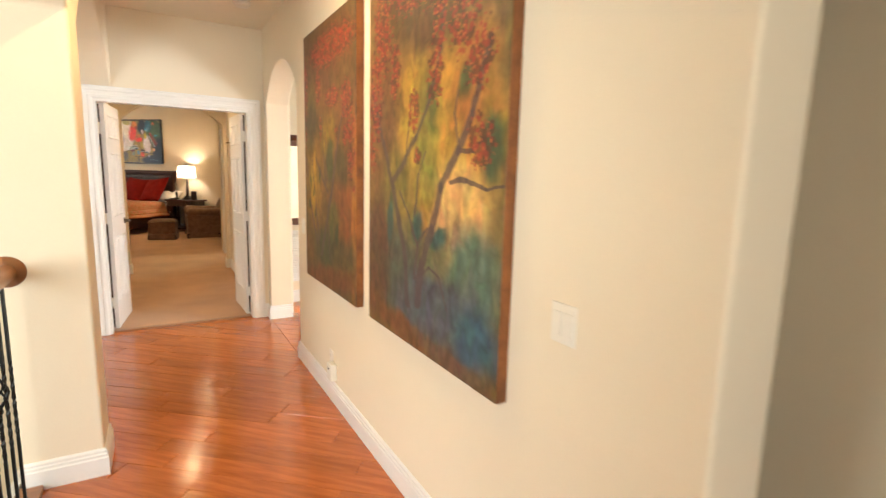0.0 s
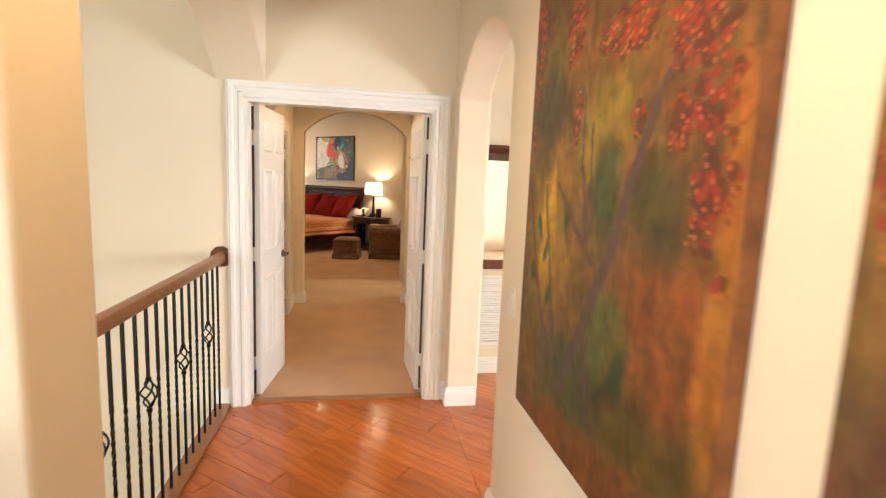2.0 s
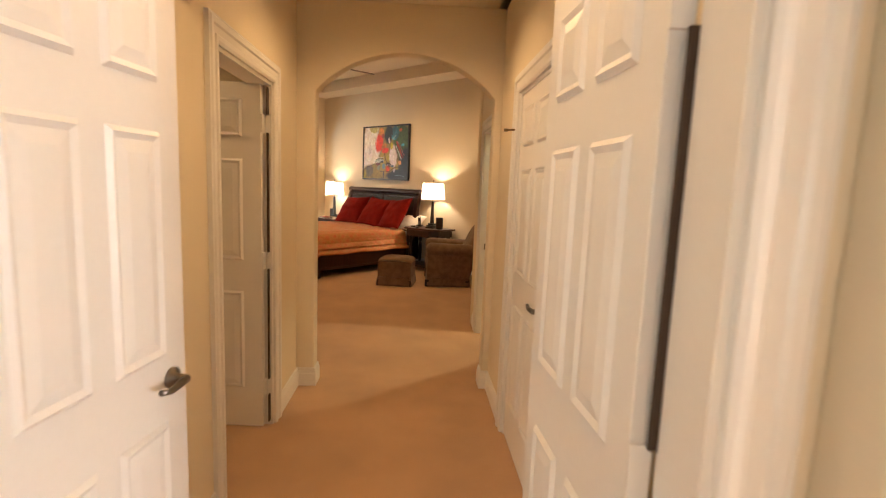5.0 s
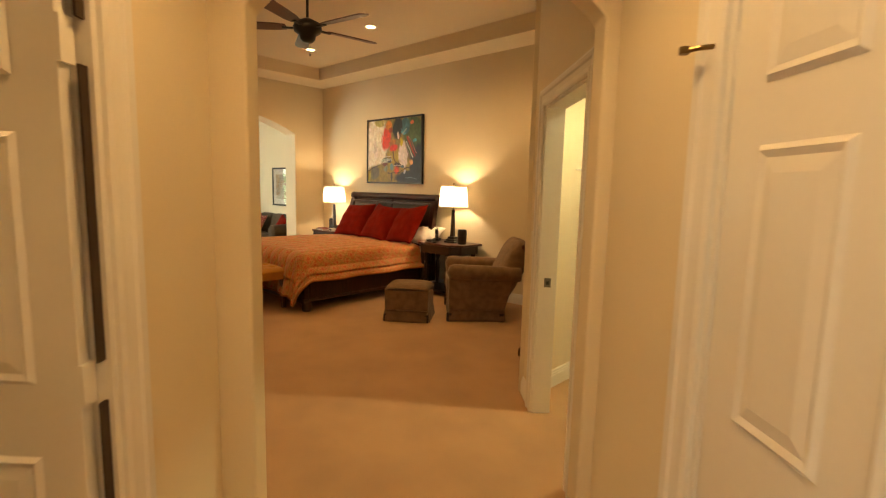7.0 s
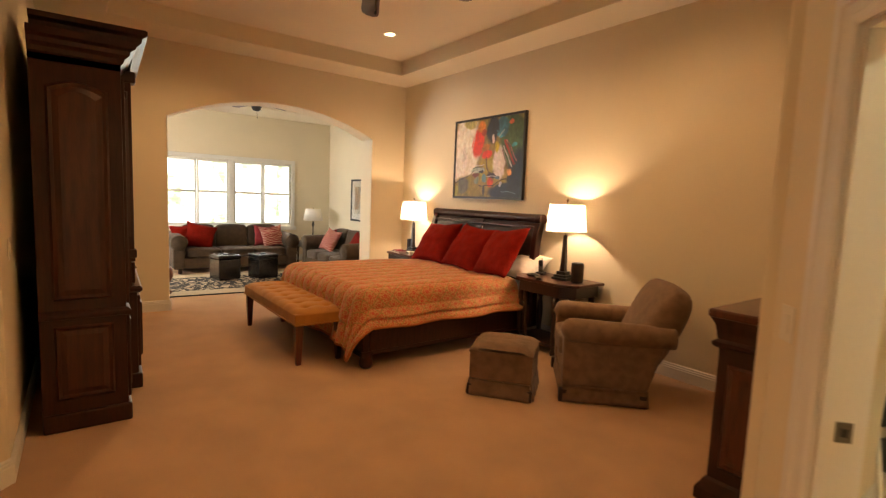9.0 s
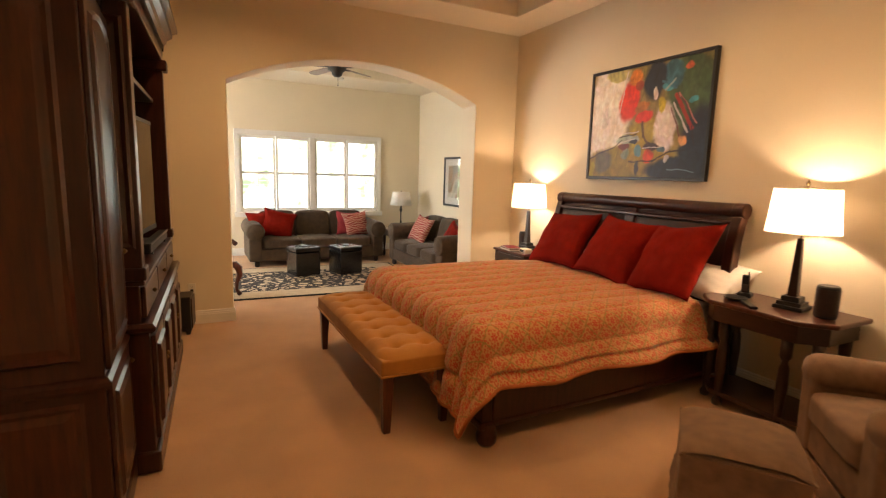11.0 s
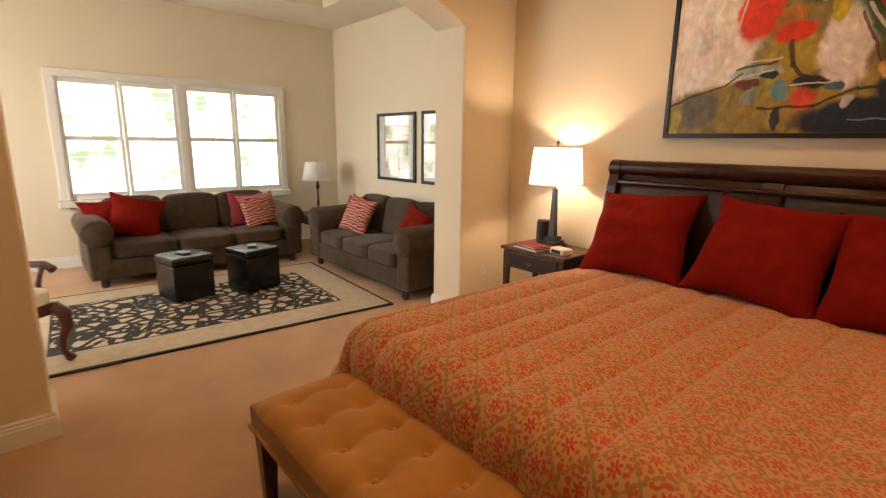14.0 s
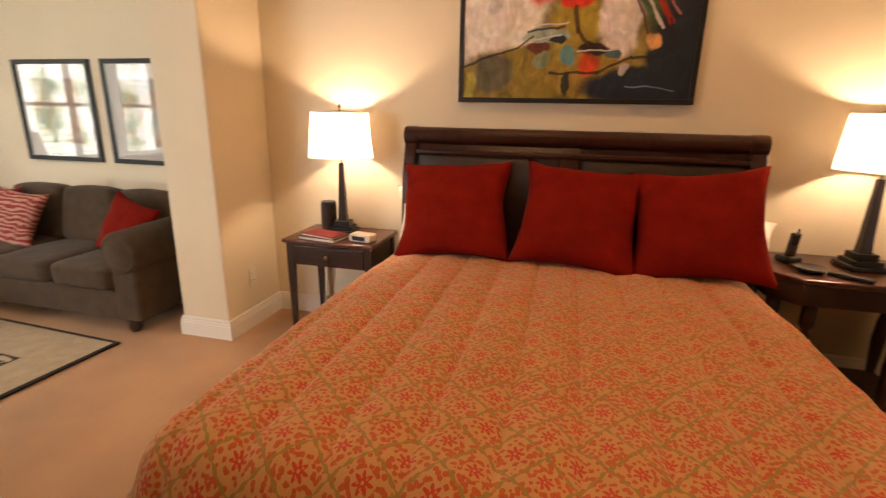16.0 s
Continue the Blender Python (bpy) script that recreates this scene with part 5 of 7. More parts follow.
    if dabs:
        dab, st, ov = n.new("ShaderNodeTexNoise"), n.new("ShaderNodeMapping"), n.new("ShaderNodeMix")
        st.inputs["Scale"].default_value, st.inputs["Rotation"].default_value = (1.5, 1, 0.8), (0, 0.5, 0)
        dab.inputs["Scale"].default_value, dab.inputs["Detail"].default_value, dab.inputs["Distortion"].default_value = dab_scale, 4, 0.8
        link(tc.outputs["Object"], st.inputs["Vector"])
        link(st.outputs["Vector"], dab.inputs["Vector"])
        gain = n.new("ShaderNodeBrightContrast")
        gain.inputs["Contrast"].default_value = 1.1
        link(dab.outputs["Color"], gain.inputs["Color"])
        ov.data_type, ov.blend_type = "RGBA", "OVERLAY"
        ov.inputs["Factor"].default_value = 0.75
        link(col, ov.inputs["A"])
        calm_hue = n.new("ShaderNodeHueSaturation")
        calm_hue.inputs["Saturation"].default_value = dabs
        link(gain.outputs["Color"], calm_hue.inputs["Color"])
        link(calm_hue.outputs["Color"], ov.inputs["B"])
        col = ov.outputs["Result"]
    for x, z, ang, ln_, wd, color in strokes:
        mp = n.new("ShaderNodeMapping")
        mp.vector_type = "TEXTURE"
        mp.inputs["Location"].default_value, mp.inputs["Rotation"].default_value = (x, 0, z), (0, -ang, 0)
        link(calm2.outputs["Vector"], mp.inputs["Vector"])
        sp = n.new("ShaderNodeSeparateXYZ")
        link(mp.outputs["Vector"], sp.inputs["Vector"])
        cl = calc("MINIMUM", calc("MAXIMUM", sp.outputs["X"], 0.0), ln_)
        dx = calc("SUBTRACT", sp.outputs["X"], cl)
        d = calc("SQRT", calc("ADD", calc("MULTIPLY", dx, dx), calc("MULTIPLY", sp.outputs["Z"], sp.outputs["Z"])))
        rg = n.new("ShaderNodeMapRange")
        rg.interpolation_type = "SMOOTHSTEP"
        rg.inputs["From Min"].default_value, rg.inputs["From Max"].default_value = wd * 0.62, wd * 0.34
        rg.inputs["To Max"].default_value = 0.85
        link(d, rg.inputs["Value"])
        col = over(rg.outputs["Result"], color)
    if blooms:
        mask = None
        for x, z, rx, rz in blooms:
            mp = n.new("ShaderNodeMapping")
            mp.vector_type = "TEXTURE"
            mp.inputs["Location"].default_value, mp.inputs["Scale"].default_value = (x, 0, z), (rx, 10, rz)
            link(calm2.outputs["Vector"], mp.inputs["Vector"])
            ln = n.new("ShaderNodeVectorMath")
            ln.operation = "LENGTH"
            link(mp.outputs["Vector"], ln.inputs[0])
            f = calc("SUBTRACT", 1.55, ln.outputs["Value"])
            mask = f if mask is None else calc("MAXIMUM", mask, f)
        for scale, reach, color in ((26, 0.78, (0.075, 0.018, 0.012)), (38, 0.66, (0.25, 0.020, 0.014)), (52, 0.44, (0.42, 0.11, 0.03))):
            vo = n.new("ShaderNodeTexVoronoi")
            vo.inputs["Scale"].default_value = scale
            link(calm2.outputs["Vector"], vo.inputs["Vector"])
            lim = calc("MULTIPLY", calc("MINIMUM", mask, 0.8), reach)
            fac = calc("MULTIPLY", calc("SUBTRACT", lim, vo.outputs["Distance"]), 6.0)
            fac = calc("MINIMUM", calc("MAXIMUM", fac, 0.0), 0.8)
            col = over(fac, color)
    hs, fr = n.new("ShaderNodeHueSaturation"), n.new("ShaderNodeMapRange")
    fr.inputs["From Min"].default_value, fr.inputs["From Max"].default_value = 0.25, 0.75
    fr.inputs["To Min"].default_value, fr.inputs["To Max"].default_value = contrast
    link(fine.outputs["Fac"], fr.inputs["Value"])
    link(fr.outputs["Result"], hs.inputs["Value"])
    link(col, hs.inputs["Color"])
    link(hs.outputs["Color"], b.inputs["Base Color"])
    bp = n.new("ShaderNodeBump")
    bp.inputs["Strength"].default_value, bp.inputs["Distance"].default_value = relief, 0.002
    link(fine.outputs["Fac"], bp.inputs["Height"])
    link(bp.outputs["Normal"], b.inputs["Normal"])
    return m


EDGE = material("painted_canvas_edge", (0.27, 0.095, 0.02), 0.5, vary=0.2, scale=9, bump=0.15, second=(0.13, 0.045, 0.012))


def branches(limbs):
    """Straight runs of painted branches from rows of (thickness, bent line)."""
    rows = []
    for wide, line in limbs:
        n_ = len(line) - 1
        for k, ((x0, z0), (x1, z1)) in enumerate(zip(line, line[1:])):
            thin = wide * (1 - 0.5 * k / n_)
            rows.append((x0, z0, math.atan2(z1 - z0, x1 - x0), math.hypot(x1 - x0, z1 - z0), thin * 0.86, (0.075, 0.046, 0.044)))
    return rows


def tree_painting(u0, u1, mat, label):
    """Canvas on the hall wall. Local: x to the viewer's right, z up from the lower edge, front at -y."""
    w, h = u1 - u0, 1.58
    m = HALL @ pose(0.955, (u0 + u1) / 2, 0.765, 0, 0, -90)
    ob = thing("painting", m, label, "painting", "flowering tree paintings in the hall")
    part("stretcher", box(-w / 2, w / 2, -0.040, 0.0, 0, h), EDGE, ob, "orange-brown painted canvas edge", bevel=0.003)
    part("canvas", box(-w / 2 + 0.002, w / 2 - 0.002, -0.042, -0.0395, 0.002, h - 0.002), mat, ob, "oil-painted canvas of a flowering tree")
    return ob


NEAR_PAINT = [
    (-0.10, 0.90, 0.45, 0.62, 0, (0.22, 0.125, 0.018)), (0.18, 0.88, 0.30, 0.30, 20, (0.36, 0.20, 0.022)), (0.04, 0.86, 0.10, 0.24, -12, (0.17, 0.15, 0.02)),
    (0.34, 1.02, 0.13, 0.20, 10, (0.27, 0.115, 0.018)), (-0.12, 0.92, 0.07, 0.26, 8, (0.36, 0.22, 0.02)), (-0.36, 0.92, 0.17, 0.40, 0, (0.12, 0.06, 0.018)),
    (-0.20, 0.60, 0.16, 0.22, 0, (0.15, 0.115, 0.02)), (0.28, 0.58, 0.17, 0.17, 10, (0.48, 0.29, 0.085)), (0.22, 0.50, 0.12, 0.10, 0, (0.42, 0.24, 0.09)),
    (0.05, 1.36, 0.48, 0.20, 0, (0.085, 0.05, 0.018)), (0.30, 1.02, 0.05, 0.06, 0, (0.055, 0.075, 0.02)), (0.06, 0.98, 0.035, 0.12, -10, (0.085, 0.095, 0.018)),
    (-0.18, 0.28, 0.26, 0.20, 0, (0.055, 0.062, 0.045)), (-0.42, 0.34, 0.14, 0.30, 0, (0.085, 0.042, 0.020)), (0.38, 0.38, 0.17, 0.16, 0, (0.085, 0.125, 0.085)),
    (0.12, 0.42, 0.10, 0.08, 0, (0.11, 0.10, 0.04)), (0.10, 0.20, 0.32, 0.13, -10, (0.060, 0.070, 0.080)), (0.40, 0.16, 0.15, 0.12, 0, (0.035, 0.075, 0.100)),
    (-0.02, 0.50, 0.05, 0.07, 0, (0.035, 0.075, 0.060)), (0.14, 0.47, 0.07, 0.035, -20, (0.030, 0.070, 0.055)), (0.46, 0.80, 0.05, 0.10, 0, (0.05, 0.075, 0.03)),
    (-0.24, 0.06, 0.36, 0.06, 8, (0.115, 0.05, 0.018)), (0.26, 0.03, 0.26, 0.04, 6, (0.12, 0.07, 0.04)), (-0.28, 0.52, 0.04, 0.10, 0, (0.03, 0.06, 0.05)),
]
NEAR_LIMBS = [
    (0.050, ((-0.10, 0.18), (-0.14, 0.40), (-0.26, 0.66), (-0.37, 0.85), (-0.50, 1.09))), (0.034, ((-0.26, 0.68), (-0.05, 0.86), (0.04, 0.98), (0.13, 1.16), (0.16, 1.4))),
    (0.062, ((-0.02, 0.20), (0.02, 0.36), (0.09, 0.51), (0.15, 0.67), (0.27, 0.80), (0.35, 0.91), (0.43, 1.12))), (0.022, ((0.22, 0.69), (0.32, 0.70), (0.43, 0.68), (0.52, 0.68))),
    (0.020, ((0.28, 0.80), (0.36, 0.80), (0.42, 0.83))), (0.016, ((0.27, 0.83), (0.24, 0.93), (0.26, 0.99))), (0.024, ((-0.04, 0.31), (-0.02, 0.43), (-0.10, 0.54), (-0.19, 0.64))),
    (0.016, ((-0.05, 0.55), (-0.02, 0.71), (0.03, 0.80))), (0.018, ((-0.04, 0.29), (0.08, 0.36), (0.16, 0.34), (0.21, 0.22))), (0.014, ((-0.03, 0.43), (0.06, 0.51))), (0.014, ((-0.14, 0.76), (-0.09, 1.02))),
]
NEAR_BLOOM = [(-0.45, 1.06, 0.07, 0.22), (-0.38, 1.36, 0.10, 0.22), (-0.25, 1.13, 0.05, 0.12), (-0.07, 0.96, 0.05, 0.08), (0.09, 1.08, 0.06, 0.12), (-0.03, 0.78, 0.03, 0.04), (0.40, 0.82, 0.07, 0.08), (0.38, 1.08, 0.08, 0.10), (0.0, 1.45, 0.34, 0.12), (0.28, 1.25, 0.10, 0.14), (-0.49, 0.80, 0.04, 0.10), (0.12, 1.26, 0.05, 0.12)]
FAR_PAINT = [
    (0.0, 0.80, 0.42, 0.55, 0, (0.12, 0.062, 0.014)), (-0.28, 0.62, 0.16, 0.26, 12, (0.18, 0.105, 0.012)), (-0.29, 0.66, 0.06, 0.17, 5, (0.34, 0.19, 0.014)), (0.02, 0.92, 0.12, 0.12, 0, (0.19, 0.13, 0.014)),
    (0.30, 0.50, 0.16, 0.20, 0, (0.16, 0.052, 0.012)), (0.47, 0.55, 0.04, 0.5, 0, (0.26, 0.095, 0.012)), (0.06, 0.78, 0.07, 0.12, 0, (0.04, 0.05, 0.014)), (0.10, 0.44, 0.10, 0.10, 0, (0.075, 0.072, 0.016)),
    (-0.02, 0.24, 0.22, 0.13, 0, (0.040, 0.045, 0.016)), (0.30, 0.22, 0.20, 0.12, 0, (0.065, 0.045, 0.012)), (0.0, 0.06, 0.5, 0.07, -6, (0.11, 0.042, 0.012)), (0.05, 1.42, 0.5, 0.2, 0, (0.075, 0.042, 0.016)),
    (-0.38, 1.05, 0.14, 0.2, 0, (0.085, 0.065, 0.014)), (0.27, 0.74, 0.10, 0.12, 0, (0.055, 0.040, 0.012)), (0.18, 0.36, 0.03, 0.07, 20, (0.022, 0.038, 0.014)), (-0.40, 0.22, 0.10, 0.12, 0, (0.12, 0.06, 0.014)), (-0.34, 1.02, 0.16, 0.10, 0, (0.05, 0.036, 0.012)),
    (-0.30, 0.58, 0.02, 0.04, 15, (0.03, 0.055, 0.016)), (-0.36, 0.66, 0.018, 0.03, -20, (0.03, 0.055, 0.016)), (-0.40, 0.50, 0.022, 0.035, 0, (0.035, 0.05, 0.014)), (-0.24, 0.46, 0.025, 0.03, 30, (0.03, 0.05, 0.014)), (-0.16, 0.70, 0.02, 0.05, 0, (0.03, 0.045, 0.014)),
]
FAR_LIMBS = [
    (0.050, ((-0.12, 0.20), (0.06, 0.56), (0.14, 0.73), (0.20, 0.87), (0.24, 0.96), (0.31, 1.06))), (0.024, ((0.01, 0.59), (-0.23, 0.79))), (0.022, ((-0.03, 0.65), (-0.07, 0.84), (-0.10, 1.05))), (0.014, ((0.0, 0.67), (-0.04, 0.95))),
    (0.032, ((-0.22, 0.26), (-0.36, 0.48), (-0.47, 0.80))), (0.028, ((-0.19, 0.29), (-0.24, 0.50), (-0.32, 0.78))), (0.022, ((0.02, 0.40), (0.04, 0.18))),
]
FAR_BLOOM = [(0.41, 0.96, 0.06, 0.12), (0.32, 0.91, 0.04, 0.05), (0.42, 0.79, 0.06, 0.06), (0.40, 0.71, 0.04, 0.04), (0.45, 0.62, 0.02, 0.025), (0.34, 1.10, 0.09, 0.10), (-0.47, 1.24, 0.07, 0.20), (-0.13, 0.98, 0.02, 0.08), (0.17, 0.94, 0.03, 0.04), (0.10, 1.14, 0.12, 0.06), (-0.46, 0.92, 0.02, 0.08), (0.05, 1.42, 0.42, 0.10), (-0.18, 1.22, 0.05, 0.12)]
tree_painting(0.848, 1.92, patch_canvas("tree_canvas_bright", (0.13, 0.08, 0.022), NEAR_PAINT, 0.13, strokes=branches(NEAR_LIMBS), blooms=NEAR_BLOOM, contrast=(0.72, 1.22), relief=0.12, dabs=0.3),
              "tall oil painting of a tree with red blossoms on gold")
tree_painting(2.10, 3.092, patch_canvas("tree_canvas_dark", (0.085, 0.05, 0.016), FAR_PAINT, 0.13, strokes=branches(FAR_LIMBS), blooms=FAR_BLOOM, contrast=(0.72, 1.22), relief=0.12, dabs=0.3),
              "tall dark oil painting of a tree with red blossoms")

# abstract painting over the bed
CREAM, SCARLET, NAVY, OLIVE = (0.76, 0.68, 0.60), (0.66, 0.035, 0.010), (0.010, 0.016, 0.028), (0.22, 0.155, 0.022)
ABSTRACT_BG = [
    (-0.42, 0.66, 0.26, 0.46, 0, CREAM), (-0.58, 0.50, 0.14, 0.34, 0, (0.78, 0.70, 0.64)), (-0.33, 0.98, 0.14, 0.06, 0, (0.40, 0.36, 0.14)), (-0.46, 0.58, 0.05, 0.10, 10, (0.58, 0.52, 0.50)),
    (0.46, 0.74, 0.22, 0.32, 0, (0.045, 0.085, 0.035)), (0.27, 0.90, 0.12, 0.12, 0, (0.03, 0.12, 0.17)), (0.10, 0.88, 0.12, 0.17, 0, NAVY), (-0.30, 0.14, 0.42, 0.17, 0, OLIVE),
    (0.06, 0.40, 0.20, 0.16, 0, (0.33, 0.235, 0.03)), (0.10, 0.16, 0.24, 0.15, 0, (0.27, 0.18, 0.03)), (0.56, 0.28, 0.16, 0.34, 10, NAVY), (0.40, 0.09, 0.34, 0.10, 0, NAVY),
]
ABSTRACT_FG = [
    (-0.17, 0.72, 0.11, 0.18, 10, SCARLET), (0.0, 0.57, 0.09, 0.055, -8, SCARLET), (-0.11, 0.93, 0.07, 0.06, 0, (0.50, 0.16, 0.02)), (-0.02, 0.66, 0.08, 0.04, -20, (0.40, 0.14, 0.025)),
    (-0.06, 0.86, 0.04, 0.05, 0, (0.28, 0.05, 0.015)), (0.24, 0.46, 0.11, 0.20, -6, (0.70, 0.62, 0.58)), (0.19, 0.66, 0.035, 0.07, 0, (0.46, 0.38, 0.03)), (0.43, 0.34, 0.04, 0.05, 0, (0.56, 0.30, 0.12)),
    (0.12, 0.76, 0.03, 0.045, 0, (0.74, 0.62, 0.56)), (0.48, 0.66, 0.05, 0.03, 0, (0.04, 0.26, 0.30)), (0.44, 0.95, 0.035, 0.03, 0, (0.45, 0.10, 0.04)), (0.25, 0.80, 0.06, 0.03, 20, (0.05, 0.25, 0.32)),
    (-0.16, 0.37, 0.13, 0.045, 4, (0.30, 0.36, 0.31)), (-0.09, 0.34, 0.05, 0.022, 0, NAVY), (-0.20, 0.30, 0.06, 0.03, 0, (0.10, 0.025, 0.015)), (0.11, 0.30, 0.08, 0.035, 0, (0.028, 0.012, 0.012)),
    (0.08, 0.21, 0.06, 0.06, 0, (0.56, 0.06, 0.015)), (-0.03, 0.27, 0.035, 0.04, 0, (0.10, 0.24, 0.26)), (-0.18, 0.24, 0.05, 0.04, 0, (0.18, 0.24, 0.14)), (-0.46, 0.17, 0.12, 0.11, 0, (0.10, 0.085, 0.045)),
    (0.27, 0.18, 0.022, 0.035, 15, (0.40, 0.38, 0.38)), (0.22, 0.27, 0.05, 0.03, 0, (0.05, 0.10, 0.13)), (-0.04, 0.10, 0.02, 0.08, 0, (0.03, 0.028, 0.02)), (-0.61, 0.10, 0.03, 0.08, 0, (0.30, 0.27, 0.03)),
]
INK, BLOOD, CHALK = (0.018, 0.012, 0.012), (0.42, 0.022, 0.014), (0.66, 0.62, 0.60)
ABSTRACT_STROKES = [
    (-0.64, 0.21, 0.35, 0.17, 0.016, INK), (-0.48, 0.27, 0.22, 0.17, 0.013, INK), (-0.31, 0.31, 0.7, 0.10, 0.012, INK), (-0.26, 0.40, 0.10, 0.20, 0.012, INK), (-0.24, 0.35, 0.16, 0.16, 0.010, CHALK),
    (-0.22, 0.43, 0.05, 0.18, 0.010, CHALK), (0.00, 0.52, -1.45, 0.12, 0.026, (0.06, 0.022, 0.012)), (0.015, 0.41, -0.95, 0.11, 0.022, (0.06, 0.022, 0.012)), (-0.12, 0.17, 0.0, 0.26, 0.016, INK), (0.14, 0.17, 0.45, 0.20, 0.014, INK),
    (0.32, 0.25, 0.05, 0.14, 0.016, INK), (0.33, 0.72, -1.02, 0.34, 0.034, BLOOD), (0.36, 0.73, -0.95, 0.32, 0.018, (0.60, 0.20, 0.16)), (0.31, 0.66, -1.02, 0.30, 0.016, CHALK), (0.38, 0.70, -0.98, 0.30, 0.014, INK),
    (0.29, 0.62, -1.15, 0.26, 0.014, (0.12, 0.02, 0.025)), (0.02, 0.285, 0.05, 0.22, 0.009, CHALK), (0.30, 0.10, -0.08, 0.26, 0.008, (0.20, 0.30, 0.36)), (-0.28, 0.62, 1.4, 0.38, 0.012, CHALK), (0.50, 0.45, -1.3, 0.16, 0.012, INK),
    (0.18, 0.86, -0.5, 0.16, 0.022, (0.04, 0.16, 0.24)), (0.22, 0.78, 0.7, 0.12, 0.018, (0.30, 0.40, 0.42)),
]


def framed(name, m, w, h, frame_w, frame_d, mat, frame_mat, label, inset=0.0, mount=None, group=""):
    """Hung picture. Local: x across, z up from the lower edge, front at -y, wall at y = 0."""
    ob = thing(name, m, label, "picture", group)
    o, i = w / 2, w / 2 - frame_w
    for nm, b in (("frame_bar", (-o, o, 0, frame_w)), ("frame_bar", (-o, o, h - frame_w, h)), ("frame_bar", (-o, -i, frame_w, h - frame_w)), ("frame_bar", (i, o, frame_w, h - frame_w))):
        part(nm, box(b[0], b[1], -frame_d, 0, b[2], b[3]), frame_mat, ob, bevel=0.003)
    if mount:
        part("mount", box(-i, i, -frame_d + 0.018, -0.006, frame_w, h - frame_w), mount, ob, "white picture mount")
        part("print", box(-i + inset, i - inset, -frame_d + 0.0165, -0.008, frame_w + inset, h - frame_w - inset), mat, ob, "muted printed picture")
        g = part("glass", box(-i, i, -frame_d + 0.008, -frame_d + 0.010, frame_w, h - frame_w), PICTURE_GLASS, ob, "clear reflecting glass")
        g.visible_shadow = False
    else:
        part("canvas", box(-i, i, -frame_d + 0.012, -0.004, frame_w, h - frame_w), mat, ob, "abstract paint in red, cream, olive and navy")
    return ob


ab = framed("abstract_painting", pose(-10.014, 9.65, 1.552), 1.345, 1.05, 0.028, 0.045, patch_canvas("abstract_canvas", (0.22, 0.17, 0.05), ABSTRACT_BG + ABSTRACT_FG, 0.11, 0.45, (0.8, 1.15), (1.2, 0.85), strokes=ABSTRACT_STROKES, dabs=0.15, dab_scale=9), BLACK, "abstract painting in a thin black frame above the bed")
MOUNT = material("white_mount_card", (0.78, 0.77, 0.73), 0.7, vary=0.02)
PRINT = art_canvas("muted_print", [(0.10, 0.11, 0.10), (0.35, 0.33, 0.28), (0.42, 0.2, 0.08), (0.6, 0.55, 0.45), (0.2, 0.26, 0.2)], 2.2, 4.0)
for x in (-14.55, -13.55):
    framed("framed_print", pose(x, 10.15, 0.99), 0.87, 0.89, 0.04, 0.03, PRINT, BLACK, "framed muted print with a white mount behind glass", 0.12, MOUNT, "prints over the small sofa")

# ---- sitting room ----
def sofa(m, length, label, group="sofas in the sitting room"):
    """Local: faces -y, back at +y, x across."""
    ob = thing("sofa", m, label, "sofa", group)
    L, D, arm = length / 2, 0.48, 0.25
    part("base", box(-L + 0.06, L - 0.06, -D + 0.03, D - 0.04, 0.09, 0.29), SOFA, ob, bevel=0.02)
    part("back_frame", box(-L + 0.10, L - 0.10, D - 0.20, D, 0.09, 0.70), SOFA, ob, bevel=0.05, segments=4)
    inner = 2 * (L - arm)
    for k in range(3):
        x = -L + arm + inner * (k + 0.5) / 3
        part("seat_cushion", puff(inner / 3 - 0.006, 0.66, 0.16, k), SOFA, ob, m=pose(x, -0.14, 0.285), smooth=True)
        part("back_cushion", puff(inner / 3 - 0.01, 0.22, 0.43, k + 5, 0.05), SOFA, ob, m=pose(x, 0.17, 0.42, -12), smooth=True)
    for sx in (-1, 1):
        cx = sx * (L - 0.13)
        part("arm_panel", box(cx - 0.10, cx + 0.10, -D + 0.02, D - 0.03, 0.09, 0.55), SOFA, ob, bevel=0.03, segments=3)
        part("arm_roll", tube([(cx, -D, 0.565), (cx, -D + 0.03, 0.565), (cx, D - 0.06, 0.585)], [0.13, 0.145, 0.145], 22), SOFA, ob, smooth=True, bevel=0.012)
        part("arm_front", lathe([(0.0, 0.0), (0.10, 0.0), (0.11, -0.012), (0.06, -0.016), (0.05, -0.006), (0.0, -0.006)], 22), SOFA, ob, "scroll of the rolled arm", m=pose(cx, -D - 0.004, 0.565, -90) @ pose(0, 0, 0, 180), smooth=True)
        for y in (-D + 0.08, D - 0.1):
            part("foot", lathe([(0.03, 0), (0.042, 0.03), (0.036, 0.07), (0.045, 0.092)], 14, centre=(cx - sx * 0.02, y)), WALNUT, ob, smooth=True)
    return ob


sofa(pose(-15.38, 7.80, 0, 0, 0, 90), 2.30, "grey-brown three-seat sofa with rolled arms under the window")
sofa(pose(-13.68, 9.40, 0, 0, 0, 0), 2.10, "grey-brown rolled-arm sofa along the side wall")


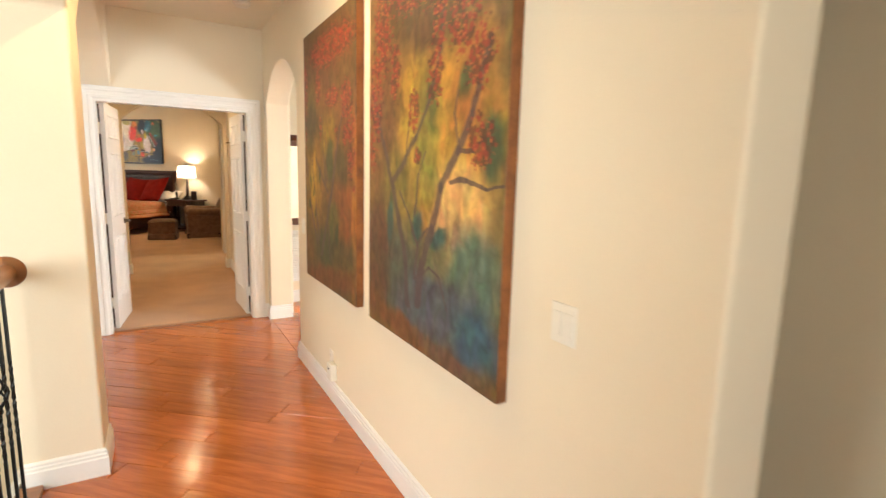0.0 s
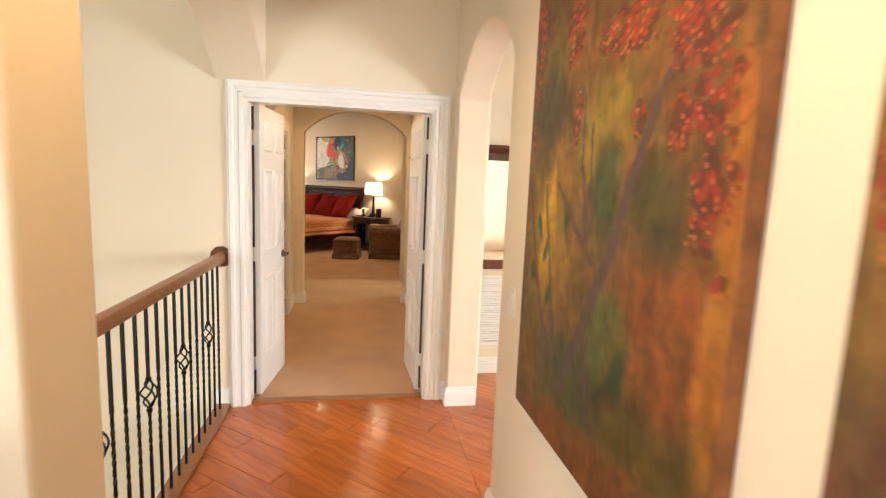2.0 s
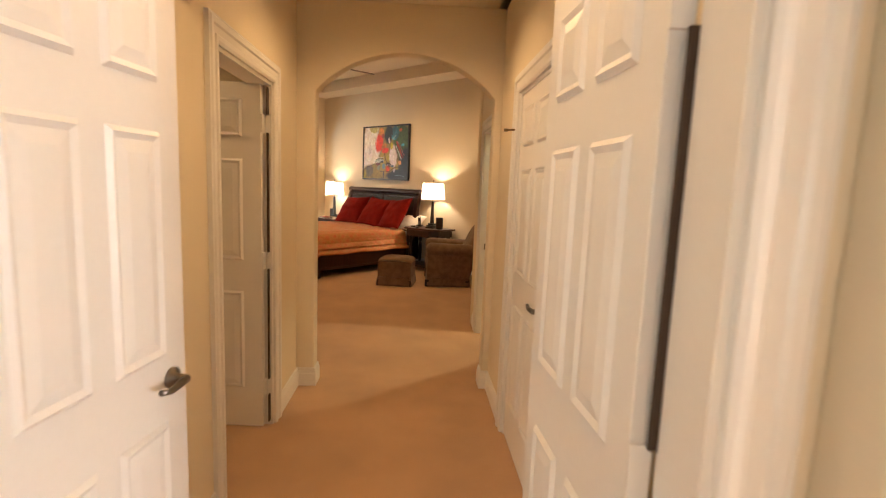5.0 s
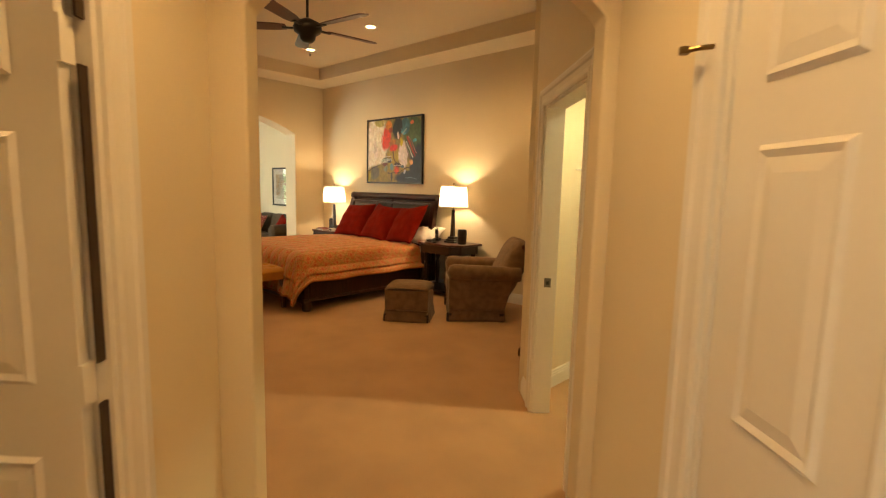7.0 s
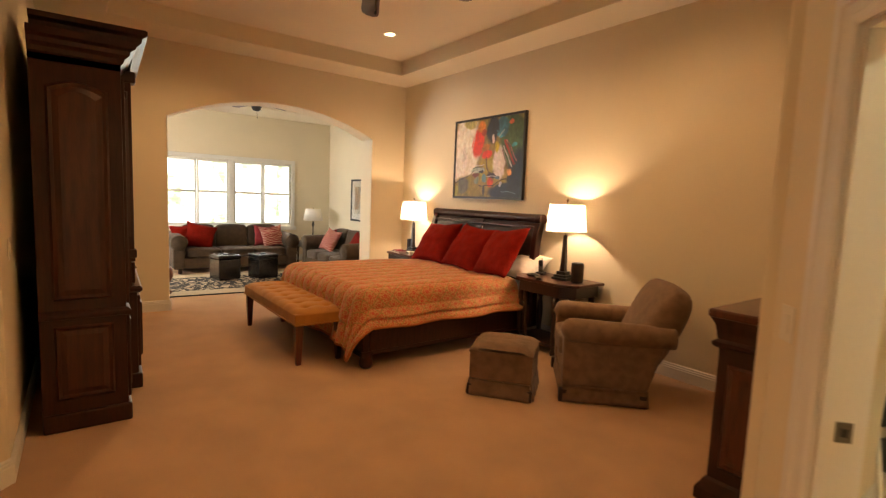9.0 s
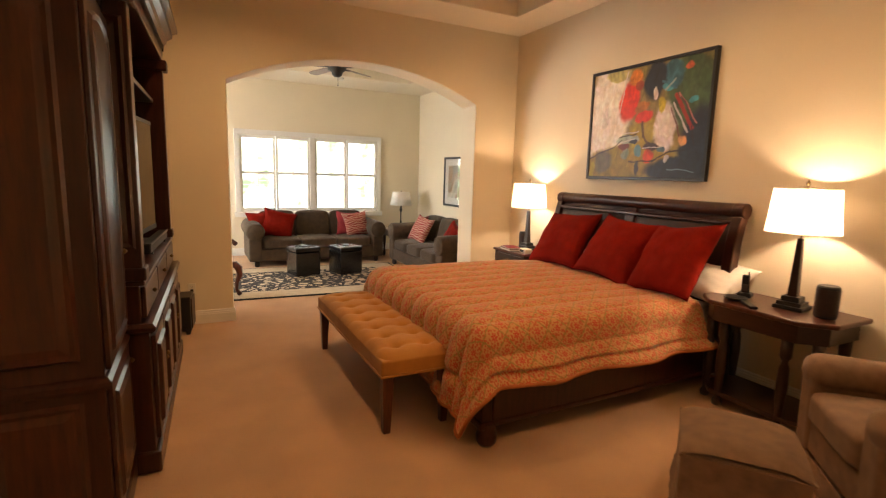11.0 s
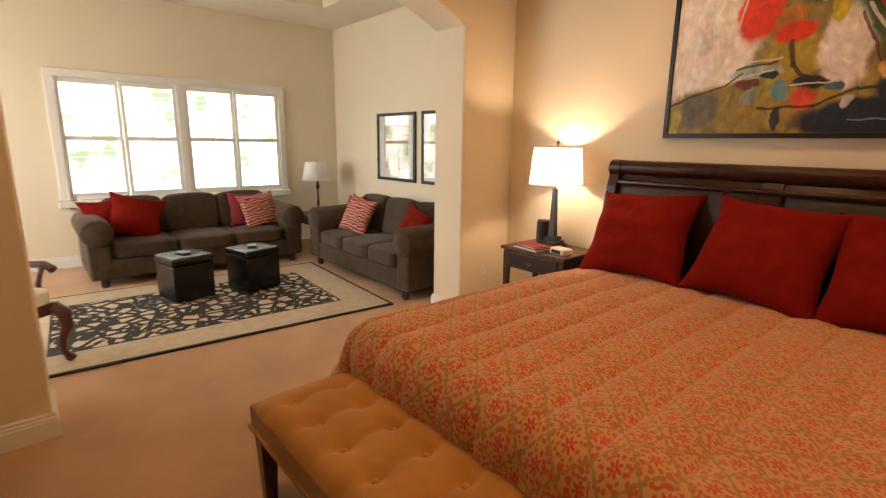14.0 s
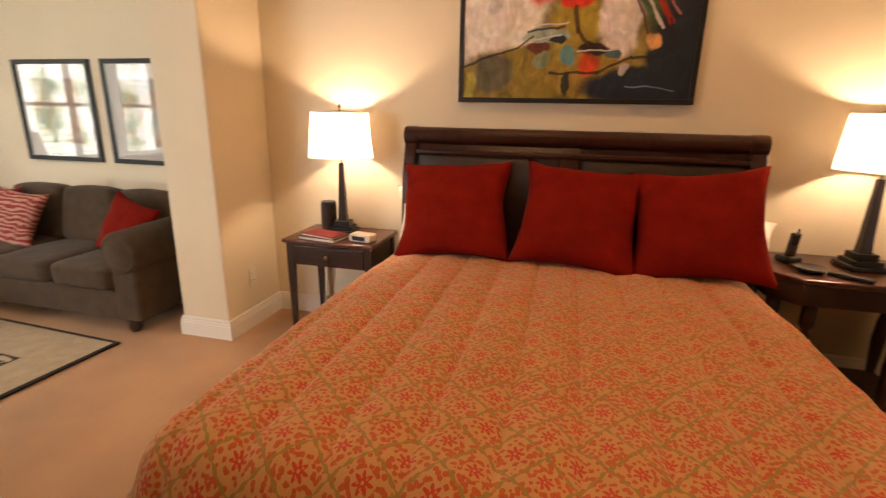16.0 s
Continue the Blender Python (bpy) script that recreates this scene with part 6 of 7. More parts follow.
def zebra_material():
    m = bpy.data.materials.new("red_zebra_cloth")
    m.use_nodes = True
    t = m.node_tree
    w, r, tc = t.nodes.new("ShaderNodeTexWave"), t.nodes.new("ShaderNodeValToRGB"), t.nodes.new("ShaderNodeTexCoord")
    w.inputs["Scale"].default_value, w.inputs["Distortion"].default_value, w.inputs["Detail Scale"].default_value = 9.0, 8, 1.3
    w.bands_direction = "Z"
    r.color_ramp.elements[0].position, r.color_ramp.elements[0].color = 0.52, (0.28, 0.03, 0.03, 1)
    r.color_ramp.elements[1].position, r.color_ramp.elements[1].color = 0.64, (0.50, 0.28, 0.21, 1)
    t.links.new(tc.outputs["Object"], w.inputs["Vector"])
    t.links.new(w.outputs["Fac"], r.inputs["Fac"])
    p = t.nodes["Principled BSDF"]
    p.inputs["Roughness"].default_value = 0.9
    t.links.new(r.outputs["Color"], p.inputs["Base Color"])
    return m


ZEBRA = zebra_material()
G = "throw pillows on the sofas"
pillow("throw_pillow", pose(-15.24, 7.12, 0.43, -22, 14, 84), 0.56, 0.50, 0.18, RED, "plain deep red throw pillow on the sofa", "pillow", G, 21)
pillow("throw_pillow", pose(-15.32, 6.98, 0.43, -16, -6, 96), 0.50, 0.46, 0.16, RED, "plain deep red throw pillow on the sofa", "pillow", G, 22)
pillow("throw_pillow", pose(-15.15, 8.55, 0.43, -24, -6, 96), 0.48, 0.46, 0.16, ZEBRA, "red and cream zebra-striped throw pillow", "pillow", G, 23)
pillow("throw_pillow", pose(-15.30, 8.38, 0.43, -16, 4, 92), 0.44, 0.44, 0.14, WINE, "dark wine-red throw pillow", "pillow", G, 24)
pillow("throw_pillow", pose(-14.18, 9.20, 0.43, -26, 8, 8), 0.48, 0.47, 0.16, ZEBRA, "red and cream zebra-striped throw pillow", "pillow", G, 25)
pillow("throw_pillow", pose(-14.42, 9.34, 0.43, -18, -4, -4), 0.46, 0.44, 0.14, WINE, "dark wine-red throw pillow", "pillow", G, 26)
pillow("throw_pillow", pose(-13.10, 9.20, 0.43, -24, 12, -14), 0.50, 0.46, 0.16, RED, "plain deep red throw pillow on the sofa", "pillow", G, 27)


def cube_ottoman(m):
    ob = thing("cube_ottoman", m, "black leather storage cube with a seamed lid", "ottoman", "black cubes on the rug")
    part("body", box(-0.185, 0.185, -0.185, 0.185, 0.012, 0.35), BLACKLEATHER, ob, bevel=0.012, segments=3)
    part("lid", box(-0.19, 0.19, -0.19, 0.19, 0.354, 0.425), BLACKLEATHER, ob, bevel=0.018, segments=3)
    part("tuft_button", lathe([(0.0, 0.430), (0.014, 0.428), (0.016, 0.424)], 12), BLACKLEATHER, ob, smooth=True)
    for x in (-0.15, 0.15):
        for y in (-0.15, 0.15):
            part("foot", lathe([(0.018, 0), (0.02, 0.014)], 10, centre=(x, y)), BLACK, ob)
    return ob


c1 = cube_ottoman(pose(-14.10, 7.36, 0.017, 0, 0, 12))
copy_thing(c1, pose(-14.03, 7.98, 0.017, 0, 0, 14))
for x, y, a in ((-14.10, 7.36, 20), (-14.03, 7.98, -15)):
    solo("coaster_tray", box(-0.07, 0.07, -0.045, 0.045, 0, 0.012), BLACK, pose(x, y, 0.448, 0, 0, a), "small dark tray on a black cube", "tray", "trays on the cubes", bevel=0.004)


def rug_material():
    m = bpy.data.materials.new("black_cream_floral_rug")
    m.use_nodes = True
    t = m.node_tree
    n, link = t.nodes, t.links.new
    tc = n.new("ShaderNodeTexCoord")
    nz = n.new("ShaderNodeTexNoise")
    nz.inputs["Scale"].default_value = 5
    ad = n.new("ShaderNodeVectorMath")
    ad.operation = "MULTIPLY_ADD"
    ad.inputs[1].default_value = (0.10, 0.10, 0)
    link(tc.outputs["Object"], nz.inputs["Vector"])
    link(nz.outputs["Color"], ad.inputs[0])
    link(tc.outputs["Object"], ad.inputs[2])
    v = n.new("ShaderNodeTexVoronoi")
    v.feature = "DISTANCE_TO_EDGE"
    v.inputs["Scale"].default_value = 8.5
    v2 = n.new("ShaderNodeTexVoronoi")
    v2.inputs["Scale"].default_value = 19
    for x in (v, v2):
        link(ad.outputs["Vector"], x.inputs["Vector"])
    gt = n.new("ShaderNodeMath")
    gt.operation = "GREATER_THAN"
    gt.inputs[1].default_value = 0.17
    link(v.outputs["Distance"], gt.inputs[0])
    g2 = n.new("ShaderNodeMath")
    g2.operation = "LESS_THAN"
    g2.inputs[1].default_value = 0.20
    link(v2.outputs["Distance"], g2.inputs[0])
    mx = n.new("ShaderNodeMath")
    mx.operation = "MAXIMUM"
    link(gt.outputs["Value"], mx.inputs[0])
    link(g2.outputs["Value"], mx.inputs[1])
    sep = n.new("ShaderNodeSeparateXYZ")
    link(tc.outputs["Object"], sep.inputs["Vector"])

    def inside(hx, hy):
        out = []
        for axis, lim in (("X", hx), ("Y", hy)):
            a, c = n.new("ShaderNodeMath"), n.new("ShaderNodeMath")
            a.operation, c.operation = "ABSOLUTE", "LESS_THAN"
            link(sep.outputs[axis], a.inputs[0])
            link(a.outputs["Value"], c.inputs[0])
            c.inputs[1].default_value = lim
            out.append(c)
        k = n.new("ShaderNodeMath")
        k.operation = "MULTIPLY"
        link(out[0].outputs["Value"], k.inputs[0])
        link(out[1].outputs["Value"], k.inputs[1])
        return k.outputs["Value"]

    def mixc(fac, a, bb):
        k = n.new("ShaderNodeMix")
        k.data_type = "RGBA"
        link(fac, k.inputs["Factor"])
        for key, val in (("A", a), ("B", bb)):
            if isinstance(val, tuple):
                k.inputs[key].default_value = val
            else:
                link(val, k.inputs[key])
        return k.outputs["Result"]

    field = mixc(mx.outputs["Value"], (0.02, 0.018, 0.017, 1), (0.50, 0.40, 0.28, 1))
    bn = n.new("ShaderNodeTexNoise")
    bn.inputs["Scale"].default_value, bn.inputs["Detail"].default_value = 14, 4
    link(tc.outputs["Object"], bn.inputs["Vector"])
    border = mixc(bn.outputs["Fac"], (0.36, 0.28, 0.18, 1), (0.56, 0.47, 0.34, 1))
    col = mixc(inside(0.955, 1.435), (0.02, 0.018, 0.017, 1), border)
    col = mixc(inside(0.625, 1.105), col, (0.03, 0.026, 0.022, 1))
    col = mixc(inside(0.61, 1.09), col, field)
    p = n["Principled BSDF"]
    p.inputs["Roughness"].default_value = 1.0
    link(col, p.inputs["Base Color"])
    pile = n.new("ShaderNodeTexNoise")
    pile.inputs["Scale"].default_value = 260
    bp = n.new("ShaderNodeBump")
    bp.inputs["Strength"].default_value, bp.inputs["Distance"].default_value = 0.6, 0.004
    link(pile.outputs["Fac"], bp.inputs["Height"])
    link(bp.outputs["Normal"], p.inputs["Normal"])
    return m


solo("area_rug", box(-0.985, 0.985, -1.465, 1.465, 0.0, 0.015), rug_material(), pose(-13.78, 7.40, 0.001, 0, 0, -3.5), "black and cream floral area rug with a pale border", "rug", bevel=0.004)


def floor_lamp(m):
    ob = thing("floor_lamp", m, "bronze floor lamp with a white tapered shade", "lamp")
    part("base", lathe([(0.14, 0), (0.14, 0.015), (0.06, 0.04), (0.02, 0.06)], 24), BLACK, ob, smooth=True)
    part("pole", lathe([(0.012, 0.05), (0.012, 0.55), (0.022, 0.60), (0.012, 0.66), (0.012, 0.80), (0.030, 0.84), (0.016, 0.90), (0.010, 1.02)], 14), BLACK, ob, "turned bronze pole", smooth=True)
    part("shade", lathe([(0.215, 0.94), (0.165, 1.20), (0.163, 1.20)], 32), LINEN, ob, "white tapered shade", smooth=True)
    part("finial", lathe([(0.0, 1.20), (0.01, 1.21), (0.0, 1.24)], 10), BRASS, ob, smooth=True)
    part("spoke", tube([(-0.16, 0, 1.195), (0.16, 0, 1.195)], 0.003, 6), BRASS, ob)
    return ob


floor_lamp(pose(-15.80, 9.60, 0))
et = thing("end_table", pose(-15.30, 9.35, 0), "dark wooden end table in the sofa corner", "table")
part("tabletop", box(-0.25, 0.25, -0.25, 0.25, 0.50, 0.53), WALNUT, et, bevel=0.008)
part("apron", box(-0.22, 0.22, -0.22, 0.22, 0.40, 0.50), WALNUT, et)
for x in (-0.2, 0.2):
    for y in (-0.2, 0.2):
        part("leg", lathe([(0.018, 0), (0.024, 0.06), (0.016, 0.12), (0.028, 0.32), (0.028, 0.42)], 12, centre=(x, y)), WALNUT, et, smooth=True)


def carved_chair(m):
    """Carved armchair with cabriole legs. Local: faces -y."""
    ob = thing("carved_armchair", m, "carved dark mahogany armchair with cabriole legs", "chair")
    part("seat", puff(0.56, 0.52, 0.12, 3), LINEN, ob, "pale upholstered seat", m=pose(0, 0, 0.40), smooth=True)
    part("seat_rail", box(-0.28, 0.28, -0.26, 0.26, 0.34, 0.42), REDWOOD, ob, bevel=0.01)
    for sx in (-1, 1):
        path = [(sx * 0.26, -0.25, 0.40), (sx * 0.29, -0.30, 0.34), (sx * 0.29, -0.31, 0.26), (sx * 0.265, -0.285, 0.16), (sx * 0.26, -0.28, 0.08), (sx * 0.28, -0.31, 0.03), (sx * 0.285, -0.325, 0.012)]
        part("front_leg", tube(path, [0.04, 0.046, 0.036, 0.024, 0.02, 0.032, 0.022], 12), REDWOOD, ob, smooth=True)
        part("rear_leg", tube([(sx * 0.25, 0.24, 0.40), (sx * 0.25, 0.27, 0.2), (sx * 0.25, 0.33, 0.012)], [0.026, 0.022, 0.02], 10), REDWOOD, ob, smooth=True)
        part("arm_post", tube([(sx * 0.28, -0.14, 0.40), (sx * 0.31, -0.10, 0.52), (sx * 0.30, -0.16, 0.64)], [0.022, 0.018, 0.02], 10), REDWOOD, ob, smooth=True)
        part("arm", tube([(sx * 0.31, -0.24, 0.63), (sx * 0.31, -0.18, 0.66), (sx * 0.29, 0.05, 0.65), (sx * 0.26, 0.25, 0.68)], [0.028, 0.026, 0.020, 0.022], 12), REDWOOD, ob, smooth=True)
        part("stile", tube([(sx * 0.24, 0.25, 0.40), (sx * 0.25, 0.29, 0.75), (sx * 0.27, 0.36, 1.02)], [0.026, 0.022, 0.024], 10), REDWOOD, ob, smooth=True)
    part("crest_rail", tube([(-0.27, 0.36, 1.02), (-0.12, 0.37, 1.06), (0, 0.37, 1.03), (0.12, 0.37, 1.06), (0.27, 0.36, 1.02)], 0.026, 12), REDWOOD, ob, smooth=True)
    part("splat", prism([(-0.07, 0.42), (0.07, 0.42), (0.05, 0.6), (0.10, 0.8), (0.12, 1.02), (-0.12, 1.02), (-0.10, 0.8), (-0.05, 0.6)], 0.30, 0.32), REDWOOD, ob, m=pose(0, 0.02, 0, -6))
    return ob


carved_chair(pose(-13.13, 5.975, 0.016, 0, 0, 128))


# window with plantation shutters
def window_frame(name, m, y0, y1, z0, z1):
    """Local: y across, z up, inner wall face at x = 0, room towards +x."""
    half_z = (z0 + z1) / 2 + 0.02
    ob = thing(name, m, "wide white window with open plantation shutters", "window", kind="structure")
    bm = box(0, 0.03, y0 - 0.085, y1 + 0.085, z1, z1 + 0.085)
    box(0, 0.03, y0 - 0.085, y0, z0, z1, bm)
    box(0, 0.03, y1, y1 + 0.085, z0, z1, bm)
    part("window_frame", bm, WHITE, ob, bevel=0.006)
    part("window_sill", box(0, 0.07, y0 - 0.11, y1 + 0.11, z0 - 0.085, z0), WHITE, ob, bevel=0.008)
    mid = (y0 + y1) / 2
    part("mullion", box(-0.05, 0.02, mid - 0.045, mid + 0.045, z0, z1), WHITE, ob, bevel=0.005)
    slat = None
    for a, b in ((y0, mid - 0.045), (mid + 0.045, y1)):
        half = (a + b) / 2
        for c, d in ((a, half), (half, b)):
            bm = box(-0.035, 0.0, c + 0.004, c + 0.044, z0 + 0.004, z1 - 0.004)
            box(-0.035, 0.0, d - 0.044, d - 0.004, z0 + 0.004, z1 - 0.004, bm)
            for e, g in ((z0 + 0.004, z0 + 0.075), (half_z - 0.025, half_z + 0.025), (z1 - 0.06, z1 - 0.004)):
                box(-0.034, -0.001, c + 0.044, d - 0.044, e, g, bm)
            sh = part("shutter", bm, WHITE, ob, "white shutter panel with open louvres", bevel=0.003)
            wide = d - c - 0.09
            for e, g in ((z0 + 0.075, half_z - 0.025), (half_z + 0.025, z1 - 0.06)):
                count = 8
                for k in range(count):
                    z = e + (g - e) * (k + 0.5) / count
                    if slat is None:
                        s = bmesh.new()
                        for yy in (-wide / 2, wide / 2):
                            for xx, zz in ((-0.03, 0), (0, 0.004), (0.03, 0), (0, -0.004)):
                                s.verts.new((xx, yy, zz))
                        s.verts.ensure_lookup_table()
                        for i in range(4):
                            s.faces.new((s.verts[i], s.verts[(i + 1) % 4], s.verts[4 + (i + 1) % 4], s.verts[4 + i]))
                        s.faces.new(s.verts[0:4])
                        s.faces.new(s.verts[4:8])
                        slat = mesh_of("slat", s, WHITE)
                    lo = new("slat", slat)
                    lo.parent = sh
                    lo.matrix_local = pose(-0.018, (c + d) / 2, z, 0, 6, 0)
            part("tilt_rod", box(0.012, 0.020, (c + d) / 2 - 0.005, (c + d) / 2 + 0.005, z0 + 0.10, z1 - 0.09), WHITE, sh)
    pane = part("pane", box(-0.085, -0.080, y0, y1, z0, z1), GLASS, ob, "clear window glass")
    pane.visible_shadow = False
    return ob


window_frame("window_1", pose(-16.2, 0, 0), 6.68, 9.22, 0.79, 2.17)
window_frame("window_3", pose(-14.5, 3.9, 0, 0, 0, 90), -1.1, 1.1, 0.8, 2.3)


def garden_backdrop():
    """Sunlit trees beyond the windows, far out of focus."""
    m = bpy.data.materials.new("sunlit_garden")
    m.use_nodes = True
    t = m.node_tree
    n, link = t.nodes, t.links.new
    tc, a, r = n.new("ShaderNodeTexCoord"), n.new("ShaderNodeTexNoise"), n.new("ShaderNodeValToRGB")
    a.inputs["Scale"].default_value, a.inputs["Detail"].default_value = 1.3, 8
    link(tc.outputs["Object"], a.inputs["Vector"])
    els = r.color_ramp.elements
    els[0].position, els[0].color = 0.36, (0.16, 0.24, 0.13, 1)
    els[1].position, els[1].color = 0.55, (0.95, 1.0, 0.95, 1)
    e = els.new(0.45)
    e.color = (0.52, 0.64, 0.47, 1)
    link(a.outputs["Fac"], r.inputs["Fac"])
    em = n.new("ShaderNodeEmission")
    em.inputs["Strength"].default_value = 4.6
    link(r.outputs["Color"], em.inputs["Color"])
    link(em.outputs["Emission"], n["Material Output"].inputs["Surface"])
    return m


GARDEN = garden_backdrop()
solo("backdrop", box(-0.05, 0, -16, 16, -5, 9), GARDEN, pose(-26, 7.9, 0), "bright blurred garden trees beyond the window", "backdrop", kind="structure")

# ---- hall, lobby, closet and side rooms ----
def panel_door(name, m, w, label, h=2.02, group="", handle_side=1, handle=True, lever_dir=-1):
    """Six-panel door. Local: hinge at x = 0, x to the free edge, 36 mm thick about y = 0."""
    ob = thing(name, m, label, "door", group, kind="structure")
    part("leaf", box(0, w, -0.018, 0.018, 0.008, h), WHITE, ob, bevel=0.002)
    st, mid = 0.105 if w > 0.7 else 0.085, 0.09 if w > 0.7 else 0.07
    pw = (w - 2 * st - mid) / 2
    for x0 in (st, st + pw + mid):
        for z0, z1 in ((0.25, 0.84), (1.02, 1.60), (1.72, 1.93)):
            bm = panel_face(bmesh.new(), x0, x0 + pw, z0, z1, -0.0185, 0.010, 0.026)
            part("panel", bm, WHITE, ob)
            bm = panel_face(bmesh.new(), -x0 - pw, -x0, z0, z1, -0.0185, 0.010, 0.026)
            part("panel", bm, WHITE, ob, m=pose(0, 0, 0, 0, 0, 180))
    for z in (0.25, 1.02, 1.80):
        part("hinge", box(-0.010, 0.004, -0.020, 0.020, z - 0.05, z + 0.05), WHITE, ob, "painted hinge")
    if handle:
        for s in (-1, 1):
            hx = w - 0.065
            rose = part("rose", lathe([(0.030, 0), (0.030, 0.008), (0.014, 0.014), (0.011, 0.045)], 20), NICKEL, ob, "dark metal rose", m=pose(hx, s * 0.018, 0.95, -90 * s), smooth=True)
            pts = [(hx, s * 0.060, 0.95), (hx + lever_dir * 0.03, s * 0.066, 0.952), (hx + lever_dir * 0.07, s * 0.064, 0.946), (hx + lever_dir * 0.105, s * 0.060, 0.955)]
            part("lever", tube(pts, [0.012, 0.011, 0.009, 0.008], 10), NICKEL, ob, "dark metal lever handle", smooth=True)
    return ob


# double doors into the bedroom lobby, both swung in
panel_door("door_1", HALL @ pose(-0.350, 4.905, 0, 0, 0, 83), 0.60, "white six-panel double door leaf, open", group="double door leaves")
panel_door("door_2", HALL @ pose(0.780, 4.905, 0, 0, 0, 92.5), 0.60, "white six-panel double door leaf, open", group="double door leaves", lever_dir=-1, handle=False)
# added strips: shade between leaf and jamb painted dark, broken at the hinges
for w_, s in ((-0.378, 1), (0.798, -1)):
    for z0, z1 in ((0.03, 0.20), (0.30, 0.97), (1.07, 1.75), (1.85, 2.0)):
        solo("trim", box(w_ - 0.002, w_ + 0.014, 4.877, 4.886, z0, z1) if s > 0 else box(w_ - 0.014, w_ + 0.002, 4.877, 4.886, z0, z1), SLIT_SHADE, HALL, "dark strip standing for the shade in the door gap", "door seal", kind="structure")
# same painted shade in the hinge gap of the side room door
for z0, z1 in ((0.03, 0.20), (0.30, 0.97), (1.07, 1.75), (1.85, 2.0)):
    solo("trim", box(-0.477, -0.470, 6.985, 7.0115, z0, z1), SLIT_SHADE, HALL, "dark strip standing for the shade in the door gap", "door seal", kind="structure")
# side room door, swung into the room; closed linen door opposite
panel_door("door_3", HALL @ pose(-0.502, 6.985, 0, 0, 0, 176), 0.76, "white six-panel door standing open")
panel_door("door_4", HALL @ pose(0.975, 6.93, 0, 0, 0, -90), 0.755, "white six-panel door, closed", lever_dir=-1)
panel_door("door_5", pose(-2.19, 5.185, 0, 0, 0, 96), 0.755, "white six-panel bedroom door standing open")
hs = thing("door_stop", HALL @ pose(0.945, 7.02, 1.83, 0, 0, 90), "small brass hinge-pin door stop", "door stop")
part("arm", tube([(-0.05, 0.0, 0), (-0.03, 0.035, 0), (0.0, 0.06, 0)], 0.006, 8), BRASS, hs)
part("bumper", lathe([(0.012, -0.008), (0.012, 0.008)], 12, centre=(0.0, 0.06)), BRASS, hs)
part("plate", box(-0.056, -0.044, -0.01, 0.01, -0.05, 0.03), BRASS, hs)
strike = thing("strike_plate", HALL @ pose(1.09, 8.978, 0.90), "dark metal strike plate on the closet jamb", "latch")
part("plate", box(-0.022, 0.022, -0.0, 0.0035, -0.03, 0.03), NICKEL, strike)
part("lip", box(-0.009, 0.009, -0.003, 0.0, -0.012, 0.012), BLACK, strike)


# railing by the stairwell
def railing(u0, u1, first, ends, label):
    ob = thing("stair_railing", HALL @ pose(-0.548, 0, 0.022), label, "railing", "stair railings")
    prof = [(-0.030, 0.972), (-0.018, 0.965), (0.018, 0.965), (0.030, 0.972), (0.034, 0.995), (0.026, 1.022), (0.0, 1.032), (-0.026, 1.022), (-0.034, 0.995)]
    bm = bmesh.new()
    a, b = [bm.verts.new((x, u0, z)) for x, z in prof], [bm.verts.new((x, u1, z)) for x, z in prof]
    bm.faces.new(a)
    bm.faces.new(b)
    for i in range(len(prof)):
        j = (i + 1) % len(prof)
        bm.faces.new((a[i], a[j], b[j], b[i]))
    part("handrail", bm, RAILWOOD, ob, "stained oak handrail", smooth=False, bevel=0.006)
    for u, s in ends:
        part("rosette", lathe([(0.068, 0.0), (0.070, 0.010), (0.066, 0.020), (0.052, 0.028), (0.036, 0.034)], 28), RAILWOOD, ob, "round oak wall rosette", m=pose(0, u, 1.0, -90 * s), smooth=True)
    k = 0
    u = first
    while u > u0 + 0.03:
        bm = bmesh.new()
        # square bar with a twisted stretch
        levels = [0.0, 0.30] + [0.30 + 0.025 * i for i in range(1, 15)] + [0.97]
        if k % 4 == 2:
            levels = [0.0, 0.22] + [0.22 + 0.02 * i for i in range(1, 15)]
        def bar(zs, twist):
            rows = []
            for z in zs:
                ang = twist * max(0, min(1, (z - 0.3) / 0.35)) if len(zs) > 3 else 0
                rows.append([bm.verts.new((0.0064 * math.cos(ang + math.pi / 4 + i * math.pi / 2) * 1.25, u + 0.0064 * math.sin(ang + math.pi / 4 + i * math.pi / 2) * 1.25, z)) for i in range(4)])
            for p, q in zip(rows, rows[1:]):
                for i in range(4):
                    bm.faces.new((p[i], p[(i + 1) % 4], q[(i + 1) % 4], q[i]))
        if k % 4 == 2:
            bar([0.0] + [0.12 + 0.025 * i for i in range(16)], 14)
            bar([0.655 + 0.02 * i for i in range(10)] + [0.97], 14)
            bl = part("baluster", bm, IRON, ob, "twisted black iron baluster")
            basket = bmesh.new()
            for q in range(4):
                pts = []
                for i in range(11):
                    f = i / 10
                    ang = q * math.pi / 2 + f * math.pi * 1.1
                    r = 0.030 * math.sin(math.pi * f) + 0.003
                    pts.append((r * math.cos(ang), u + r * math.sin(ang), 0.515 + 0.13 * f))
                tube(pts, 0.0042, 6, basket)
            part("basket", basket, IRON, bl, "wrought iron basket twist", smooth=True)
            for z in (0.505, 0.645):
                part("collar", lathe([(0.006, z - 0.012), (0.012, z - 0.006), (0.012, z + 0.006), (0.006, z + 0.012)], 10, centre=(0, u)), IRON, bl)
        else:
            bar(levels, 14)
            part("baluster", bm, IRON, ob, "twisted black iron baluster")
        u -= 0.1055
        k += 1
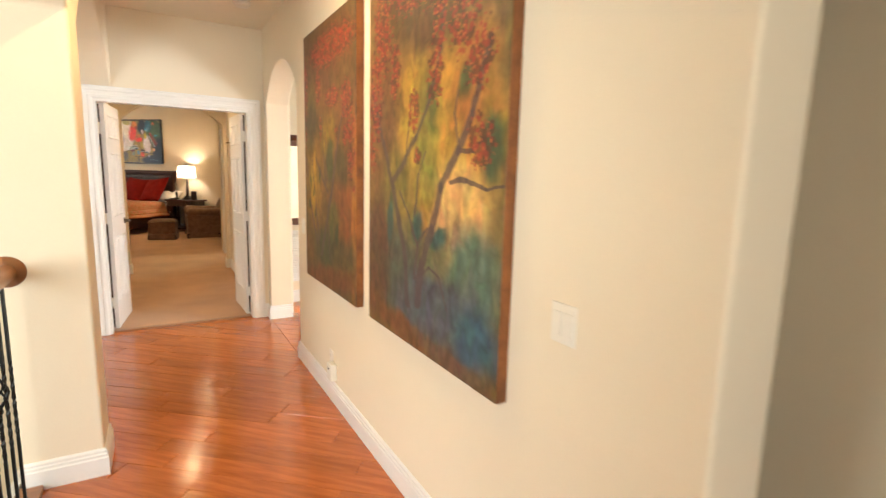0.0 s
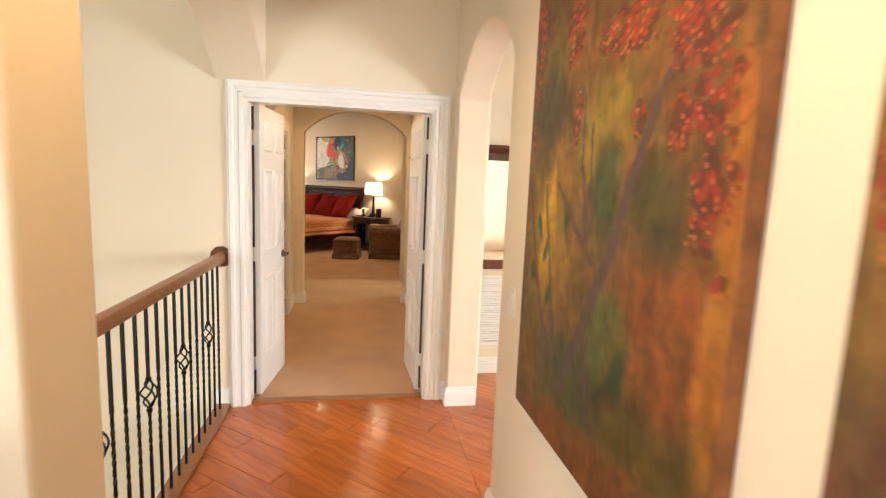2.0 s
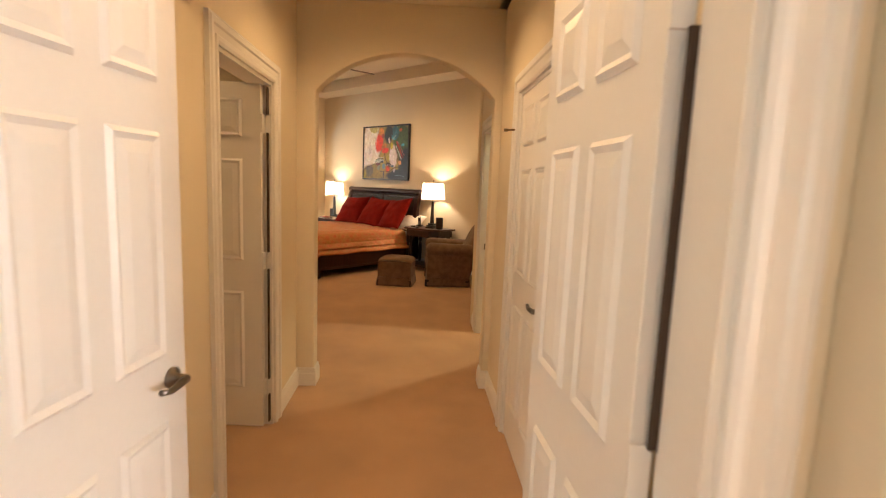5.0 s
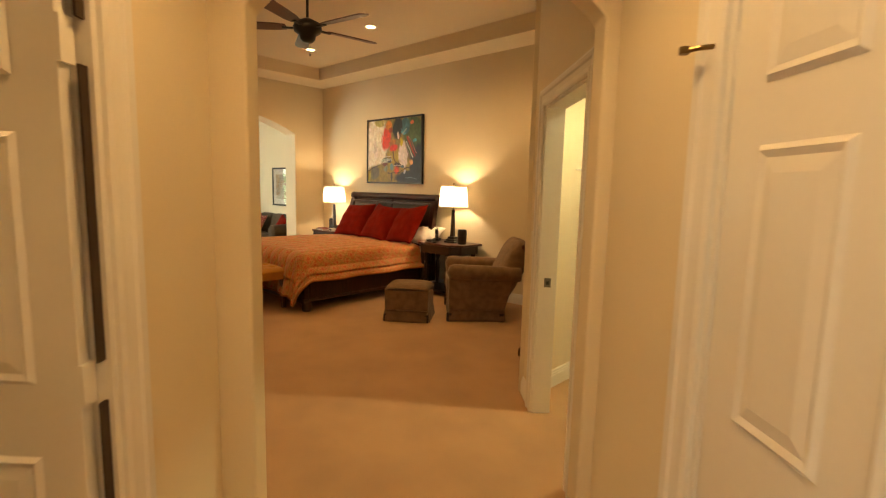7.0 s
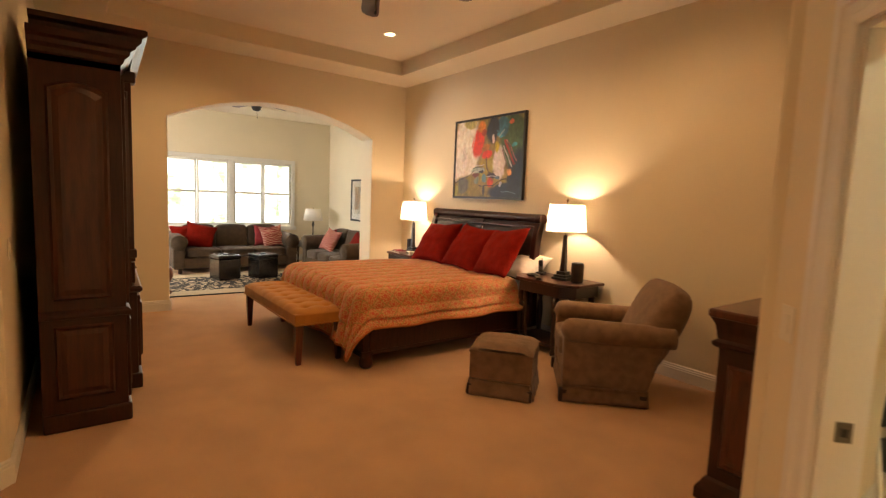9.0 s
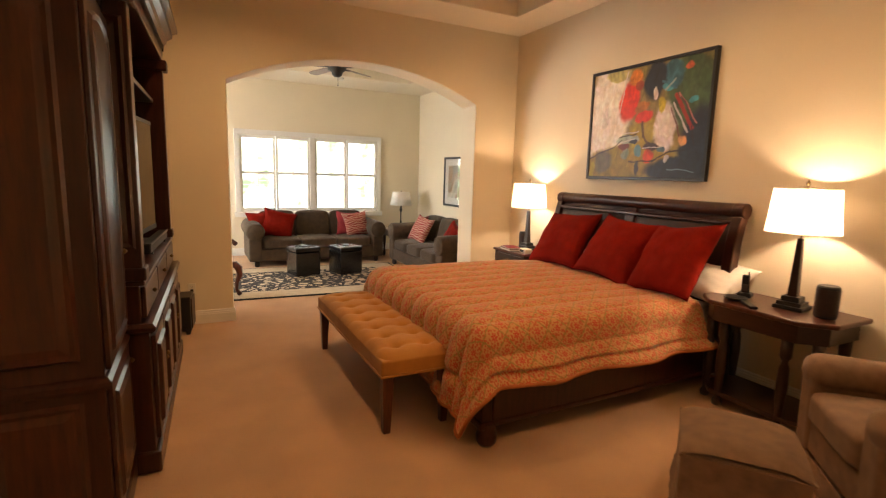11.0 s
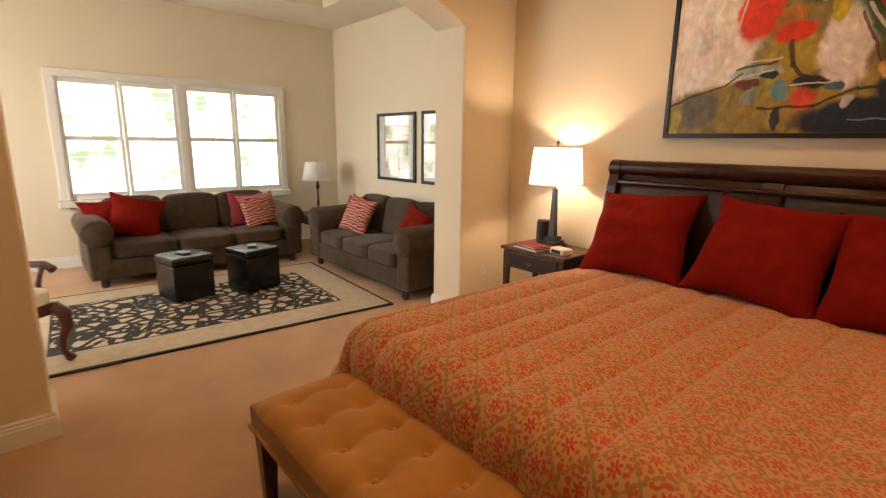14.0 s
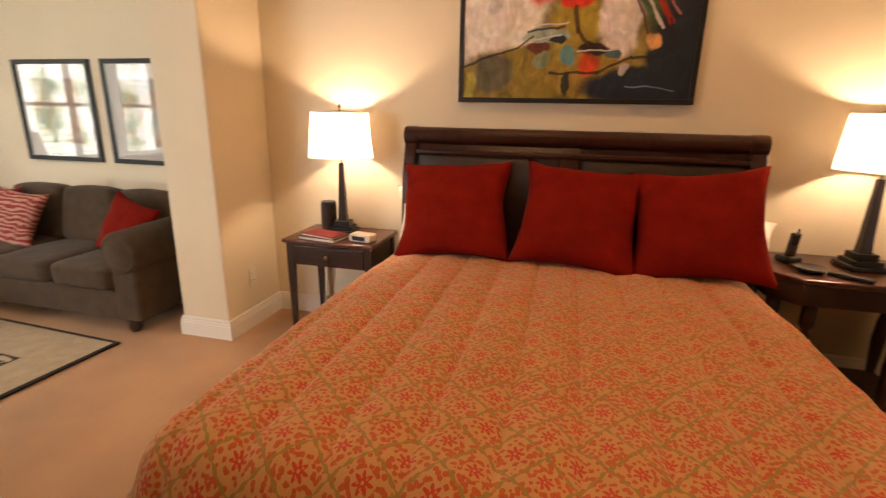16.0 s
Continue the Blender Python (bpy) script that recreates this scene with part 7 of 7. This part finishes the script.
    part("shoe_rail", box(-0.045, 0.05, u0, u1, -0.022, 0.004), RAILWOOD, ob, "oak strip along the landing edge", bevel=0.004)
    return ob


railing(2.64, 4.755, 4.66, ((4.755, 1), (2.64, -1)), "oak handrail with black twisted iron balusters")
railing(0.1, 2.38, 2.28, ((2.38, 1), (0.1, -1)), "oak handrail with black twisted iron balusters")
solo("landing_fascia", box(-0.035, 0.0, 0.0, 4.755, -0.16, 0.0), WHITE, HALL @ pose(-0.601, 0, -0.002), "white fascia along the landing edge", "trim", kind="structure")


def wall_plate(m, w, h, kind, label, group=""):
    ob = thing("switch_plate" if kind == "switch" else "outlet", m, label, "switch" if kind == "switch" else "outlet", group)
    part("plate", box(-w / 2, w / 2, -0.006, 0, 0, h), PLASTIC, ob, bevel=0.003)
    if kind == "switch":
        n_ = max(1, round(w / 0.06))
        for k in range(n_):
            x = (k - (n_ - 1) / 2) * 0.046
            part("rocker", box(x - 0.016, x + 0.016, -0.010, -0.005, h / 2 - 0.033, h / 2 + 0.033), PLASTIC, ob, bevel=0.002)
    else:
        for z in (h * 0.28, h * 0.72):
            s = part("socket", box(-0.016, 0.016, -0.008, -0.005, z - 0.013, z + 0.013), PLASTIC, ob, bevel=0.003)
            for x in (-0.006, 0.006):
                part("slot", box(x - 0.0012, x + 0.0012, -0.0086, -0.0079, z - 0.005, z + 0.005), BLACK, s)
    return ob


def on_w(w, u, z):
    return HALL @ pose(w, u, z, 0, 0, -90)


wall_plate(on_w(0.955, 0.615, 1.036), 0.092, 0.112, "switch", "ivory light switch on the hall wall", "light switches")
wall_plate(on_w(0.955, 3.32, 1.02), 0.075, 0.118, "switch", "ivory light switch on the hall wall", "light switches")
wall_plate(on_w(0.955, 2.66, 0.22), 0.07, 0.115, "outlet", "ivory outlet on the hall wall", "outlets")
nl = thing("plug_in_device", on_w(0.955, 2.60, 0.16), "ivory plug-in device below the outlet", "plug-in")
part("body", box(-0.04, 0.04, -0.045, -0.001, 0, 0.11), PLASTIC, nl, bevel=0.008)
part("sensor", lathe([(0.008, 0.0), (0.006, 0.004), (0.0, 0.005)], 10), BLACK, nl, m=pose(0, -0.045, 0.08, 90))
wall_plate(on_w(1.03, 9.20, 1.10), 0.075, 0.118, "switch", "ivory light switch beside the closet door", "light switches")
wall_plate(pose(-8.70, 5.07, 1.10, 0, 0, 180), 0.075, 0.118, "switch", "ivory light switch on the bedroom wall", "light switches")
wall_plate(pose(-12.07, 5.88, 0.30, 0, 0, 90), 0.07, 0.115, "outlet", "ivory outlet with a plug above the baseboard", "outlets")
wall_plate(pose(-12.07, 9.33, 0.30, 0, 0, 90), 0.07, 0.115, "outlet", "ivory outlet above the baseboard", "outlets")
cord = thing("power_cord", pose(-12.07, 5.88, 0.33), "black power cord hanging from an outlet", "cable")
part("plug", box(0.008, 0.035, -0.014, 0.014, 0.0, 0.03), BLACK, cord, bevel=0.004)
part("wire", tube([(0.035, 0, 0.012), (0.055, -0.03, -0.05), (0.05, -0.06, -0.20), (0.05, -0.10, -0.325)], 0.004, 8), BLACK, cord, smooth=True)
sd = thing("smoke_detector", HALL @ pose(0.68, 4.02, 2.78), "white round smoke detector on the hall ceiling", "detector")
part("body", lathe([(0.065, 0.0), (0.065, -0.02), (0.05, -0.036), (0.0, -0.038)], 24), PLASTIC, sd, smooth=True)
part("grille_ring", lathe([(0.056, -0.022), (0.058, -0.03)], 24), WHITE, sd)
sd2 = copy_thing(sd, pose(-15.3, 8.25, 3.14))
sd2["label"] = "white round smoke detector on the sitting room ceiling"

downlight(0.25, 6.85, 2.698, HALL, energy=36)
downlight(0.25, 5.35, 2.698, HALL, energy=24)
downlight(0.3, 2.2, 2.778, HALL, energy=85)
downlight(-1.4, 6.6, 2.698, HALL, energy=22)
downlight(-4.9, 7.6, 2.698, energy=105, color=(1.0, 0.86, 0.5))

# large carved mirror over the white grille in the side passage
mr = thing("hall_mirror", HALL @ pose(1.515, 5.22, 0.885), "large mirror in a carved red mahogany frame with a crown", "mirror")
part("mirror_glass", box(-0.235, 0.235, -0.022, -0.005, 0.07, 0.86), MIRROR, mr, "clear mirror glass")
part("bottom_rail", box(-0.29, 0.29, -0.045, 0, 0, 0.075), REDWOOD, mr, bevel=0.006)
part("back_board", box(-0.25, 0.25, -0.005, 0, 0.07, 0.86), WALNUT, mr)
for sx in (-1, 1):
    st = part("stile", box(sx * 0.26 - 0.03, sx * 0.26 + 0.03, -0.05, 0, 0.0, 0.86), REDWOOD, mr, bevel=0.008)
    part("corbel", tube([(sx * 0.26, -0.055, 0.70), (sx * 0.26, -0.08, 0.76), (sx * 0.26, -0.09, 0.84)], [0.018, 0.03, 0.036], 12), REDWOOD, st, smooth=True)
    part("block", box(sx * 0.26 - 0.036, sx * 0.26 + 0.036, -0.065, 0, -0.02, 0.10), REDWOOD, st, bevel=0.010)
part("frieze", box(-0.29, 0.29, -0.05, 0, 0.86, 0.92), REDWOOD, mr, bevel=0.004)
part("crown", sweep([(-0.29, 0), (-0.29, -0.05), (0.29, -0.05), (0.29, 0)], [(0.02, 0.915), (-0.004, 0.915), (-0.02, 0.935), (-0.045, 0.95), (-0.05, 0.975), (0.02, 0.975)]), REDWOOD, mr)
gr = thing("return_air_grille", HALL @ pose(1.505, 5.22, 0.24), "white louvred return air grille under the mirror", "grille")
bm = box(-0.265, 0.265, -0.016, 0, 0, 0.03)
box(-0.265, 0.265, -0.016, 0, 0.55, 0.58, bm)
box(-0.265, -0.235, -0.016, 0, 0.03, 0.55, bm)
box(0.235, 0.265, -0.016, 0, 0.03, 0.55, bm)
part("frame", bm, WHITE, gr)
for k in range(26):
    part("slat", box(-0.235, 0.235, -0.011, 0.0, -0.008, 0.008), WHITE, gr, m=pose(0, -0.003, 0.042 + k * 0.0198, -32))

# playroom things seen in the mirror
LILAC = material("lilac_plastic", (0.42, 0.24, 0.60), 0.35, vary=0.04)
BLUEP = material("sky_blue_plastic", (0.16, 0.36, 0.70), 0.35, vary=0.04)
PINKP = material("pink_plastic", (0.78, 0.22, 0.42), 0.35, vary=0.04)
vt = thing("toy_vanity", HALL @ pose(5.25, -1.15, 0, 0, 0, -32), "child's pink and blue plastic vanity table with a mirror", "toy vanity")
part("tabletop", box(-0.30, 0.30, -0.18, 0.18, 0.50, 0.56), PINKP, vt, bevel=0.02)
part("apron", box(-0.27, 0.27, -0.16, 0.16, 0.42, 0.50), LILAC, vt, bevel=0.01)
for sx in (-1, 1):
    part("leg", tube([(sx * 0.24, 0.0, 0.45), (sx * 0.27, -0.02, 0.25), (sx * 0.22, -0.04, 0.02)], [0.07, 0.05, 0.045], 12), BLUEP, vt, smooth=True)
    part("mirror_wing", lathe([(0.0, 0), (0.09, 0.01), (0.10, 0.03), (0.0, 0.04)], 16), BLUEP, vt, m=pose(sx * 0.19, 0.10, 0.70, 90), smooth=True)
mf = part("mirror_frame", lathe([(0.0, 0), (0.17, 0.005), (0.19, 0.03), (0.17, 0.05), (0.0, 0.05)], 24), BLUEP, vt, m=pose(0, 0.13, 0.80, 90), smooth=True)
part("mirror_glass", lathe([(0.0, 0.052), (0.125, 0.052)], 24), MIRROR, mf)
part("crest", lathe([(0.0, 0), (0.06, 0.01), (0.05, 0.04), (0, 0.05)], 12), PINKP, vt, m=pose(0, 0.11, 0.99, 90), smooth=True)
stl = thing("toy_stool", HALL @ pose(4.95, -0.85, 0), "child's pink stool with a blue stem", "stool")
part("seat", lathe([(0.0, 0.26), (0.13, 0.26), (0.14, 0.29), (0.12, 0.31), (0.0, 0.315)], 20), PINKP, stl, smooth=True)
part("stem", lathe([(0.12, 0), (0.10, 0.03), (0.035, 0.08), (0.035, 0.26)], 16), BLUEP, stl, smooth=True)
dr = thing("white_dresser", HALL @ pose(5.95, -0.55, 0, 0, 0, -60), "white painted child's dresser with drawers", "dresser")
part("body", box(-0.38, 0.38, -0.22, 0.22, 0.10, 0.80), WHITE, dr, bevel=0.008)
part("top", box(-0.41, 0.41, -0.25, 0.24, 0.80, 0.83), WHITE, dr, bevel=0.008)
for k in range(3):
    d_ = part("drawer", box(-0.34, 0.34, -0.235, -0.22, 0.13 + k * 0.22, 0.33 + k * 0.22), WHITE, dr, bevel=0.005)
    part("knob", lathe([(0.008, 0), (0.015, 0.014), (0.0, 0.025)], 12), WHITE, d_, m=pose(0, -0.235, 0.23 + k * 0.22, 90), smooth=True)
for x in (-0.33, 0.33):
    for y in (-0.18, 0.18):
        part("foot", lathe([(0.025, 0), (0.045, 0.04), (0.02, 0.08), (0.03, 0.10)], 12, centre=(x, y)), WHITE, dr, smooth=True)
pillow("beanbag", HALL @ pose(4.30, -1.75, 0.0, -8, 0, 20), 0.60, 0.55, 0.50, PINKCLOTH, "bright pink fabric bean bag on the carpet", "bean bag", "", 31)

# boy's bedroom
def plaid():
    m = bpy.data.materials.new("navy_plaid_cloth")
    m.use_nodes = True
    t = m.node_tree
    n, link = t.nodes, t.links.new
    tc, sep = n.new("ShaderNodeTexCoord"), n.new("ShaderNodeSeparateXYZ")
    link(tc.outputs["Object"], sep.inputs["Vector"])
    col = None
    for axis, freq, width, colour in (("X", 3.2, 0.30, (0.16, 0.16, 0.17)), ("Y", 3.2, 0.30, (0.30, 0.31, 0.34)), ("X", 6.4, 0.07, (0.55, 0.55, 0.55)), ("Y", 6.4, 0.07, (0.55, 0.55, 0.55)), ("Z", 26, 0.14, (0.5, 0.5, 0.5))):
        a, f, c = n.new("ShaderNodeMath"), n.new("ShaderNodeMath"), n.new("ShaderNodeMath")
        a.operation, f.operation, c.operation = "MULTIPLY", "FRACT", "LESS_THAN"
        a.inputs[1].default_value, c.inputs[1].default_value = freq, width
        link(sep.outputs[axis], a.inputs[0])
        link(a.outputs["Value"], f.inputs[0])
        link(f.outputs["Value"], c.inputs[0])
        mx = n.new("ShaderNodeMix")
        mx.data_type = "RGBA"
        link(c.outputs["Value"], mx.inputs["Factor"])
        if col is None:
            mx.inputs["A"].default_value = (0.025, 0.04, 0.12, 1)
        else:
            link(col, mx.inputs["A"])
        mx.inputs["B"].default_value = (*colour, 1)
        col = mx.outputs["Result"]
    p = n["Principled BSDF"]
    p.inputs["Roughness"].default_value = 0.9
    link(col, p.inputs["Base Color"])
    return m


bb = thing("boy_bed", pose(-1.35, 7.98, 0), "low wooden bed made up with a plaid blanket", "bed")
part("frame", box(-0.98, 0.98, -0.69, 0.69, 0.06, 0.26), REDWOOD, bb, "red-brown bed frame", bevel=0.01)
part("mattress", box(-0.95, 0.95, -0.66, 0.66, 0.26, 0.52), LINEN, bb, bevel=0.03)
for x in (-0.93, 0.93):
    for y in (-0.64, 0.64):
        part("leg", box(x - 0.03, x + 0.03, y - 0.03, y + 0.03, 0, 0.06), REDWOOD, bb)
bl = solo("plaid_blanket", sheet(60, 40, lambda s, t: ((2 * s - 1) * 0.985, (2 * t - 1) * 0.70, (0.55 if abs(2 * t - 1) < 0.96 and abs(2 * s - 1) < 0.97 else 0.24) + 0.012 * noise.noise((s * 6, t * 6, 0)))), plaid(), pose(-1.35, 7.98, 0), "navy, grey and white plaid blanket over the bed", "blanket", smooth=False)
bl.modifiers.new("thick", "SOLIDIFY").thickness = 0.015
pf = thing("picture_board", pose(-2.36, 9.2, 1.03), "red-brown board holding three children's drawings", "picture board")
part("frame", box(-0.15, 0.15, -0.03, 0, 0, 0.87), REDWOOD, pf, bevel=0.005)
for k, c in enumerate(((0.7, 0.68, 0.66), (0.25, 0.33, 0.42), (0.55, 0.5, 0.2))):
    part("drawing", box(-0.115, 0.115, -0.034, -0.0305, 0.05 + k * 0.275, 0.27 + k * 0.275), art_canvas("child_drawing", [c, tuple(0.6 * q + 0.3 for q in c), (0.5, 0.12, 0.1), (0.75, 0.73, 0.68), (0.2, 0.35, 0.15)], 7, k + 2.0), pf, "bright child's drawing")


def simple_window(name, m, w, h, label):
    """Local: x across, z up from the sill, inner wall face at y = 0, room towards -y."""
    ob = thing(name, m, label, "window", kind="structure")
    bm = box(-w / 2 - 0.08, w / 2 + 0.08, -0.022, 0, h, h + 0.08)
    box(-w / 2 - 0.08, -w / 2, -0.022, 0, 0, h, bm)
    box(w / 2, w / 2 + 0.08, -0.022, 0, 0, h, bm)
    part("window_frame", bm, WHITE, ob, bevel=0.004)
    part("window_sill", box(-w / 2 - 0.1, w / 2 + 0.1, -0.05, 0.02, -0.04, 0), WHITE, ob, bevel=0.006)
    bm = box(-w / 2, w / 2, 0.03, 0.06, h / 2 - 0.025, h / 2 + 0.025)
    for x in (-w / 2, w / 2 - 0.04):
        box(x, x + 0.04, 0.03, 0.06, 0, h, bm)
    for z in (0, h - 0.04):
        box(-w / 2 + 0.04, w / 2 - 0.04, 0.03, 0.06, z, z + 0.04, bm)
    part("sash", bm, WHITE, ob)
    p = part("pane", box(-w / 2 + 0.04, w / 2 - 0.04, 0.043, 0.047, 0.04, h - 0.04), GLASS, ob)
    p.visible_shadow = False
    return ob


simple_window("window_2", pose(-1.44, 9.2, 0.93), 1.32, 1.35, "white sash window of the boy's bedroom")
solo("backdrop", box(-8, 8, 0, 0.05, -4, 8), GARDEN, pose(-1.4, 15, 0), "bright blurred garden beyond the boy's window", "backdrop", kind="structure")

# closet
def wire_shelf():
    ob = thing("wire_shelf", pose(-5.77, 0, 1.66), "white wire closet shelf with diagonal brackets", "shelf")
    for k in range(4):
        part("rail_wire", tube([(0.02 + k * 0.125, 7.75, 0), (0.02 + k * 0.125, 9.6, 0)], 0.004, 6), OUTLINE, ob)
    bm = bmesh.new()
    for k in range(62):
        tube([(0.0, 7.76 + k * 0.03, 0.004), (0.40, 7.76 + k * 0.03, 0.004)], 0.0018, 4, bm)
    tagged(part("wire_grid", bm, OUTLINE, ob), kind="stuff")
    part("front_lip", tube([(0.40, 7.75, -0.03), (0.40, 9.6, -0.03)], 0.004, 6), OUTLINE, ob)
    for y in (7.95, 8.45, 8.95):
        part("bracket", tube([(0.0, y, -0.30), (0.39, y, -0.01)], 0.007, 8), OUTLINE, ob)
    part("hanging_rod", tube([(0.33, 7.9, -0.09), (0.33, 9.6, -0.09)], 0.012, 10), OUTLINE, ob)
    return ob


wire_shelf()
for k, (tint, y) in enumerate((((0.42, 0.17, 0.08), 8.10), ((0.40, 0.36, 0.30), 8.12), ((0.45, 0.42, 0.30), 8.09))):
    b_ = thing("storage_bin", pose(-5.66, y, 1.668 + k * 0.19, 0, 0, 3 * k - 3), "translucent plastic storage bin with a white lid", "storage bin", "bins on the closet shelf")
    part("body", prism([(-0.155, 0), (0.155, 0), (0.17, 0.155), (-0.17, 0.155)], -0.22, 0.22), material("bin_contents", tint, 0.35, vary=0.25, scale=5, second=(0.6, 0.57, 0.5)), b_, "milky bin showing what it holds", bevel=0.012)
    part("lid", box(-0.18, 0.18, -0.235, 0.235, 0.155, 0.178), BIN, b_, bevel=0.008)
    part("latch", box(-0.04, 0.04, -0.242, -0.234, 0.12, 0.17), BIN, b_)


def hung_garment(m, length, mat, label, width=0.30):
    ob = thing("hanging_garment", m, label, "clothes", "clothes in the closet")
    rnd_ = random.Random(int(length * 1000))
    ph = rnd_.uniform(0, 6)
    def f(s, t):
        a = 2 * s - 1
        fold = 0.028 * math.sin(a * 7 + ph) * t + 0.02 * math.sin(a * 13 + ph * 2) * t
        return (a * width / 2 * (0.65 + 0.35 * min(1, t * 4)), fold, -t * length - 0.05 * a * a * (1 - t) + 0.01 * math.sin(a * 9) * t)
    c = part("cloth", sheet(28, 24, f), mat, ob, smooth=True)
    c.modifiers.new("thick", "SOLIDIFY").thickness = 0.02
    part("hanger", tube([(-width * 0.32, 0, -0.02), (0, 0, 0.03), (width * 0.32, 0, -0.02)], 0.006, 8), OUTLINE, ob)
    part("hook", tube([(0, 0, 0.03), (0, 0, 0.075), (0.0, 0.02, 0.095), (0.0, 0.035, 0.075)], 0.003, 6), NICKEL, ob)
    return ob


IVORYC = material("ivory_cloth", (0.6, 0.55, 0.36), 0.9, vary=0.1)
CRIMSON = material("crimson_cloth", (0.45, 0.02, 0.06), 0.85, vary=0.15)
DARKC = material("charcoal_cloth", (0.03, 0.03, 0.035), 0.9, vary=0.15)
GREYC = material("grey_cloth", (0.16, 0.16, 0.17), 0.9, vary=0.15)
for x, ln, mt, lb in ((-5.50, 0.95, IVORYC, "long ivory garment on a hanger"), (-5.38, 0.86, CRIMSON, "crimson garment on a hanger"), (-5.28, 1.15, DARKC, "charcoal garment on a hanger"), (-5.18, 1.15, GREYC, "grey garment on a hanger"), (-5.06, 1.1, DARKC, "charcoal garment on a hanger"), (-4.95, 1.0, GREYC, "grey garment on a hanger")):
    hung_garment(pose(x, 8.75, 1.44, 0, 0, 80), ln, mt, lb)
solo("hanging_rod", tube([(-5.85, 8.785, 1.515), (-3.72, 8.785, 1.515)], 0.014, 12), OUTLINE, pose(0, 0, 0), "white closet hanging rod", "rod", smooth=True)
ld = thing("step_stool", pose(-5.66, 8.78, 0, 0, 0, 70) @ pose(0, 0, 0, -8), "folded white metal step stool leaning in the closet", "step stool")
for x in (-0.16, 0.16):
    part("rail", tube([(x, 0, 0.0), (x, 0.02, 0.80)], 0.012, 8), OUTLINE, ld)
    part("rear_rail", tube([(x * 0.85, 0.05, 0.0), (x * 0.85, 0.04, 0.72)], 0.010, 8), OUTLINE, ld)
for z in (0.22, 0.45):
    part("tread", box(-0.15, 0.15, -0.012, 0.012, z, z + 0.17), BLACK, ld, bevel=0.005)
part("top_bar", tube([(-0.16, 0.02, 0.80), (0, 0.02, 0.84), (0.16, 0.02, 0.80)], 0.012, 8), OUTLINE, ld)
sh = thing("shoe", pose(-5.42, 8.62, 0, 0, 0, 20), "white canvas shoe on the closet carpet", "shoe")
part("sole", box(-0.045, 0.045, -0.14, 0.14, 0, 0.025), OUTLINE, sh, bevel=0.012)
part("upper", prism([(-0.042, 0.02), (0.042, 0.02), (0.034, 0.085), (-0.034, 0.085)], -0.12, 0.13), IVORYC, sh, bevel=0.025, segments=3)


# ---- hall planks, cut to the room ----
def clip(poly, a, b, c):
    """Keep the side a*x + b*y <= c."""
    out = []
    for i, p in enumerate(poly):
        q = poly[(i + 1) % len(poly)]
        dp, dq = a * p[0] + b * p[1] - c, a * q[0] + b * q[1] - c
        if dp <= 0:
            out.append(p)
        if dp * dq < 0:
            f = dp / (dp - dq)
            out.append((p[0] + f * (q[0] - p[0]), p[1] + f * (q[1] - p[1])))
    return out


def planks(parent, u0, u1, w0, w1, seed):
    rnd_ = random.Random(seed)
    pitch, gap, turn = 0.127, 0.0008, radians(6)
    corners = [uw(u, w) for u in (u0, u1) for w in (w0, w1)]
    ct, sn = math.cos(turn), math.sin(turn)
    loc = [(x * ct + y * sn, -x * sn + y * ct) for x, y in corners]
    xs, ys = [p[0] for p in loc], [p[1] for p in loc]
    row = math.floor(min(ys) / pitch)
    while row * pitch < max(ys):
        x = min(xs) - rnd_.uniform(0, 1.1)
        while x < max(xs):
            ln = rnd_.uniform(0.6, 1.4)
            poly = [(x + gap, row * pitch + gap), (x + ln - gap, row * pitch + gap), (x + ln - gap, (row + 1) * pitch - gap), (x + gap, (row + 1) * pitch - gap)]
            x += ln
            poly = [(p * ct - q * sn, p * sn + q * ct) for p, q in poly]
            for a, b, c in ((-R, R, u1), (R, -R, -u0), (R, R, w1), (-R, -R, -w0)):
                poly = clip(poly, a, b, c)
                if len(poly) < 3:
                    break
            if len(poly) < 3:
                continue
            cx, cy = sum(p[0] for p in poly) / len(poly), sum(p[1] for p in poly) / len(poly)
            area = abs(sum(poly[i][0] * poly[(i + 1) % len(poly)][1] - poly[(i + 1) % len(poly)][0] * poly[i][1] for i in range(len(poly)))) / 2
            if area < 0.002:
                continue
            top = rnd_.uniform(-0.0008, 0.0008)
            bm = bmesh.new()
            rings = []
            for k, z in ((1.0, -0.011), (1.0, top - 0.0025), (0.0, top)):
                ring = []
                for px, py in poly:
                    d = Vector((px - cx, py - cy))
                    s = 1 - 0.004 / max(d.length, 0.02) if k == 0.0 else 1
                    ring.append(bm.verts.new((d.x * s, d.y * s, z)))
                rings.append(ring)
            for a_, b_ in zip(rings, rings[1:]):
                for i in range(len(a_)):
                    j = (i + 1) % len(a_)
                    bm.faces.new((a_[i], a_[j], b_[j], b_[i]))
            bm.faces.new(rings[-1])
            part("plank", bm, PLANK, parent, m=pose(cx, cy, 0))
        row += 1


fl = tagged(new("floor_hall"), "glossy hand-scraped orange-brown plank floor", "floor", kind="structure")
planks(fl, -2.5, 4.80, -0.58, 0.955, 5)
planks(fl, 3.0, 5.22, 0.955, 2.20, 6)
solo("threshold", box(-0.375, 0.795, 4.785, 4.835, -0.004, 0.016), RAILWOOD, HALL, "stained wood threshold strip at the carpet", "trim", kind="structure", bevel=0.004)
